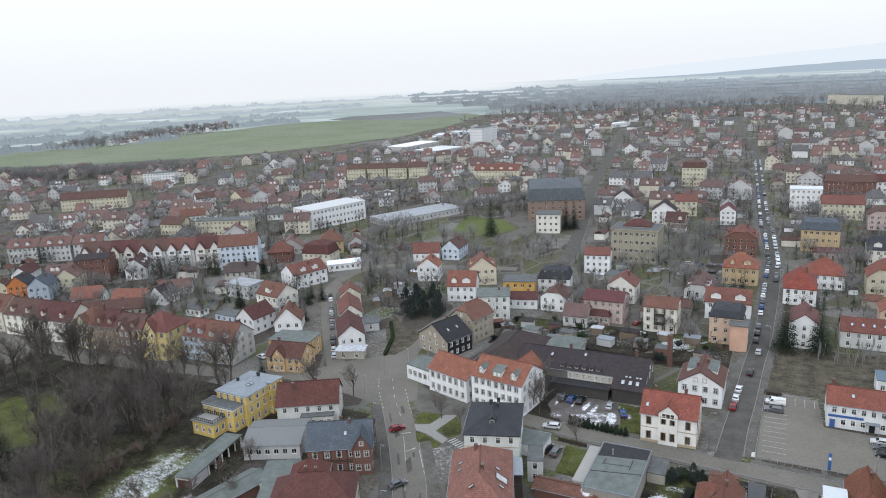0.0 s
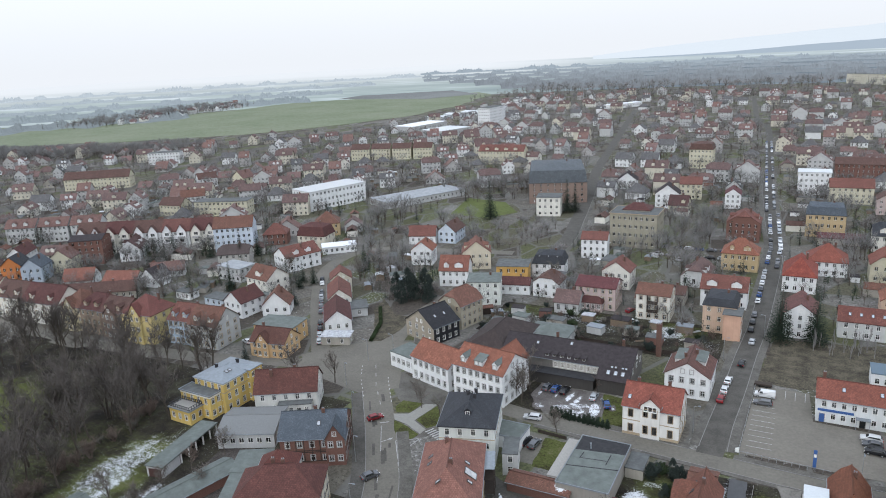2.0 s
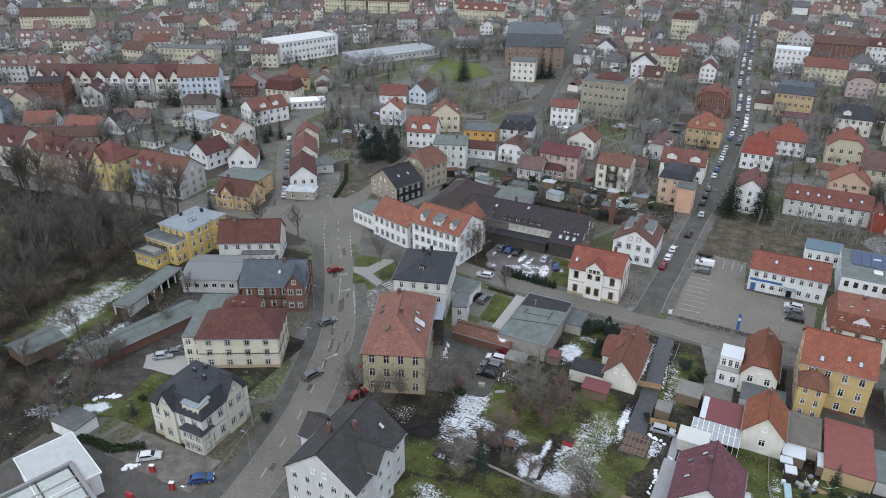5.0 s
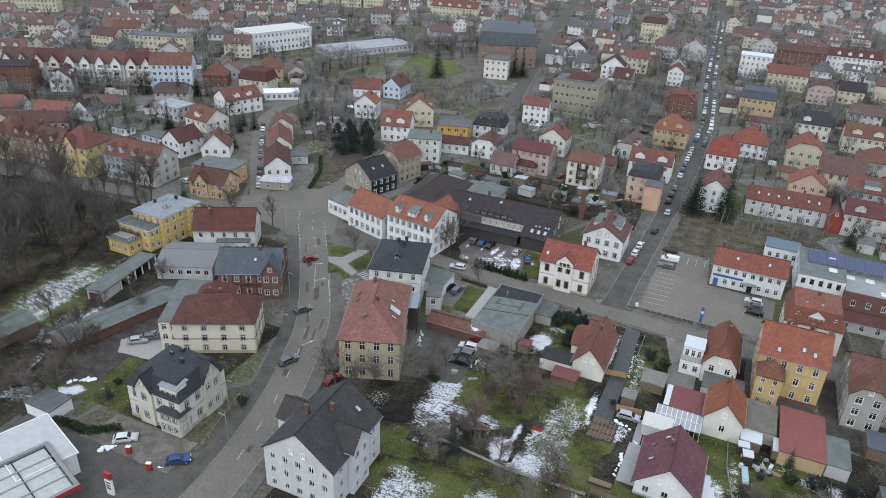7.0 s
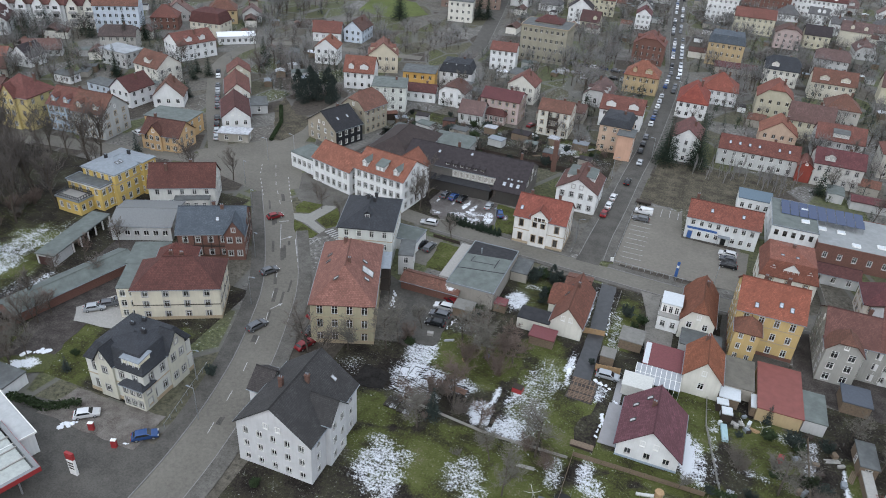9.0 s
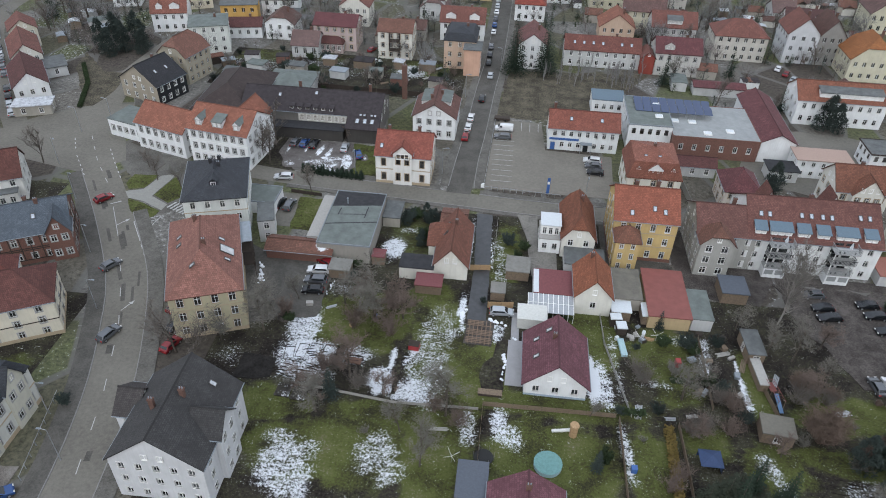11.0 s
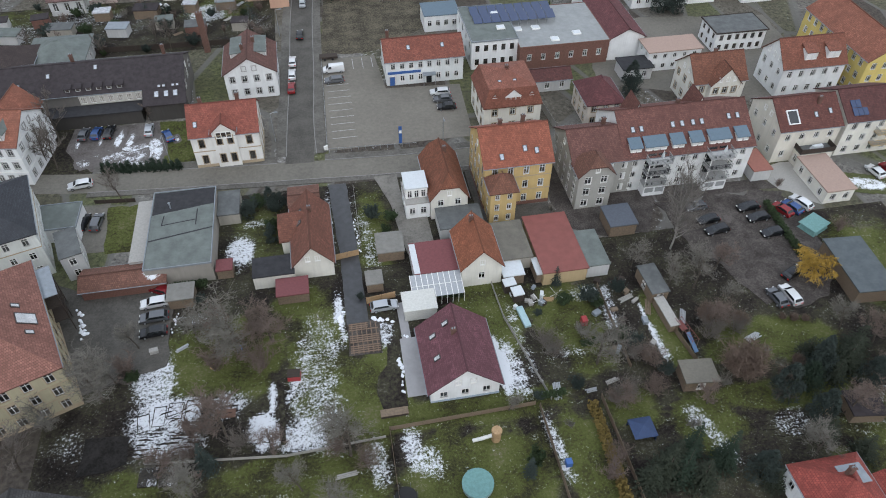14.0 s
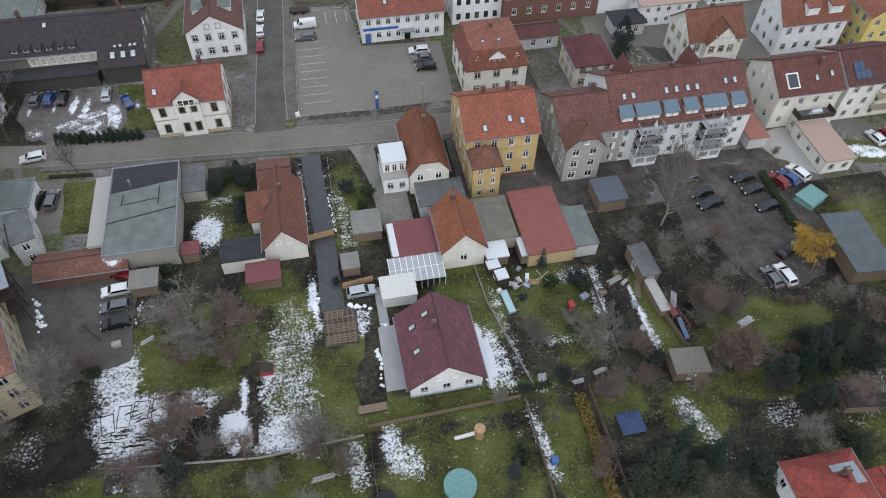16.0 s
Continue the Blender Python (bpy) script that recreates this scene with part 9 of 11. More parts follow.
mid_house("long low store with maroon roof", 20, 352.5, 19, 5, 3, 4.8, 3, wall=STONE, tile=MAROON, cols=(0, 0), chimneys=())

# ---- the town that fills the distance: a dozen and more kinds of house, each built once ----
def proto(rng, k):
    """Wall and roof meshes of a small town house with real window niches."""
    w, d = (rng.uniform(9, 18), rng.uniform(9, 12)) if k < 14 else (rng.uniform(8, 15), rng.uniform(8, 10.5))
    eave, steep = rng.choice((4.2, 6.2, 6.6, 7.2, 9.2) if k < 14 else (3.4, 4.2, 5.6, 6.2, 6.6, 8.4)), rng.uniform(0.7, 0.95)
    kind, axis = rng.choice(("gable", "gable", "half", "hip", "gable")), rng.choice("xxy")
    ridge = eave + steep * (d if axis == "x" else w) / 2
    floors = max(1, round(eave / 3.1))
    sh = eave / floors
    bm = bmesh.new()
    for side in "SENW":
        length = w if side in "SN" else d
        n = max(2, round(length / 3))
        holes = [((i + 0.5) * length / n - length / 2, f * sh + sh * 0.3, 1.05, sh * 0.5) for i in range(n) for f in range(floors)] if side != "N" else []
        m, back = facade(bm, side, w, d, 0, eave, holes)
        for u, z, a, h in holes:
            niche(bm, m, back, u, z, a, h)
    if kind != "hip":
        f = 1.0 if kind == "gable" else 0.55
        for s in (-1, 1):
            span, e = (d if axis == "x" else w), (w if axis == "x" else d) / 2 * s
            top = eave + f * (ridge - eave)
            pts = [(-span / 2, eave), (span / 2, eave), (span / 2 * (1 - f), top), (-span / 2 * (1 - f), top)][: 3 if f == 1.0 else 4]
            vs = [(e, p, z) if axis == "x" else (-p, e, z) for p, z in pts]
            quad(bm, vs if s > 0 else vs[::-1])
    rb = bmesh.new()
    sheet(rb, roof_polys(w, d, eave + 0.1, ridge + 0.1, kind, axis, 0.4), 0.18)
    spots_ = []
    if k % 3 and kind != "hip":
        span, run = (d, w) if axis == "x" else (w, d)
        spots_ = [((rng.random() - 0.5) * run * 0.6, s) for s in (-1, 1) for j in range(rng.choice((1, 2, 2)))]
    dorm = []
    for u, s in spots_:
        db = bmesh.new()
        a, b, z0 = s * (span / 2 - 0.9), s * span * 0.12, eave + 0.9 * steep
        z1 = min(ridge - 0.7, z0 + 1.5)
        p0, p1 = min(a, b), max(a, b)
        cs = [[((u + i * 0.9, p, z) if axis == "x" else (p, u + i * 0.9, z)) for i, z in ((-1, z0 - 0.5), (1, z0 - 0.5), (1, z1), (0, z1 + 0.7), (-1, z1))] for p in (p0, p1)]
        ra, rb_ = [[db.verts.new(c) for c in ring] for ring in cs]
        db.faces.new(ra)
        db.faces.new(rb_[::-1])
        for i in range(5):
            f = db.faces.new((ra[i], rb_[i], rb_[(i + 1) % 5], ra[(i + 1) % 5]))
            f.material_index = 1 if i in (2, 3) else 0
        bmesh.ops.recalc_face_normals(db, faces=db.faces)
        dm = bpy.data.meshes.new("dormer")
        db.to_mesh(dm)
        db.free()
        dorm.append(dm)
    wm = bpy.data.meshes.new("house")
    bm.to_mesh(wm)
    bm.free()
    wc = rng.choice((CREAM, IVORY, CHALK, STONE, PALEGREY, PALEGREY, LEMON, PEACH, STONE, (0.4, 0.39, 0.36), (0.34, 0.3, 0.24)))
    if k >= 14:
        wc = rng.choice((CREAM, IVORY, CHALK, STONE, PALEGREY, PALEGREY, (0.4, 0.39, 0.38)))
    # kinds from 14 on, for the distance: paler roofs with haze in the colour
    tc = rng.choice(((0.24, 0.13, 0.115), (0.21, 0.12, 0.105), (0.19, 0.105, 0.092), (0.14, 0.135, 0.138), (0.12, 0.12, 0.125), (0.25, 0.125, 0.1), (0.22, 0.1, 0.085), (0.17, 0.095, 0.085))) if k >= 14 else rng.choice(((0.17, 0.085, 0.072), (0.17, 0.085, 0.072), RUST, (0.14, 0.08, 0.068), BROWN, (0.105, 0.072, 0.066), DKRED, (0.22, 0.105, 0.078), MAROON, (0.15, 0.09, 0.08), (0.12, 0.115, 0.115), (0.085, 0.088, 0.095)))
    for mt in (plaster(wc), GLASS, FRAME_W):
        wm.materials.append(mt)
    rm = bpy.data.meshes.new("roof")
    rb.to_mesh(rm)
    rb.free()
    # every roof colour is pulled towards grey, as haze would do
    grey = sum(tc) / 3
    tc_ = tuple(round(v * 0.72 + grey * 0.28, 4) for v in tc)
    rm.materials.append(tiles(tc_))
    cb = bmesh.new()
    box(cb, -0.4, 0.4, -0.35, 0.35, eave, ridge + 0.9)
    cm = bpy.data.meshes.new("chimney")
    cb.to_mesh(cm)
    cb.free()
    cm.materials.append(CHIMNEY)
    for dm in dorm:
        dm.materials.append(plaster(wc))
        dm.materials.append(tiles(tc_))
    names = {ORANGE: "orange", RED: "red", RUST: "rust-red", BROWN: "brown", DKRED: "dark red", MAROON: "maroon"}
    walls = {CREAM: "cream", IVORY: "ivory", CHALK: "white", PALEGREY: "grey", LEMON: "yellow", OCHRE: "ochre", PEACH: "peach", STONE: "stone-grey"}
    label = "%s rendered town house with %s %s roof" % (walls.get(wc, "beige"), names.get(tc, "weathered"), {"gable": "gabled", "half": "half-hipped", "hip": "hipped"}[kind])
    return wm, rm, cm, label, max(w, d) / 2, (w * 0.15, d * 0.1), dorm


rng = random.Random(11)
KINDS = [proto(rng, k) for k in range(34)]


def near_line(x, y, line, dist):
    for (x0, y0), (x1, y1) in zip(line, line[1:]):
        dx, dy = x1 - x0, y1 - y0
        t = max(0, min(1, ((x - x0) * dx + (y - y0) * dy) / (dx * dx + dy * dy)))
        if math.hypot(x0 + t * dx - x, y0 + t * dy - y) < dist:
            return True
    return False


LINES = ((MAIN, 11), (NORTH, 10), (HILL, 10), (WEST, 12), (CROSS, 12), ([(-420, 180), (-490, 288), (-476, 334), (-472, 416), (-496, 477), (-520, 600), (-480, 900)], 18))
FREE = ((-165, 390, 42), (-225, 395, 40), (-136, 414, 34), (-160, 340, 28), (20, 222, 26), (-8, 222, 14), (-115, 330, 20), (-100, 235, 14), (-75, 222, 12), (-160, 180, 22), (-40, 221, 24), (88, 240, 12), (96, 190, 30), (-129, 227, 17), (-118, 212, 10), (-42, 330, 20), (-44, 352, 20), (-46, 372, 14), (-127, 325, 26), (-132, 345, 20), (-205, 345, 22), (-195, 365, 20), (-275, 215, 16), (-225, 208, 10)) + ((-31.6, 299.5, 13), (-43.5, 280, 13), (-62, 283, 9), (-84, 352, 14), (-169, 250, 10), (-155, 262, 9), (-194, 324, 12), (-151, 291, 8), (-245, 232, 14), (-184, 179, 10), (-252, 283, 8), (-238, 322, 16), (-295, 379, 10), (-296, 349, 12), (19.4, 331, 12), (-186, 478, 14), (-165, 478, 12), (-201, 467, 13), (-203, 435, 14), (-215, 457, 12), (-229, 481, 12), (-146, 475, 10))


def clear(x, y, r):
    if y < 214 and -132 < x < 62:
        return False
    if any(near_line(x, y, ln, ds) for ln, ds in LINES):
        return False
    if any(math.hypot(x - a, y - b) < c for a, b, c in FREE):
        return False
    return all(abs(x - a) > r + c or abs(y - b) > r + c or math.hypot(x - a, y - b) > (r + c) * 0.86 for a, b, c in PLACED)


def fill_house(x, y, rot):
    away = math.hypot(x, y)
    if rng.random() < (0.42 if away < 480 else 0.22):
        return
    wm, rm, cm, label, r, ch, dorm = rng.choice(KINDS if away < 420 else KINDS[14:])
    if not clear(x, y, r * 1.12):
        return
    PLACED.append((x, y, r * 1.1))
    SPOTS.append((x, y, rot, wm, rm, cm, label, ch, dorm))


SPOTS = []


def in_meadow(x, y):
    x, y = x / 0.9, y / 0.9
    return x < float(np.interp(y, (400, 604, 653, 743, 797, 927, 1127, 1500), (-1000, -900, -700, -610, -570, -520, -530, -520))) or math.hypot(x, y) > 1550


# quarter east of the avenue: streets run with the long street
for row in range(46):
    y = 205 + row * 24 + (row % 2) * 4
    for col in range(-44, 34):
        x = col * 18.5 + (row * 7) % 11 + rng.uniform(-2.5, 2.5)
        yy = y + rng.uniform(-2.5, 2.5) - 0.02 * x
        az = math.degrees(math.atan2(x, yy))
        if az < -21 - (2 if yy > 500 else 0) or az > (44 if yy < 300 else 15) or yy < 205 or (yy > 560 and rng.random() < 0.25) or (yy > 900 and rng.random() < 0.4) or in_meadow(x, yy):
            continue
        if rng.random() < 0.16:
            continue
        fill_house(x, yy, rng.choice((0, 0, 90, 180)) + rng.uniform(-4, 4) - 1.5)
# quarter west of it, turned towards the hill street
for row in range(-4, 34):
    for col in range(-40, 30):
        u, v = col * 18 + rng.uniform(-2.5, 2.5), 175 + row * 25 + rng.uniform(-2.5, 2.5)
        a = radians(33)
        x, y = -200 + u * math.cos(a) - (v - 175) * math.sin(a), 200 + u * math.sin(a) + (v - 175) * math.cos(a)
        az = math.degrees(math.atan2(x, y))
        if az > -21 or az < -66 or y < 165 or in_meadow(x, y) or (math.hypot(x, y) > 620 and rng.random() < 0.35):
            continue
        if rng.random() < 0.16:
            continue
        fill_house(x, y, 33 + rng.choice((0, 0, 90)) + rng.uniform(-5, 5))
# village beyond the meadow
for i in range(70):
    t = rng.random()
    fill_house(-1030 - 70 * t + rng.uniform(-25, 25), 800 + 400 * t + rng.uniform(-30, 30), rng.uniform(0, 180))

# the nearest of them stand as houses of their own, the rest as one mass
def joined(name, label, items, category):
    """One mesh from many meshes (mesh, x, y, turn, scale), with their materials."""
    vs, fs, ms, uvs, off, mats = [], [], [], [], 0, {}
    cache = {}
    for me, x, y, a, s in items:
        if me not in cache:
            co = np.empty(len(me.vertices) * 3)
            me.vertices.foreach_get("co", co)
            lay_ = me.uv_layers.active
            uv = np.zeros(len(me.loops) * 2)
            if lay_:
                lay_.data.foreach_get("uv", uv)
            cache[me] = (co.reshape(-1, 3), [tuple(p.vertices) for p in me.polygons], [p.material_index for p in me.polygons], uv)
        co, polys, mi, uv = cache[me]
        rot_ = np.array([[math.cos(a), -math.sin(a), 0], [math.sin(a), math.cos(a), 0], [0, 0, 1]])
        vs.append((co * s) @ rot_.T + np.array([x, y, 0]))
        fs.extend([tuple(i + off for i in p) for p in polys])
        idx = [mats.setdefault(mt, len(mats)) for mt in me.materials]
        ms.extend([idx[k] for k in mi])
        uvs.append(uv)
        off += len(co)
    me = bpy.data.meshes.new(name)
    me.from_pydata(np.concatenate(vs).tolist(), [], fs)
    for mt in mats:
        me.materials.append(mt)
    me.polygons.foreach_set("material_index", ms)
    me.uv_layers.new().data.foreach_set("uv", np.concatenate(uvs))
    return tagged(new(name, me), label, category, kind="stuff")


SPOTS.sort(key=lambda s: math.hypot(s[0], s[1] - 20))
for x, y, rot, wm, rm, cm, label, ch, dorm in SPOTS[:118]:
    h = new("house", wm)
    h.matrix_world = pose(x, y, 0, 0, 0, rot)
    tagged(h, label, "house", "houses of the town")
    shared("roof", rm, h, Matrix())
    shared("chimney", cm, h, Matrix.Translation((*ch, 0)))
    for dm in dorm:
        shared("dormer", dm, h, Matrix())
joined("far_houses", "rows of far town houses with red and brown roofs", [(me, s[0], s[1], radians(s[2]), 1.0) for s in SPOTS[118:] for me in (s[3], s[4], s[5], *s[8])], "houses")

# ---- trees ----
BARES = [bare_tree(s, h, sp, 4, (9, 6, 5, 4), tw, thin=0.028) for s, h, sp, tw in ((1, 11, 0.9, TWIG), (2, 9, 1.1, TWIG), (3, 13, 0.75, TWIG), (4, 8, 1.2, TWIG_RED), (5, 10, 1.0, TWIG_GREY))]
TALL = [bare_tree(s, h, sp, 4, (11, 6, 5, 4), plain("dark_park_twigs", (0.108, 0.096, 0.087), 0.95, 0.1, var=0.35, scale=0.6, bumps=0), first=0.3, thin=0.04) for s, h, sp in ((21, 19, 0.75), (22, 17, 0.85), (23, 21, 0.65))]
FRUIT = [bare_tree(s, h, 1.3, 4, (9, 8, 7, 5), TWIG_RED if s == 32 else TWIG_GREY, lean=0.1, first=0.3, thin=0.016) for s, h in ((31, 8.5), (32, 7.5), (33, 9.5))]
BIRCHES = [bare_tree(41, 16, 0.7, 4, (13, 8, 6, 4), TWIG_PALE, BIRCH, first=0.2, thin=0.016)]
SAPLING = bare_tree(45, 6.5, 0.35, 3, (7, 4, 3), TWIG_FAR, TWIG_FAR, lean=0.7, thin=0.016)
WILLOW = bare_tree(51, 8, 1.2, 4, (14, 9, 8, 7), TWIG_GOLD, lean=-0.5, first=0.4, thin=0.034)
SPRUCES = [conifer(61, 16, 3.6, 28), conifer(62, 12, 2.6, 16), conifer(63, 9, 2.2, 13, NEEDLE_B)]
BUSHES = [bush_mesh(71, 3.0, 0.9, 20), bush_mesh(72, 2.4, 1.2, 18, TWIG_GREY), bush_mesh(73, 3.6, 0.8, 22, TWIG_RED)]
PINE = conifer(67, 7.4, 3.3, 15, plain("dull_green_needles", (0.03, 0.036, 0.024), 0.9, 0.2, var=0.5, scale=1.2, bumps=0))
ROUNDBUSH = bush_mesh(74, 5.6, 0.85, 120, plain("red_brown_twigs", (0.135, 0.1, 0.08), 0.95, 0.1, var=0.3, scale=1.5, bumps=0), thick=1.2)
BROWNBUSH = [bush_mesh(76, 3.4, 1.0, 44, TWIG_RED, thick=0.5), bush_mesh(77, 3.0, 1.1, 40, TWIG, thick=0.5)]


def lobed_evergreen(seed, height, width, lobes, leaves, mat):
    """A yew-like evergreen: many drooping lobes of small sprays, with gaps between them."""
    g = random.Random(seed)
    bm = bmesh.new()
    tube(bm, (0, 0, 0), (0, 0, height * 0.6), 0.16, 0.06, 5)
    for k in range(lobes):
        t = (k + g.random()) / lobes
        a, reach = g.uniform(0, 6.283), width / 2 * (1 - t ** 1.6) * g.uniform(0.45, 1.0)
        c = Vector((math.cos(a) * reach, math.sin(a) * reach, height * (0.12 + 0.84 * t)))
        size = width * 0.17 * g.uniform(0.7, 1.3) * (1.15 - 0.6 * t)
        for i in range(leaves):
            d = Vector((g.gauss(0, 1), g.gauss(0, 1), g.gauss(0, 0.75))).normalized()
            p = c + d * size * g.uniform(0.45, 1.05)
            p.z = max(0.05, p.z - 0.25 * size * math.hypot(d.x, d.y))
            u = (d + Vector((g.uniform(-0.8, 0.8), g.uniform(-0.8, 0.8), g.uniform(-0.7, 0.3)))).normalized() * g.uniform(0.16, 0.34)
            w = u.cross(Vector((g.uniform(-1, 1), g.uniform(-1, 1), g.uniform(-1, 1)))).normalized() * 0.09
            bm.faces.new([bm.verts.new(q) for q in (p - w, p + w, p + u)])
    me = bpy.data.meshes.new("bush")
    bm.to_mesh(me)
    bm.free()
    me.materials.append(mat)
    return me


DARKLUMP = [lobed_evergreen(84, 4.5, 3.6, 9, 26, NEEDLE), lobed_evergreen(85, 3.0, 3.8, 9, 24, HEDGE), lobed_evergreen(86, 6.5, 3.4, 11, 26, NEEDLE_B)]
BIGEVER = [lobed_evergreen(78, 6.5, 6.0, 40, 110, NEEDLE), lobed_evergreen(79, 7.5, 5.0, 40, 110, NEEDLE_B)]
EVERGREEN = [bush_mesh(81, 2.2, 0.8, 26, leafy=True, mat=HEDGE), bush_mesh(82, 3.0, 0.7, 30, leafy=True, mat=NEEDLE_B)]


def bush(me, x, y, s=1.0, label="bare shrub in a winter garden", sz=None):
    b = new("bush", me)
    b.matrix_world = pose(x, y, 0, 0, 0, rng.uniform(0, 360)) @ Matrix.Diagonal((s, s, sz or s, 1))
    return tagged(b, label, "bush", "garden shrubs")


def tree_at(kind, x, y, s, label, group="bare trees", name="tree"):
    return plant_tree(kind, x, y, s, rng.uniform(0, 360), label, name, group)


# park beside the main road
n = 0
while n < 100:
    x, y = rng.uniform(-235, -126), rng.uniform(56, 152)
    if (-212 < x < -177 and 92 < y < 122) or (x > -150 and y > 112) or (x > -134 and y > 84) or x > -92 - (160 - y) * 0.12 or any(math.hypot(x - a, y - b) < c + 1 for a, b, c in PLACED):
        if rng.random() < 0.999:
            n += 0.02
            continue
    tree_at(rng.choice(TALL + BARES[:3]), x, y, rng.uniform(0.65, 1.0), "tall bare park tree on brown ground", "park trees")
    n += 1
for x, y, s in ((-176, 92, 1.0), (-170, 86, 0.9), (-182, 84, 1.1)):
    tree_at(SPRUCES[0], x, y, s, "dark green conifer in the park", "conifers", "conifer")
for x, y, s in ((-150, 147, 0.9), (-183, 142, 0.85), (-207, 138, 0.9), (-232, 140, 0.9), (-120, 152, 0.7)):
    tree_at(rng.choice(TALL), x, y, s, "tall bare street tree beside the west road", "street trees")
# garden trees round the flats and lawns
for x, y, k, s in ((-20.5, 112.5, 0, 1.75), (-40, 107, 2, 1.35), (-46.7, 103.5, 0, 1.0), (-22.2, 98, 1, 1.35), (-5.2, 92, 2, 1.2), (-38.6, 110, 0, 0.9), (-27, 116, 2, 0.9), (33.4, 100.6, 2, 1.15), (53.2, 104, 1, 0.9), (50, 113, 2, 0.8), (54.5, 112.5, 2, 1.0), (35, 93, 1, 0.7), (47, 91, 1, 0.7), (59, 108, 2, 0.6), (74, 100, 0, 0.8), (80, 92, 1, 1.1),) + ((88, 96, 2, 1.1), (66, 86, 1, 1.1), (74, 80, 0, 1.1), (84, 86, 2, 1.1), (92, 104, 1, 1.0), (57, 80, 2, 0.9), (-12, 88, 0, 0.8), (-30, 94, 1, 0.9), (-8, 82, 2, 1.0), (-36, 116, 0, 0.7), (60, 116, 1, 0.9), (46, 119, 2, 0.7), (-16, 94.5, 1, 0.9), (-26, 90, 2, 1.0), (18, 95, 0, 0.5), (78, 97, 1, 1.0)):
    tree_at(FRUIT[k], x, y, s, "spreading bare fruit tree in a garden" if k else "wide old bare fruit tree in a garden", "fruit trees")
for x, y, s in ((72.5, 90, 2.2), (63, 91.5, 2.0), (41.6, 114, 1.0), (32, 113, 1.15), (68, 95.5, 1.8), (82, 95, 1.8), (76, 80, 2.2), (88, 84, 2.0), (91, 99, 1.6), (49, 79, 2.2), (40.2, 103, 1.0), (38, 104.5, 1.3), (37, 112, 1.1), (43, 97, 0.9), (19.6, 86.6, 1.2), (-36, 110, 0.9)):
    bush(BIGEVER[rng.randrange(2)] if s > 1.3 else EVERGREEN[rng.randrange(2)], x, y, s * 0.42 if s > 1.3 else s, "large dark evergreen shrub in a garden")
for x, y, s in ((36.4, 81.4, 1.0), (33.6, 80.4, 0.8), (40.6, 79.6, 0.85), (38.6, 83.4, 0.7), (70.6, 93.6, 0.95), (73.6, 96, 0.85), (67.4, 91.6, 0.7), (50, 77.6, 0.6), (61, 83, 0.7), (64.6, 79.6, 0.7), (66, 96.6, 0.6)):
    tree_at(PINE, x, y, s, "broad dark green conifer in a garden", "conifers", "conifer")
bush(ROUNDBUSH, 53.8, 94.8, 1.3, "large dense round shrub with red-brown twigs")
bush(ROUNDBUSH, 53.6, 105.6, 0.72, "dense round shrub with red-brown twigs")
for x, y, s in ((67.6, 103.2, 0.3), (69.4, 102.8, 0.26), (66, 103.8, 0.24), (58.6, 104, 0.5), (60.5, 93, 0.5), (63.6, 95, 0.42)):
    bush(ROUNDBUSH, x, y, s, "low dense shrub with red-brown twigs")
for x, y, s, k in ((52.6, 102.5, 1.9, 2), (55.5, 105, 1.6, 0), (57.5, 103, 1.5, 2), (26.6, 106, 1.5, 2), (27.4, 103.5, 1.4, 2), (39, 101, 1.5, 2), (41.4, 99.5, 1.5, 0), (36, 95, 1.6, 2), (34, 93.4, 1.4, 2), (40, 94.5, 1.3, 0), (58, 90.5, 1.3, 2), (30.8, 85, 1.2, 1), (-24.5, 99.5, 1.8, 2), (-20, 96.4, 1.6, 2), (-27, 95.6, 1.4, 0), (-3, 90.5, 1.4, 1), (-7, 93, 1.3, 1)):
    bush(BROWNBUSH[k // 2], x, y, s * 0.85, "large round bare shrub with brown twigs")
for x, y, s in ((57.3, 126, 0.95), (54.5, 122, 0.8)):
    tree_at(BIRCHES[0], x, y, s, "tall bare birch beside the parking yard", "birches")
for x, y, k, s in ((-15.5, 113.6, 1, 1.35), (-18.5, 110.4, 1, 1.1), (-24, 114.5, 1, 1.1)):
    tree_at(FRUIT[k], x, y, s, "spreading bare fruit tree with reddish-brown twigs", "fruit trees")
for x, y, s in ((-53.2, 99.4, 1.0), (-49.4, 97.6, 0.9)):
    tree_at(BARES[0], x, y, s, "dark bare tree in front of the ochre flats", "street trees")
tree_at(WILLOW, 75.6, 111.4, 1.0, "bare willow with golden twigs beside a barn", "willows")
for x, y, s in ((-43.5, 153.2, 0.75), (-80.5, 152.5, 0.7), (-74, 150.5, 0.6), (-58, 173, 1.0), (-59.6, 167, 0.95), (-57, 164.4, 0.8), (-41.2, 178.6, 0.55), (-85, 158, 0.6), (-111, 156, 0.8)):
    tree_at(rng.choice(BARES), x, y, s, "bare tree beside the pavement", "street trees")
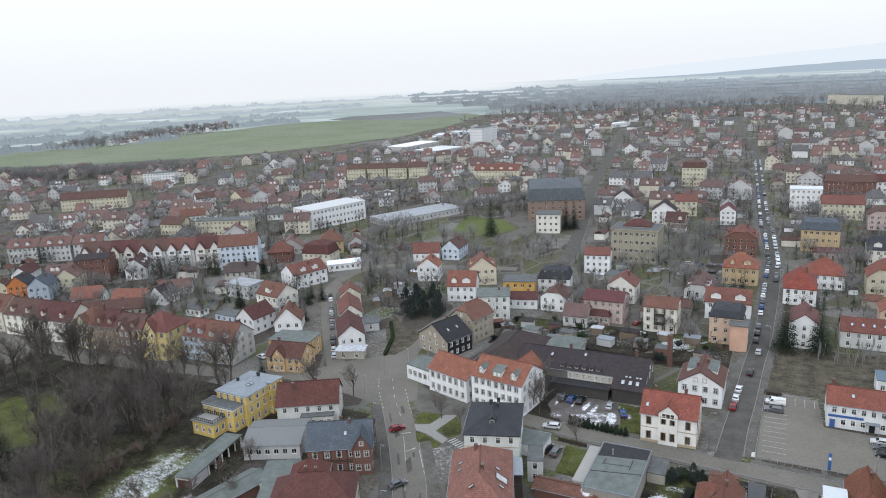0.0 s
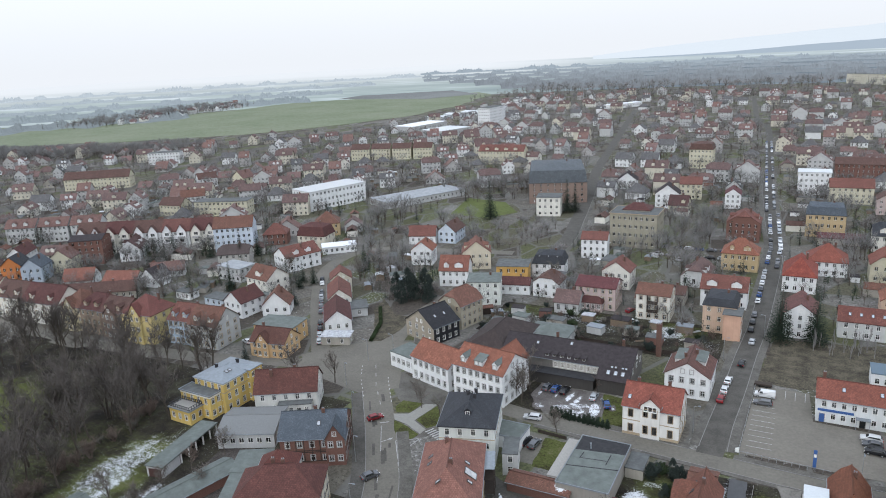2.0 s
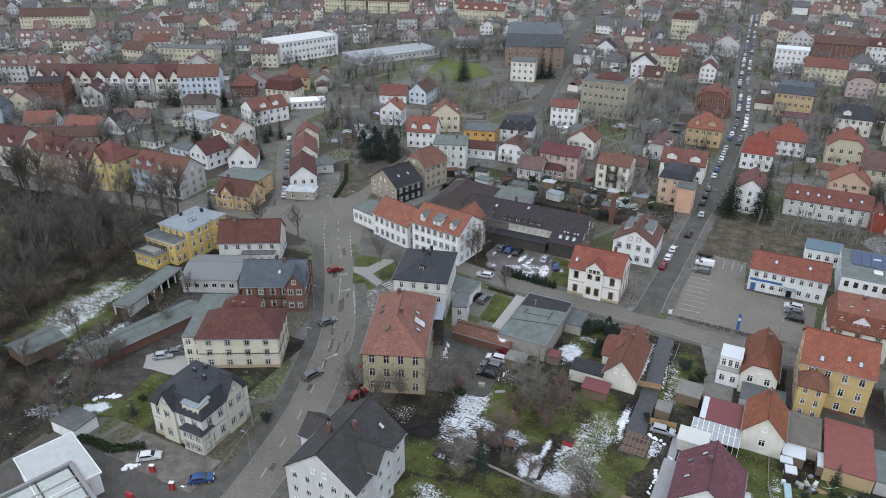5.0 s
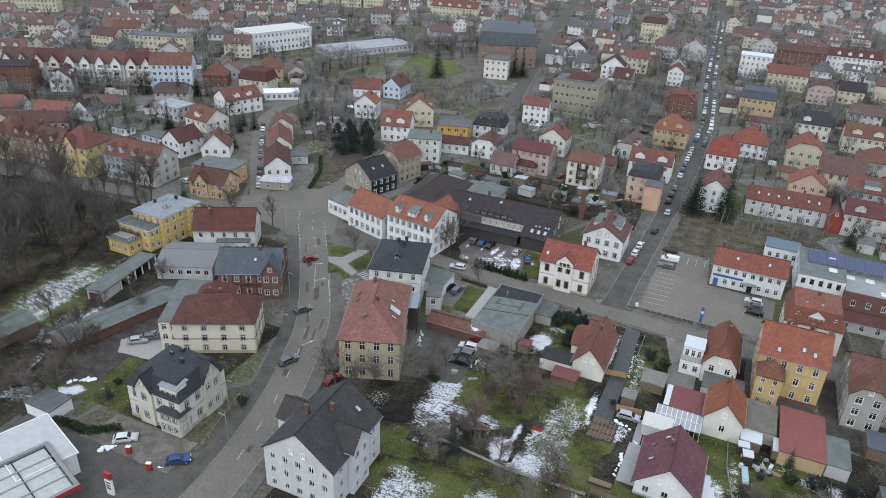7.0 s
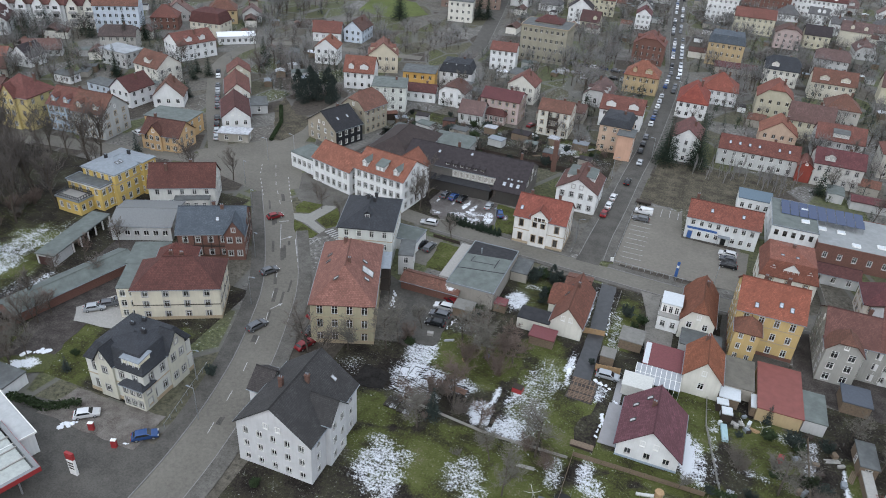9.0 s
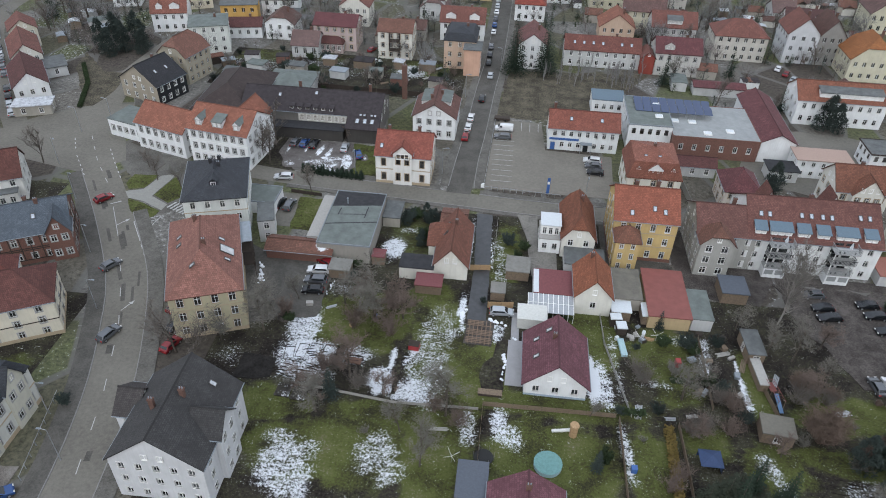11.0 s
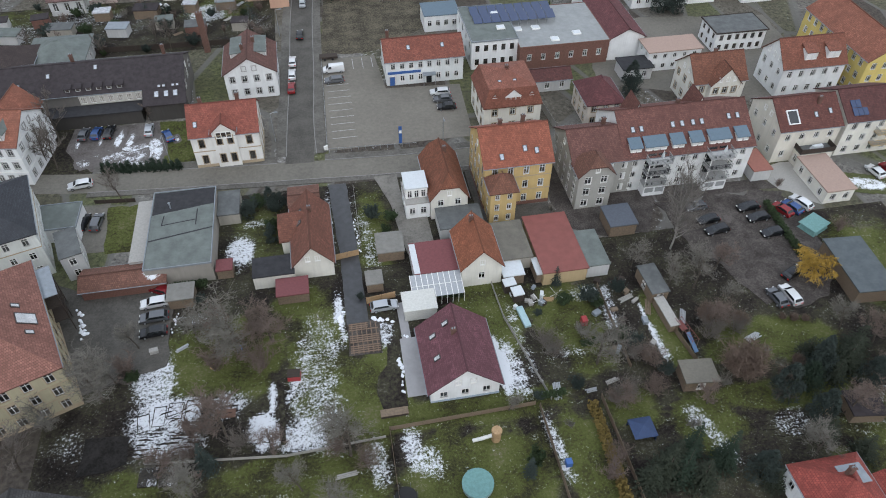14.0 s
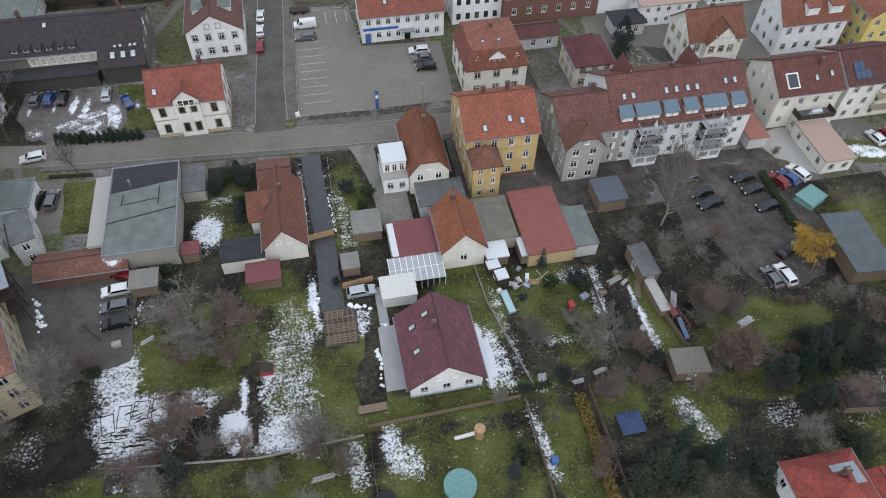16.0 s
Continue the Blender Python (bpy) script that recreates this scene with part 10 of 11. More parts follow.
for x, y, k, s in ((1.3, 230.5, 0, 1.2), (11, 232, 0, 1.15), (47.5, 229, 1, 0.9), (-149.3, 355, 0, 1.35), (-24.5, 93.5, 2, 0.75), (31.8, 117.5, 2, 0.5), (41, 84, 1, 0.7), (44.5, 81.5, 0, 0.6), (38, 80.5, 1, 0.75), (18.5, 85, 2, 0.5), (-90.4, 76.2, 2, 0.42), (-103, 72, 2, 0.3), (69, 238, 1, 0.8), (-128, 237, 1, 0.9),) + ((-271.7, 227.6, 1, 0.9), (-268.2, 229.1, 1, 0.8), (-265, 232, 1, 0.9), (-273, 244, 0, 0.85), (-225, 240.4, 0, 0.85), (-227.7, 254.7, 0, 0.8), (-201.9, 209.4, 0, 0.8), (-214, 199.6, 1, 1.0), (-279, 181.6, 1, 1.0), (-173.7, 228, 1, 0.9), (-176, 221.6, 1, 0.75), (-147.3, 158.6, 2, 0.7), (-163, 250, 1, 1.0), (-166, 255, 1, 0.9), (-114, 381, 0, 1.2), (-110, 384, 0, 1.0), (-186, 226, 1, 0.9), (-180, 229, 1, 0.8), (-165, 205, 2, 0.8), (-249, 245, 1, 1.0), (-236, 252, 1, 1.0), (-282, 240, 1, 0.9), (-290, 236, 1, 0.9), (-296, 233, 1, 0.8), (-46, 226, 2, 0.6), (-196, 176, 1, 0.8),) + ((-60, 270, 1, 0.5), (30, 350, 0, 0.8), (66, 330, 1, 0.8), (25, 450, 0, 0.9)):
    tree_at(SPRUCES[k], x, y, s, "dark green spruce standing in a garden", "conifers", "conifer")
for x, y, s in ((88.4, 205.6, 3.2), (90.8, 205.2, 2.6), (-15.4, 146.4, 1.3), (-13.4, 145.4, 1.1), (-19.6, 143.4, 1.2), (-15.2, 136.6, 1.25), (58.6, 90.6, 2.2), (62, 86, 2.0), (65.4, 93.6, 2.2), (66, 172, 2.2), (64, 168, 1.8), (-131, 233, 2.9), (-124.6, 226, 2.9), (-132, 226, 3.0), (-127, 220.6, 2.6), (-119.6, 229, 2.8), (-124, 234, 3.0), (-117.6, 224.6, 2.2)):
    bush(BIGEVER[1], x, y, s * 0.46, "broad dark evergreen tree-like shrub")
for i in range(26):
    t = rng.random()
    x, y = -117 + 17 * t + rng.uniform(-2.5, 2.5), 106 - 36 * t + rng.uniform(-2, 2)
    if not any(abs(x - a) < c * 0.55 and abs(y - b) < c * 0.55 for a, b, c in PLACED):
        tree_at(rng.choice(BARES + FRUIT[:2]), x, y, rng.uniform(0.55, 0.9), "bare tree beside the park lane", "lane trees")
for i in range(22):
    t = rng.random()
    x, y = -147 + 6 * t + rng.uniform(-2, 2), 122 - 48 * t + rng.uniform(-2, 2)
    bush(rng.choice(BUSHES), x, y, rng.uniform(0.9, 1.7), "bare brown shrub beside the park lane")
for x, y, s in ((-154.6, 94.6, 0.95), (-162, 105.5, 1.0), (-152, 106.5, 0.95), (-156.5, 116, 1.0), (-161.6, 127, 0.95), (-149, 88, 0.9), (-145, 99, 0.85), (-143, 112, 0.9), (-140, 122, 0.8), (-150, 124, 0.9)):
    tree_at(rng.choice(TALL), x, y, s, "tall dark bare tree at the edge of the park", "park trees")
for x, y, s in ((-107.6, 102.5, 0.7), (-115.7, 106.3, 0.75), (-112.9, 114.1, 0.8), (-115, 97.6, 0.7), (-113, 88.8, 0.7), (-121.4, 88.9, 0.8), (-119.4, 75, 0.7), (-105.4, 79, 0.5), (-129.8, 75, 0.8)):
    tree_at(rng.choice(BARES), x, y, s, "bare tree among brush beside the lane", "lane trees")
for x, y, s in ((-122.8, 68.4, 1.3), (-113.7, 66.3, 1.2), (-109.6, 70.4, 1.3), (-103.5, 74.6, 1.0), (-120.4, 81.5, 1.3), (-126, 72, 1.4), (-117, 71, 1.2), (-112, 75, 1.1), (-124, 79, 1.3), (-130, 82, 1.4), (-128, 66, 1.3)):
    bush(BROWNBUSH[0] if s > 1.25 else BUSHES[0], x, y, s, "bare brown brush beside the lane")
# saplings on the waste ground
for i in range(36):
    tree_at(SAPLING, rng.uniform(10, 42), rng.uniform(222, 235), rng.uniform(0.6, 1.15), "thin bare sapling on waste ground", "saplings")
# shrubs in gardens
for i in range(80):
    x, y = rng.uniform(-36, 96), rng.uniform(62, 150)
    if any(math.hypot(x - a, y - b) < c * 0.95 for a, b, c in PLACED) or -5 < x < 1 and y > 112 or near_line(x, y, CROSS, 5) or -1 < x < 24 and y > 84 or -8 < x < 8 and 93 < y < 116 or -16 < x < 0 and 96 < y < 116 or 56 < x < 84 and 102 < y < 134 or -46 < x < -30 and 108 < y < 128:
        continue
    bush(rng.choice(BUSHES), x, y, rng.uniform(0.45, 1.15))
for x, y, s in ((86, 100, 1.7), (79, 87, 1.8), (73, 84, 1.8), (-27, 99, 1.5), (-24, 110, 1.7), (-17, 109, 1.6), (-18, 116, 1.5), (-37, 111, 1.3), (33, 106, 1.3), (27, 104, 1.0)):
    bush(rng.choice(BUSHES), x, y, s, "large reddish-brown bare shrub")
for x, y, s in ((3, 139, 1.1), (6.5, 138, 1.1), (5, 134.5, 1.0), (-17.5, 146, 1.3), (-19, 145, 1.1), (-14.5, 144, 1.0), (-15, 139, 1.2), (27, 111.5, 0.5), (-26, 121, 0.8), (-27, 124, 0.7), (29, 97, 0.9), (-1, 120, 0.5), (36, 113, 1.2), (22.7, 96.2, 0.6), (-60, 219, 1.4), (-53, 221, 1.2), (-66, 86, 0.8), (-92, 80, 0.7), (-44, 68, 0.8)):
    bush(rng.choice(EVERGREEN), x, y, s, "dark evergreen garden shrub")


for i in range(120):
    x, y = rng.uniform(-280, 110), rng.uniform(180, 300)
    if not clear(x, y, 0.5) or math.degrees(math.atan2(x, y)) < -52:
        continue
    if rng.random() < 0.2:
        tree_at(SPRUCES[rng.choice((1, 2))], x, y, rng.uniform(0.5, 0.95), "dark spruce between town houses", "conifers", "conifer")
    else:
        tree_at(rng.choice(BARES), x, y, rng.uniform(0.5, 0.9), "bare tree between town houses", "town trees")

# sheds, garages and evergreens in the plots between the streets, too many and small to stand alone
def shed_mesh(w, d, h, rise, wall_, tile_):
    bm = bmesh.new()
    box(bm, -w / 2, w / 2, -d / 2, d / 2, 0, h)
    for f in bm.faces:
        f.material_index = 0
    sheet(bm, [[(-w / 2 - 0.2, -d / 2 - 0.2, h + 0.02), (w / 2 + 0.2, -d / 2 - 0.2, h + 0.02), (w / 2 + 0.2, 0, h + rise), (-w / 2 - 0.2, 0, h + rise)], [(-w / 2 - 0.2, 0, h + rise), (w / 2 + 0.2, 0, h + rise), (w / 2 + 0.2, d / 2 + 0.2, h + 0.02), (-w / 2 - 0.2, d / 2 + 0.2, h + 0.02)]], 0.1, 1)
    me = bpy.data.meshes.new("shed")
    bm.to_mesh(me)
    bm.free()
    for mt in (wall_, tile_):
        me.materials.append(mt)
    return me


SHED_KINDS = [shed_mesh(*a) for a in ((4, 3, 2.2, 0.3, WOOD, TAR), (6, 4, 2.5, 0.25, plaster(PALEGREY), TARGREEN), (3.2, 2.6, 2.1, 0.6, DARKWOOD, tiles(RUST)), (8, 5, 2.8, 1.6, plaster(IVORY), tiles(BROWN)), (6, 5, 2.8, 1.8, plaster(STONE), tiles(RUST)), (5, 3.4, 2.3, 0.2, plaster(CHALK), FIBRE), (9, 4.6, 2.6, 0.2, plaster(STONE), TAR), (4, 3, 2.1, 0.3, WOOD, TIN), (3, 3, 2.2, 0.5, WOOD, POLY))]
items, g = [], random.Random(44)
for i in range(2600):
    r_, az = g.uniform(215, 560), radians(g.uniform(-60, 26))
    x, y = r_ * math.sin(az), r_ * math.cos(az)
    if len(items) < 420 and y > 200 and clear(x, y, 2.4):
        items.append((g.choice(SHED_KINDS), x, y, radians(33 if az < -0.37 else 0) + g.choice((0, 1.571)) + g.uniform(-0.1, 0.1), g.uniform(0.8, 1.15)))
joined("far_sheds", "small sheds and garages in the gardens between the streets", items, "sheds")
items = []
for i in range(3000):
    r_, az = g.uniform(210, 470), radians(g.uniform(-60, 26))
    x, y = r_ * math.sin(az), r_ * math.cos(az)
    if len(items) < 330 and y > 200 and clear(x, y, 0.6):
        items.append((g.choice(DARKLUMP), x, y, g.uniform(0, 6.28), g.uniform(0.45, 1.25)))
joined("garden_evergreens", "dark evergreen shrubs in the gardens between the streets", items, "shrubs")

# trees of the distance, as one mass
def mass(name, label, spots, kinds):
    """One mesh of many small trees, each with a trunk and a loose crown of twigs or needles."""
    return joined(name, label, [(me, x, y, a, s) for x, y, s, k in spots for a in (rng.uniform(0, 6.28),) for me in kinds[k]], "trees")


def hazy_tree(seed, height, width, count, size, twig):
    """A bare tree of the distance: trunk, rising limbs and an open crown of fine twig sprays."""
    g = random.Random(seed)
    trunk, crown = bmesh.new(), bmesh.new()
    tube(trunk, (0, 0, 0), (0, 0, height * 0.5), height * 0.018 + 0.05, height * 0.01, 4)
    limbs = []
    for k in range(7):
        a = 6.283 * (k + g.random()) / 7
        p = Vector((0, 0, height * g.uniform(0.22, 0.45)))
        q = Vector((math.cos(a) * width * g.uniform(0.25, 0.42), math.sin(a) * width * g.uniform(0.25, 0.42), height * g.uniform(0.55, 0.85)))
        tube(trunk, p, q, height * 0.008, 0.03, 3)
        limbs.append((p, q))
    for k in range(count):
        p, q = g.choice(limbs)
        c = p.lerp(q, g.uniform(0.3, 1.05)) + Vector((g.gauss(0, 0.1), g.gauss(0, 0.1), g.gauss(0, 0.06))) * width
        way = (c - Vector((0, 0, height * 0.35))).normalized() + Vector((g.uniform(-0.7, 0.7), g.uniform(-0.7, 0.7), g.uniform(-0.1, 0.8)))
        way = way.normalized() * g.uniform(0.1, 0.2) * height
        side = way.cross(Vector((g.uniform(-1, 1), g.uniform(-1, 1), g.uniform(-1, 1)))).normalized() * size * g.uniform(0.6, 1.3)
        crown.faces.new([crown.verts.new(v) for v in (c - side, c + side, c + way)])
    meshes = []
    for nm, bm, mt in (("trunk", trunk, BARK), ("crown", crown, twig)):
        me = bpy.data.meshes.new(nm)
        bm.to_mesh(me)
        bm.free()
        me.materials.append(mt)
        meshes.append(me)
    return meshes


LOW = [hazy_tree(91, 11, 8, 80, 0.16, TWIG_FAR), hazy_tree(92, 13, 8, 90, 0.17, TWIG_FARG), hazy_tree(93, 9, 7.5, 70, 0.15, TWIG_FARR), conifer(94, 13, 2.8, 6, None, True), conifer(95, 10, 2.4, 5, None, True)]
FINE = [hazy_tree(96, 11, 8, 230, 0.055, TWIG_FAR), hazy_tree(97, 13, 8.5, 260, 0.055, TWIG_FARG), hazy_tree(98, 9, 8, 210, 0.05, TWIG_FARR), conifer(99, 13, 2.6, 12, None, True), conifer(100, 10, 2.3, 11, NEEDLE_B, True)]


def free_spot(x, y, k=0.8):
    return not any(near_line(x, y, ln, ds - 5) for ln, ds in LINES) and not any(abs(x - a) < c * k and abs(y - b) < c * k for a, b, c in PLACED)


# groves by the schools and in the gardens between the streets
spots = []
for cx, cy, rad, num in ((-205, 345, 18, 24), (-197, 366, 10, 12), (-208, 330, 10, 10), (-42, 325, 20, 26), (-44, 350, 18, 18), (-46, 372, 14, 14), (-275, 218, 22, 34), (-228, 208, 16, 16), (-262, 240, 14, 16), (-165, 340, 14, 8), (-185, 420, 24, 30), (-175, 440, 20, 26), (-155, 250, 14, 12), (-170, 268, 12, 12), (-90, 290, 10, 10), (24, 330, 10, 12), (44, 372, 14, 20), (20, 405, 14, 14), (-40, 290, 10, 9)):
    for i in range(num):
        a, q = rng.uniform(0, 6.28), rad * math.sqrt(rng.random())
        x, y = cx + q * math.cos(a), cy + q * math.sin(a)
        if free_spot(x, y, 0.75) and not (-178 < x < -145 and 360 < y < 402):
            spots.append((x, y, rng.uniform(0.55, 1.1), rng.choice((0, 0, 1, 1, 2, 2, 1, 4))))
for i in range(130):
    a, q = rng.uniform(0, 6.28), math.sqrt(rng.random())
    x, y = -126 + 24 * q * math.cos(a), 324 + 32 * q * math.sin(a)
    if free_spot(x, y, 0.75):
        spots.append((x, y, rng.uniform(0.3, 0.6), rng.choice((0, 1, 2))))
for i in range(150):
    x, y = rng.uniform(-215, -15), rng.uniform(205, 320)
    if free_spot(x, y, 0.72) and y > 212 - (x + 100) * 0.2 and not (-66 < x < -28 and 205 < y < 216):
        spots.append((x, y, rng.uniform(0.35, 0.85), rng.choice((0, 1, 2, 2, 1, 4, 3))))
for i in range(40):
    a, q = rng.uniform(0, 6.28), math.sqrt(rng.random())
    x, y = -130 + 8 * q * math.cos(a), 228 + 9 * q * math.sin(a)
    if free_spot(x, y, 0.6):
        spots.append((x, y, rng.uniform(0.35, 0.6), rng.choice((4, 2, 2))))
while len(spots) < 1750:
    r_, az = 240 + 230 * rng.random() ** 0.8, radians(rng.uniform(-60, 24))
    x, y = r_ * math.sin(az), r_ * math.cos(az)
    if y > 182 and clear(x, y, 0.2) or y > 182 and rng.random() < 0.3 and free_spot(x, y, 0.7) and not any(math.hypot(x - a, y - b) < c for a, b, c in FREE):
        spots.append((x, y, rng.uniform(0.42, 0.85), rng.choice((0, 1, 2, 0, 1, 2, 3, 4, 4))))
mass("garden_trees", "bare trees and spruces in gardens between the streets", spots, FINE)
spots = []
while len(spots) < 5200:
    r_, az = 430 + 1080 * rng.random() ** 1.1, radians(rng.uniform(-64, 24))
    x, y = r_ * math.sin(az), r_ * math.cos(az)
    if y < 170 or in_meadow(x, y) or not free_spot(x, y, 0.7):
        continue
    spots.append((x, y, rng.uniform(0.55, 1.0), rng.choice((0, 0, 0, 1, 1, 1, 2, 2, 2, 3, 4))))
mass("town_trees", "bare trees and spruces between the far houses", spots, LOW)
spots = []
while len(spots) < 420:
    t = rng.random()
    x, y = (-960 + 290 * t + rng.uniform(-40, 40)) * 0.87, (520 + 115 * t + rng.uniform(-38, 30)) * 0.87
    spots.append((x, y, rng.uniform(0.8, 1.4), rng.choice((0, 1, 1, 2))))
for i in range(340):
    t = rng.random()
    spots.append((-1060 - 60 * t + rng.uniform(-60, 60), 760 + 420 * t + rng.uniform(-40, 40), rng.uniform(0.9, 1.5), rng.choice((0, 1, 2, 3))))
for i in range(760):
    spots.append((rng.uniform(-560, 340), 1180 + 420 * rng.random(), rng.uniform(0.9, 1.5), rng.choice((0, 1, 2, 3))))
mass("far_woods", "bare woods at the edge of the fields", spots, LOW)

# ---- cars ----
def paint(name, c, metal=0.3):
    return plain("car_paint_" + name, c, 0.25, 0.6, metal, var=0.04, scale=2, bumps=0)


CAR_KINDS = {}
for nm, c, kinds in (("white", (0.62, 0.63, 0.64), ("hatch", "estate", "van")), ("silver", (0.36, 0.38, 0.4), ("hatch", "estate")), ("grey", (0.11, 0.115, 0.125), ("hatch", "estate")), ("black", (0.016, 0.017, 0.02), ("hatch", "estate")), ("red", (0.19, 0.018, 0.022), ("hatch",)), ("blue", (0.03, 0.07, 0.19), ("hatch", "van"))):
    for kd in kinds:
        src = car_thing(paint(nm, c), kd)
        tagged(src, "%s %s parked on the ground" % (nm, {"hatch": "hatchback car", "estate": "estate car", "van": "delivery van"}[kd]), "car" if kd != "van" else "van", "parked cars")
        CAR_KINDS[nm, kd] = src
        if kd != "van":
            far = car_thing(paint(nm, c), kd, True)
            tagged(far, "%s %s parked along the street" % (nm, {"hatch": "hatchback car", "estate": "estate car"}[kd]), "car", "parked cars")
            CAR_KINDS[nm, kd, "far"] = far
used = set()


def car(col, kd, x, y, rot, z=0.06, label=""):
    key = (col, kd, "far") if y > 215 and kd != "van" else (col, kd)
    src = CAR_KINDS[key]
    if key in used:
        ob = copy_thing(src, pose(x, y, z, 0, 0, rot))
    else:
        used.add(key)
        ob = src
        ob.matrix_world = pose(x, y, z, 0, 0, rot)
    if label:
        ob["label"] = label
    return ob


for a in (("white", "estate", -34.4, 124.7, 184, 0.04), ("grey", "estate", -34.2, 121.6, 182, 0.04), ("black", "hatch", -34.0, 118.5, 184, 0.04), ("red", "hatch", -33.6, 127.4, 150, 0.04), ("white", "estate", -51.5, 157.9, 188), ("black", "estate", -49.2, 146.8, 82), ("grey", "estate", -46.7, 146.4, 84), ("silver", "estate", 2.6, 117.4, 2),
          ("white", "estate", 22.8, 177.6, 176), ("grey", "hatch", 22.9, 174.8, 178), ("black", "hatch", 23.2, 171.7, 176), ("white", "van", -0.2, 191.2, 180), ("grey", "estate", -0.4, 186.6, 180), ("white", "hatch", -9.6, 196.4, 87), ("white", "hatch", -9.9, 190.6, 88), ("red", "hatch", -10.2, 185.0, 87), ("black", "hatch", -7.4, 209, 87), ("silver", "hatch", -6.0, 226, 88),
          ("black", "hatch", 64.2, 127.4, 186), ("black", "estate", 64.6, 124.6, 188),) + (("grey", "hatch", 63.5, 131.2, 186), ("black", "hatch", 73.2, 129.4, 184), ("black", "hatch", 73.7, 126.4, 184), ("black", "hatch", 74.3, 122.2, 184), ("grey", "hatch", 67.2, 107.7, 97), ("white", "estate", 69.7, 107.9, 97), ("black", "hatch", 72.6, 112.4, 25), ("red", "hatch", 79.2, 127.6, 112), ("blue", "hatch", 81.4, 127.9, 112), ("white", "estate", 83.8, 128.8, 112),
          ("white", "hatch", 103.4, 134.7, 100), ("red", "hatch", 106.6, 134.9, 100), ("grey", "hatch", -53.5, 174.8, 84), ("blue", "hatch", -51.0, 174.7, 84), ("black", "estate", -48.4, 174.6, 85), ("silver", "hatch", -40.3, 174.0, 92), ("blue", "hatch", -36.2, 171.2, 112),
          ("grey", "estate", -66.6, 101.8, 70), ("grey", "hatch", -75.6, 120.2, 60), ("red", "hatch", -88.6, 142.6, 54), ("black", "hatch", -55.7, 105.3, 70, 0.16), ("red", "hatch", -54.6, 100.6, 72, 0.16),) + (("red", "hatch", -57.6, 110.2, 66, 0.16), ("blue", "hatch", -66.2, 69.0, 40, 0.05), ("white", "hatch", -78.4, 68.9, 38, 0.05), ("silver", "hatch", -99.6, 92.6, 40, 0.12), ("grey", "hatch", -98.0, 95.0, 40, 0.12), ("grey", "hatch", -96.4, 97.2, 40, 0.12),
          ("black", "hatch", 91, 236, 60, 0.02), ("silver", "hatch", 89.6, 240, 62, 0.02), ("red", "hatch", 88.4, 244, 62, 0.02), ("white", "hatch", 87, 248, 62, 0.02), ("red", "hatch", -46, 240, 70, 0.02), ("white", "hatch", -43, 230, 30, 0.02), ("white", "van", -52, 308, 160, 0.02), ("white", "hatch", -40, 306, 10, 0.02), ("silver", "hatch", 70, 180, 20, 0.04), ("white", "hatch", -156.6, 169.4, 160, 0.07)):
    car(*a)
tones = [("white", "hatch"), ("silver", "hatch"), ("silver", "estate"), ("grey", "hatch"), ("black", "hatch"), ("black", "estate"), ("white", "estate"), ("blue", "hatch"), ("grey", "estate")]
rng = random.Random(5)
for i in range(24):
    y = 236 + i * 7.0
    xs = -5.2 if y < 330 else -4.8 - (y - 330) * 0.065
    if i % 7 != 3:
        car(*rng.choice(tones), xs - 1.9, y, 90 + (4 if y > 330 else 0), 0.055)
    if y > 300 and i % 5 != 2:
        car(*rng.choice(tones), xs + 1.9, y + 2, 270 + (4 if y > 330 else 0), 0.055)
for i in range(13):
    t = i / 12
    if i % 6 != 4:
        car(*rng.choice(tones), -133.5 - 40 * t, 178.5 + 55 * t, 126, 0.065)
for i in range(14):
    car(*rng.choice(tones), -50 + (i % 7) * 5.2 + rng.uniform(-1, 1), 312 + (i // 7) * 12, rng.choice((0, 180)), 0.02)

items = []
for i in range(40):
    y = 410 + i * 7
    xs = -11.5 - (y - 410) * 0.062
    for off in (-1.9, 1.9):
        if rng.random() < 0.8:
            src = CAR_KINDS[rng.choice(tones)]
            items += [(o.data, xs + off, y, radians(94), 1.0) for o in src.children if o.name.startswith(("body", "windscreen", "rear_window", "side_window"))]
for key, src in list(CAR_KINDS.items()):
    if key not in used:
        for ob in [*src.children, src]:
            bpy.data.objects.remove(ob)
joined("far_cars", "rows of cars parked along the far street", items, "cars")

# ---- fences, hedges and garden things ----
def fence(label, pts, height=1.2, bay=2.4, post=WOOD, infill=WOOD, slats=True, name="fence"):
    """Posts with bays of slats or rails between them."""
    root = empty_at(name, *pts[0])
    tagged(root, label, "fence", "garden fences")
    for (x0, y0), (x1, y1) in zip(pts, pts[1:]):
        n = max(1, round(math.hypot(x1 - x0, y1 - y0) / bay))
        ang = math.degrees(math.atan2(y1 - y0, x1 - x0))
        step = math.hypot(x1 - x0, y1 - y0) / n
        for i in range(n):
            x, y = x0 + (x1 - x0) * i / n, y0 + (y1 - y0) * i / n
            b = bmesh.new()
            box(b, -0.06, 0.06, -0.06, 0.06, 0, height + 0.1, top=(0.02, 0.02))
            p = part("post", b, post, root)
            p.matrix_world = pose(x, y, 0, 0, 0, ang)
            b = bmesh.new()
            if slats:
                box(b, 0.08, step - 0.08, -0.02, 0.02, 0.08, height)
            else:
                box(b, 0.06, step - 0.06, -0.025, 0.025, height - 0.1, height)
            p = part("panel" if slats else "rail", b, infill, root)
            p.matrix_world = pose(x, y, 0, 0, 0, ang)
    return root


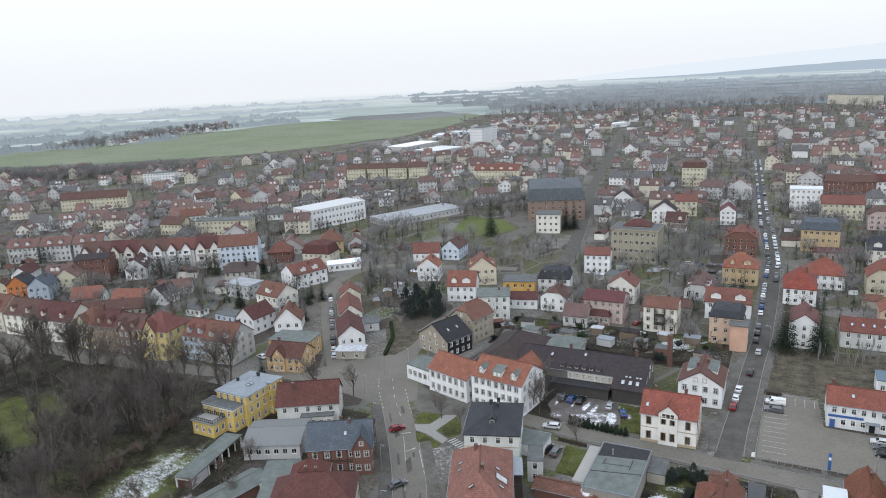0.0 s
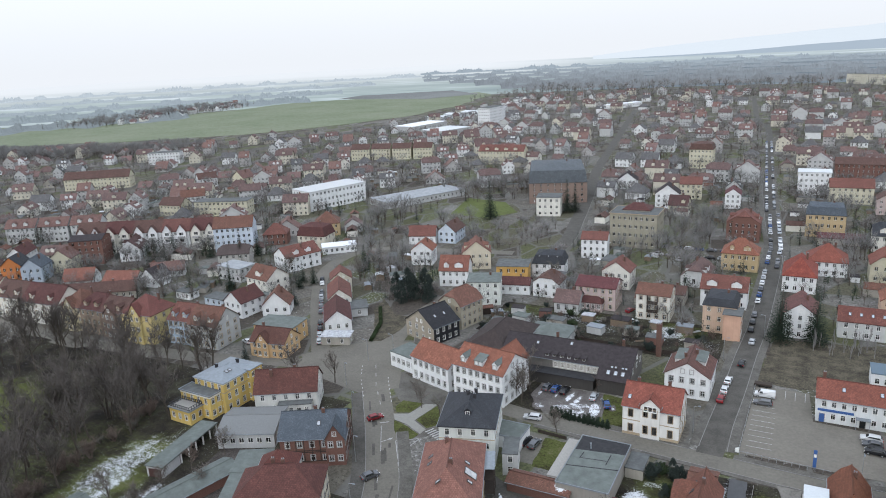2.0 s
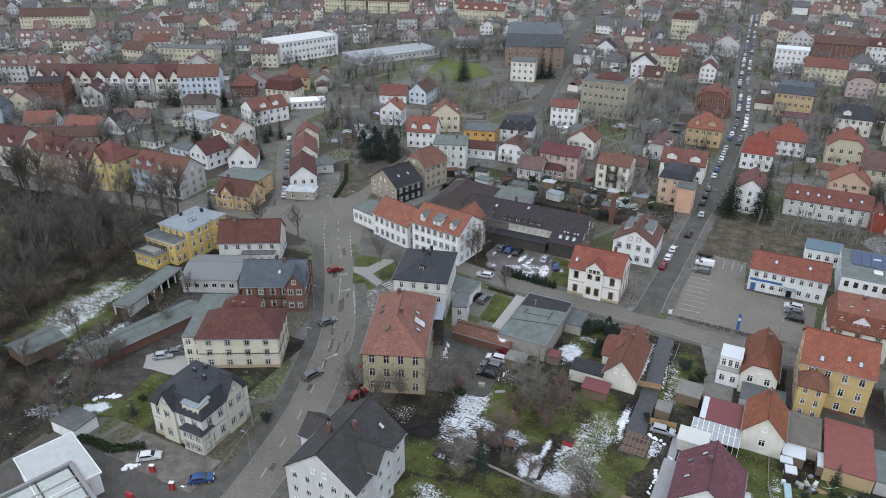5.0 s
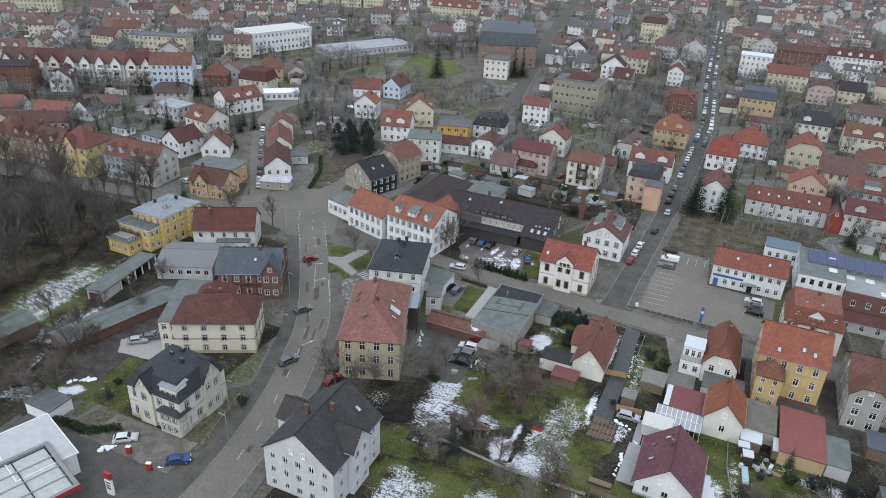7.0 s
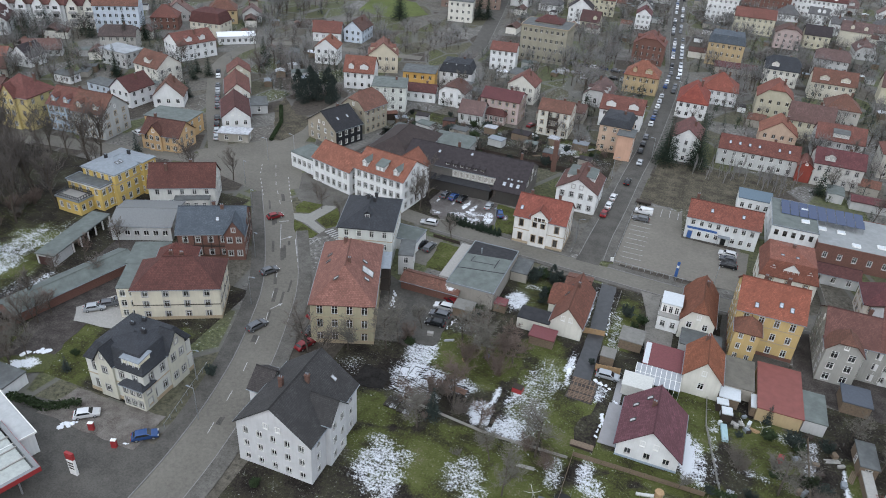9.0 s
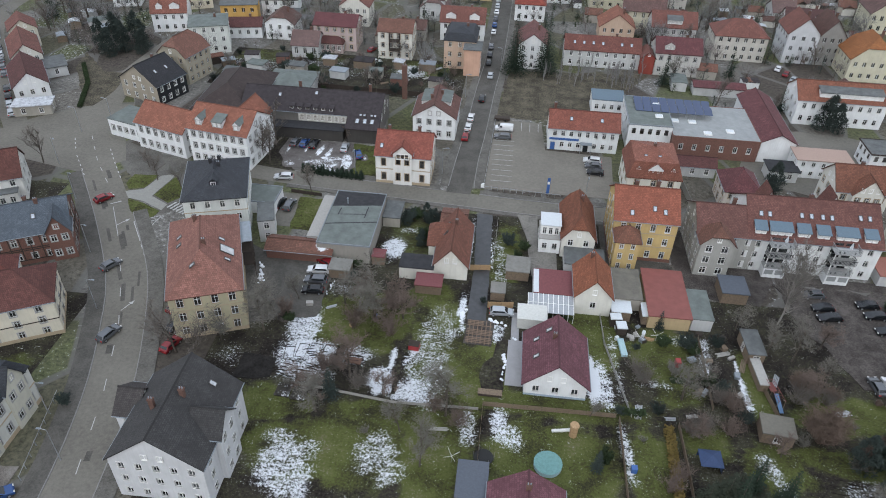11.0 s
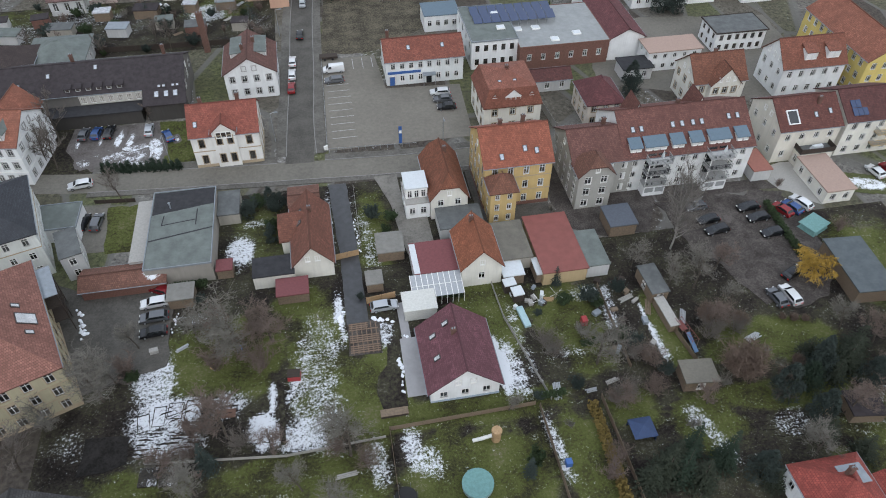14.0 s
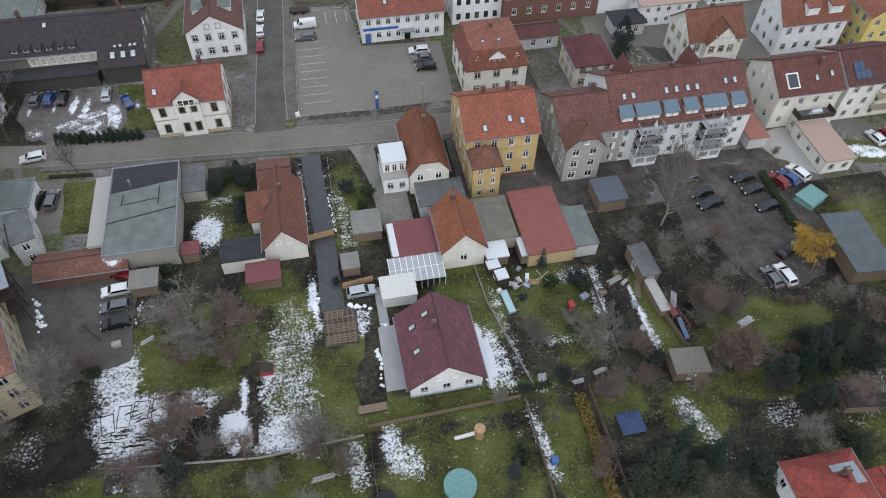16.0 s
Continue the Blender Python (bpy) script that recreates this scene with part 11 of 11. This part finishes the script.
fence("weathered wooden garden fence", [(0.6, 94.9), (22.2, 95.3)], 1.1)
fence("weathered wooden garden fence", [(0.4, 72), (0.6, 94.6)], 1.1)
fence("weathered wooden garden fence", [(22.6, 72), (22.6, 95)], 1.2)
fence("low concrete panel fence", [(20.6, 131), (21.4, 112), (24.7, 95.6)], 0.8, 2.2, CONCRETE, CONCRETE)
fence("reddish-brown board fence beside the drive", [(-0.1, 118.8), (4.8, 119.4)], 1.6, 2.4, PALEWOOD, PALEWOOD)
fence("orange-brown board gate across the drive", [(-4.6, 129.6), (-0.2, 130.2)], 1.5, 2.2, PALEWOOD, PALEWOOD)
fence("low wire fence along the drive", [(0.2, 131), (0.4, 148.6)], 0.8, 2.5, CONCRETE, CONCRETE)
fence("steel rail along the car park", [(-3.4, 160.7), (14.6, 159.6)], 0.9, 1.5, METAL, METAL, False, "railing")
fence("steel rail along the car park", [(-3.7, 162), (-2.8, 196)], 0.9, 2.4, METAL, METAL, False, "railing")
fence("weathered board fence along the allotments", [(32.3, 70), (32.0, 95)], 1.2)
fence("weathered board fence along the allotments", [(38.2, 99), (38.6, 116)], 1.0)
fence("weathered board fence along the allotments", [(48.6, 98), (46.5, 112)], 1.2)
fence("low wall of pale stone along the garden", [(-33, 95.6), (-14, 93.4), (0, 93.9)], 0.7, 2.5, CONCRETE, CONCRETE)
fence("dark fence beside the small lawn", [(-48, 152.3), (-40.5, 151.6)], 1.0, 2.0, DARKWOOD, DARKWOOD)
fence("tall pale wall along a yard", [(44.6, 160), (43.4, 174), (42.8, 183)], 2.0, 3.0, CONCRETE, CONCRETE)
fence("steel railing beside the villa garden", [(-64.8, 72), (-68.2, 88)], 1.1, 2.0, METAL, METAL, False, "railing")


def hedge(label, pts, w, h, mat):
    """A clipped hedge: a dense body of small leaves over a solid core."""
    g = random.Random(int(pts[0][0] * 10) + 7)
    b = bmesh.new()
    for (x0, y0), (x1, y1) in zip(pts, pts[1:]):
        L = math.hypot(x1 - x0, y1 - y0)
        for i in range(int(L * 110)):
            t = g.random()
            f = Vector((x0 + (x1 - x0) * t, y0 + (y1 - y0) * t, 0))
            nx, ny = -(y1 - y0) / L, (x1 - x0) / L
            u, zz = g.uniform(-1, 1), g.random() ** 0.6
            c = f + Vector((nx * u * w / 2, ny * u * w / 2, zz * h * (1 - 0.12 * abs(u)) * g.uniform(0.85, 1.06)))
            a = Vector((g.uniform(-1, 1), g.uniform(-1, 1), g.uniform(-1, 1))).normalized() * 0.2
            o = a.orthogonal().normalized() * 0.15
            b.faces.new([b.verts.new(c + q) for q in (a, o, -a, -o)])
    return tagged(link_mesh("hedge", b, mat), label, "hedge", "garden hedges")


hedge("rough dark hedge along the verge", [(-131.6, 213), (-123.2, 200), (-117.6, 185)], 1.2, 1.0, HEDGE)
hedge("brownish clipped hedge between allotments", [(29.8, 70), (30.2, 94)], 1.5, 1.7, HEDGE_BROWN)
hedge("dark clipped evergreen hedge", [(22.8, 96.2), (27, 96.4)], 0.9, 1.3, HEDGE)
hedge("dark clipped evergreen hedge", [(32, 104.5), (36, 104.7)], 0.9, 1.0, HEDGE)
hedge("dark clipped hedge beside the villa garden", [(-94, 66.6), (-90, 67.2), (-86, 67.2), (-81.2, 70.6)], 1.5, 1.4, HEDGE)
hedge("long dark hedge beside the parking yard", [(77, 130), (76.5, 116)], 1.2, 1.6, HEDGE)
hedge("low green hedge beside the flat roof", [(-32, 127.5), (-26, 127.3)], 1.3, 1.7, HEDGE)
hedge("dark ivy hedge along a garden", [(9.5, 118.6), (16, 117.6)], 0.5, 0.6, HEDGE)
THUJA = conifer(66, 2.6, 0.55, 9)
for i in range(13):
    tree_at(THUJA, -47.6 + i * 1.2, 161.7 - i * 0.1, rng.uniform(0.75, 1.1), "narrow clipped thuja beside the yard", "thuja row", "conifer")


def pool(x, y, r):
    p = empty_at("garden_pool", x, y)
    tagged(p, "round garden pool under a teal cover", "pool")
    b = bmesh.new()
    tube(b, (0, 0, 0), (0, 0, 0.9), r, r, 28)
    part("pool_wall", b, plain("pale_blue_sheet", (0.3, 0.42, 0.45), 0.6), p)
    b = bmesh.new()
    ring = [b.verts.new((r * 1.03 * math.cos(i * 0.2244), r * 1.03 * math.sin(i * 0.2244), 0.92)) for i in range(28)]
    mid = b.verts.new((0, 0, 0.8))
    for i in range(28):
        b.faces.new((ring[i], ring[(i + 1) % 28], mid))
    part("cover", b, TEAL, p)


pool(11.1, 84.6, 2.1)
p = empty_at("play_tower", 15.1, 90.9)
tagged(p, "round wooden play tower with a pale tube slide", "play tower")
b = bmesh.new()
tube(b, (0, 0, 0), (0, 0, 2.4), 0.65, 0.65, 14)
part("drum", b, PALEWOOD, p)
b = bmesh.new()
tube(b, (0, 0, 2.4), (0, 0, 2.62), 0.78, 0.7, 14, cap=True)
part("lid", b, PALEWOOD, p)
b = bmesh.new()
tube(b, (-0.6, 0, 1.3), (-2.2, 0.1, 0.7), 0.28, 0.28, 8)
tube(b, (-2.2, 0.1, 0.7), (-3.3, 0.2, 0.35), 0.28, 0.28, 8)
part("slide", b, plain("pale_plastic", (0.55, 0.55, 0.53), 0.5), p)
p = empty_at("garden_tent", 35.6, 88.2)
tagged(p, "small dark blue garden tent", "tent")
b = bmesh.new()
sheet(b, [[(-1.7, -1.6, 1.5), (1.7, -1.6, 1.5), (0, 0, 2.4)], [(1.7, -1.6, 1.5), (1.7, 1.6, 1.5), (0, 0, 2.4)], [(1.7, 1.6, 1.5), (-1.7, 1.6, 1.5), (0, 0, 2.4)], [(-1.7, 1.6, 1.5), (-1.7, -1.6, 1.5), (0, 0, 2.4)]], 0.03)
part("tent_roof", b, plain("dark_blue_cloth", (0.03, 0.05, 0.11), 0.8), p)
b = bmesh.new()
box(b, -1.6, 1.6, 1.5, 1.55, 0, 1.5)
box(b, 1.55, 1.6, -1.5, 1.5, 0, 1.5)
part("tent_side", b, plain("dark_blue_cloth", (0.03, 0.05, 0.11), 0.8), p)
p = empty_at("trampoline", 1.4, 84.4)
tagged(p, "round black garden trampoline with net poles", "trampoline")
b = bmesh.new()
tube(b, (0, 0, 0.75), (0, 0, 0.8), 1.5, 1.5, 20, cap=True)
part("mat", b, RUBBER, p)
for i in range(6):
    b = bmesh.new()
    tube(b, (1.55 * math.cos(i * 1.047), 1.55 * math.sin(i * 1.047), 0), (1.55 * math.cos(i * 1.047), 1.55 * math.sin(i * 1.047), 1.9), 0.03, 0.03, 5)
    part("pole", b, METAL, p)


def boxy(name, label, category, x, y, rot, w, d, h, mat, lid=None, top=(0.05, 0.05), z=0.0):
    """A small crate-like thing with drawn-in sides and a lid."""
    p = empty_at(name, x, y, z, rot)
    tagged(p, label, category)
    b = bmesh.new()
    box(b, -w / 2, w / 2, -d / 2, d / 2, 0, h, top=top)
    part("body", b, mat, p)
    b = bmesh.new()
    box(b, -w / 2 - 0.02, w / 2 + 0.02, -d / 2 - 0.02, d / 2 + 0.02, h, h + 0.07, top=(0.04, 0.04))
    part("lid", b, lid or mat, p)
    return p


boxy("playhouse", "small red wooden playhouse on the lawn", "playhouse", -12.4, 106.4, -6, 1.9, 1.5, 1.1, REDPAINT, DARKWOOD)
boxy("garden_boat", "pale blue plastic cover on the lawn", "cover", 24.6, 111.4, 6, 1.1, 4.2, 0.5, plain("pale_blue_sheet", (0.3, 0.42, 0.45), 0.6))
boxy("water_barrel", "blue plastic water barrel", "barrel", 24.0, 85.4, 0, 0.9, 0.9, 1.0, BLUEPAINT)
boxy("water_barrel", "blue plastic water barrel", "barrel", -20.6, 113.0, 0, 0.7, 0.7, 0.8, BLUEPAINT)
boxy("red_bin", "red plastic box in the garden", "box", 33.9, 108.6, 0, 0.9, 1.2, 1.2, REDPAINT)
boxy("tarpaulin_stack", "stack under a teal tarpaulin", "tarpaulin", 82.6, 122.6, 25, 4.6, 3.6, 1.3, TEAL, top=(0.7, 0.6))
boxy("workbench", "pale workbench on the lawn", "bench", -33.6, 114.8, 10, 1.3, 0.8, 0.8, CONCRETE)
for x, y in ((-32.3, 93.6), (-29.6, 93.2)):
    boxy("raised_bed", "dark raised bed with snow on it", "raised bed", x, y, -4, 2.5, 2.8, 0.35, SOIL, SNOW_SOIL)
for i in range(16):
    boxy("garden_box", "weathered crate among garden clutter", "crate", rng.uniform(36.5, 44), rng.uniform(100, 119), rng.uniform(0, 90), rng.uniform(0.6, 1.4), rng.uniform(0.5, 1.1), rng.uniform(0.4, 1.0), rng.choice((WOOD, CONCRETE, TIN, DARKWOOD)))
for i in range(9):
    boxy("garden_box", "weathered crate beside the sheds", "crate", rng.uniform(23.5, 29), rng.uniform(113, 118), rng.uniform(0, 90), rng.uniform(0.6, 1.3), rng.uniform(0.5, 1.1), rng.uniform(0.4, 1.1), rng.choice((WOOD, CONCRETE, TIN, POLY, DARKWOOD)))
p = empty_at("climbing_frame", 48.9, 103.3, 0, 10)
tagged(p, "faded blue and red climbing frame with a slide", "playground")
for u in (-0.7, 0.7):
    for v in (-2.4, 0.0, 2.4):
        b = bmesh.new()
        tube(b, (u, v, 0), (u * 0.8, v, 1.9), 0.05, 0.05, 6)
        part("post", b, WOOD, p)
b = bmesh.new()
for u in (-0.57, 0.57):
    tube(b, (u, -2.5, 1.9), (u, 2.5, 1.9), 0.045, 0.045, 6)
for k in range(9):
    tube(b, (-0.57, -2.3 + k * 0.575, 1.9), (0.57, -2.3 + k * 0.575, 1.9), 0.03, 0.03, 5)
part("top_bars", b, plain("faded_red_paint", (0.16, 0.05, 0.045), 0.6), p)
b = bmesh.new()
sheet(b, [[(-0.35, -0.4, 1.5), (0.35, -0.4, 1.5), (0.35, -3.4, 0.15), (-0.35, -3.4, 0.15)]], 0.08)
part("slide", b, plain("faded_blue_paint", (0.09, 0.16, 0.28), 0.6), p)
b = bmesh.new()
box(b, -0.55, 0.55, 0.3, 2.3, 1.2, 1.28)
part("platform", b, plain("faded_red_paint", (0.16, 0.05, 0.045), 0.6), p)


def spin_dryer(x, y):
    p = empty_at("clothes_dryer", x, y)
    tagged(p, "white rotary clothes dryer on the lawn", "clothes dryer", "clothes dryers")
    b = bmesh.new()
    tube(b, (0, 0, 0), (0, 0, 1.9), 0.03, 0.03, 6)
    part("pole", b, METAL, p)
    for i in range(4):
        b = bmesh.new()
        tube(b, (0, 0, 1.5), (1.4 * math.cos(i * 1.571 + 0.5), 1.4 * math.sin(i * 1.571 + 0.5), 1.9), 0.025, 0.025, 5)
        part("arm", b, WHITE, p)


for x, y in ((27.6, 113.4), (30.8, 114.2), (-3.4, 83.4)):
    spin_dryer(x, y)


def street_lamp(x, y, rot, h=7.0):
    p = empty_at("street_lamp", x, y, 0.1, rot)
    tagged(p, "grey steel street lamp beside the road", "street lamp", "street lamps")
    b = bmesh.new()
    tube(b, (0, 0, 0), (0, 0, h), 0.09, 0.06, 7)
    tube(b, (0, 0, h), (1.0, 0, h + 0.25), 0.05, 0.04, 6)
    part("pole", b, METAL, p)
    b = bmesh.new()
    box(b, 0.8, 1.5, -0.13, 0.13, h + 0.14, h + 0.3, top=(0.1, 0.04))
    part("lamp_head", b, TIN, p)


for a in ((-67.6, 84, 0), (-72.2, 108, 0), (-82, 124, -20), (-95, 142, -30), (-107, 156, -30), (-104.5, 178, 180), (-35, 162.3, -90), (-14.2, 166, 0), (-12.4, 210, 0), (-10.6, 262, 0), (-3.0, 232, 180), (-0.5, 300, 180), (20, 158.6, -90), (-61, 76, 180), (-110, 172, 200)):
    street_lamp(*a)
p = empty_at("pylon_sign", 11.4, 160.6)
tagged(p, "blue and white parking sign on a steel post", "sign")
b = bmesh.new()
box(b, -0.08, 0.08, -0.08, 0.08, 0, 4.6)
part("post", b, METAL, p)
b = bmesh.new()
box(b, -0.34, 0.34, -0.16, -0.09, 0.5, 4.7)
part("panel", b, BLUEPAINT, p)
b = bmesh.new()
box(b, -0.26, 0.26, -0.19, -0.165, 3.0, 3.7)
part("white_field", b, WHITE, p)
boxy("white_sign", "white sign board at the car park corner", "sign", -4.0, 161.3, 30, 0.9, 0.25, 1.1, WHITE)
b = empty_at("rubbish_cart", -1.0, 197.2)
tagged(b, "flat trailer with a tarpaulin", "trailer")
bb = bmesh.new()
box(bb, -2.2, 2.2, -0.9, 0.9, 0.55, 1.0, top=(0.1, 0.05))
part("bed", bb, DARKWOOD, b)
for x in (-0.9, 0.9):
    bb = bmesh.new()
    tube(bb, (x, -0.95, 0.36), (x, 0.95, 0.36), 0.3, 0.3, 10, cap=True)
    part("axle", bb, RUBBER, b)
boxy("log_pile", "dark pile of logs and branches", "log pile", 1.6, 97.5, 0, 4.0, 1.2, 0.6, DARKWOOD, WOOD, (0.3, 0.3))
boxy("fuel_pump", "red and white fuel pump", "fuel pump", -69.3, 65.4, 20, 0.9, 0.6, 1.6, REDPAINT, WHITE)
boxy("fuel_pump", "red and white fuel pump", "fuel pump", -75.4, 66.8, 20, 0.9, 0.6, 1.6, REDPAINT, WHITE)
p = empty_at("price_pylon", -70.8, 58.6)
tagged(p, "red and white filling station price board", "sign")
b = bmesh.new()
box(b, -0.7, 0.7, -0.2, 0.2, 0, 4.6)
part("board", b, WHITE, p)
b = bmesh.new()
box(b, -0.72, 0.72, -0.23, 0.23, 3.4, 4.7)
part("head", b, REDPAINT, p)
for z in (1.3, 1.9, 2.5):
    b = bmesh.new()
    box(b, -0.5, 0.5, -0.225, -0.2, z, z + 0.3)
    part("price_bar", b, DARKWOOD, p)

for i in range(46):
    x, y = rng.uniform(-88, -14), rng.uniform(209, 233)
    if i > 20:
        x, y = rng.uniform(-200, -40), rng.uniform(215, 300)
    if not clear(x, y, 2.5):
        continue
    house("small garden shed with grey felt roof", x, y, rng.uniform(2.6, 4.6), rng.uniform(2.4, 3.8), 2.2, 2.2, rng.uniform(-10, 40), name="garden_shed", category="shed", roof="flat", wall=rng.choice((WOOD, plaster(PALEGREY), BRICKWALL)), tile=rng.choice((TAR, TARGREEN, FIBRE, POLY, SNOW)), floors=1, cols=(0, 0), over=0.15, group="garden sheds")

# boards lying in the gardens
def board_stack(x, y, rot, n, length, mat):
    p = empty_at("timber_stack", x, y, 0.08, rot)
    tagged(p, "loose stack of weathered boards on the garden soil", "timber", "timber stacks")
    for k in range(n):
        b = bmesh.new()
        box(b, -length / 2 + rng.uniform(-0.2, 0.2), length / 2 + rng.uniform(-0.2, 0.2), -0.5 + k * 0.24, -0.32 + k * 0.24, 0, 0.05 + rng.uniform(0, 0.12))
        part("board", b, mat, p)


for x, y, rot in ((42.6, 112.5, 20), (45.4, 110, 70), (50.2, 107, 65), (31, 96.4, 5), (34.5, 97.4, 15), (29.6, 114.5, -10), (47.6, 92.6, 30), (26, 97, 80), (59.5, 101, 20), (-29.5, 115, 30), (-6, 89.4, 5), (64, 87, 40)):
    board_stack(x, y, rot, rng.randrange(3, 6), rng.uniform(1.6, 3.4), rng.choice((WOOD, PALEWOOD, CONCRETE, METAL)))


# back gardens north of the workshop: sheds, shrubs, trees and boards
def crowded(x, y, r):
    return any(math.hypot(x - a, y - b) < c * 0.8 + r for a, b, c in PLACED) or near_line(x, y, NORTH, 6) or near_line(x, y, MAIN, 7)


for x, y, w, d, wl_, tl in ((-84, 213, 4.5, 3.4, WOOD, TAR), (-78, 219, 5.5, 4, plaster(PALEGREY), TARGREEN), (-72, 226, 4, 3, BRICKWALL, FIBRE), (-66, 220, 6, 3.6, plaster(STONE), TAR), (-57, 227, 4, 3, WOOD, snowy_felt), (-52, 218, 5, 3.4, plaster(PALEGREY), TIN), (-46, 227, 6, 4, WOOD, FIBRE), (-41, 220, 4.4, 3, plaster(STONE), TARGREEN), (-33, 216, 5, 3.6, BRICKWALL, TAR), (-26, 228, 5, 3, WOOD, TIN), (-22, 216, 4, 3, plaster(STONE), FIBRE), (-35, 228, 3.4, 3, WOOD, snowy_felt), (-68, 231, 3.6, 2.8, WOOD, TAR), (-82, 226, 4.4, 3.2, plaster(PALEGREY), FIBRE)):
    if not crowded(x, y, 1.2):
        house("small garden shed among winter back gardens", x, y, w, d, 2.3, 2.3, rng.uniform(-12, 12), name="garden_shed", category="shed", roof="flat", wall=wl_, tile=tl, floors=1, cols=(0, 0), over=0.15, group="garden sheds")
for i in range(60):
    x, y = rng.uniform(-88, -14), rng.uniform(206, 236)
    if crowded(x, y, 0.3):
        continue
    if i % 3 == 0:
        bush(EVERGREEN[rng.randrange(2)], x, y, rng.uniform(0.6, 1.3), "dark evergreen shrub in a back garden")
    elif i % 3 == 1:
        bush(rng.choice(BUSHES), x, y, rng.uniform(0.6, 1.1), "bare shrub in a back garden")
    elif i % 2:
        tree_at(rng.choice(BARES), x, y, rng.uniform(0.4, 0.65), "bare tree in a back garden", "town trees")
    else:
        board_stack(x, y, rng.uniform(0, 90), 4, 2.6, rng.choice((WOOD, METAL, CONCRETE)))
fence("dark board fence along the back gardens", [(-62, 209.6), (-44, 208.8), (-24, 208.2)], 1.5, 3.0, DARKWOOD, DARKWOOD)
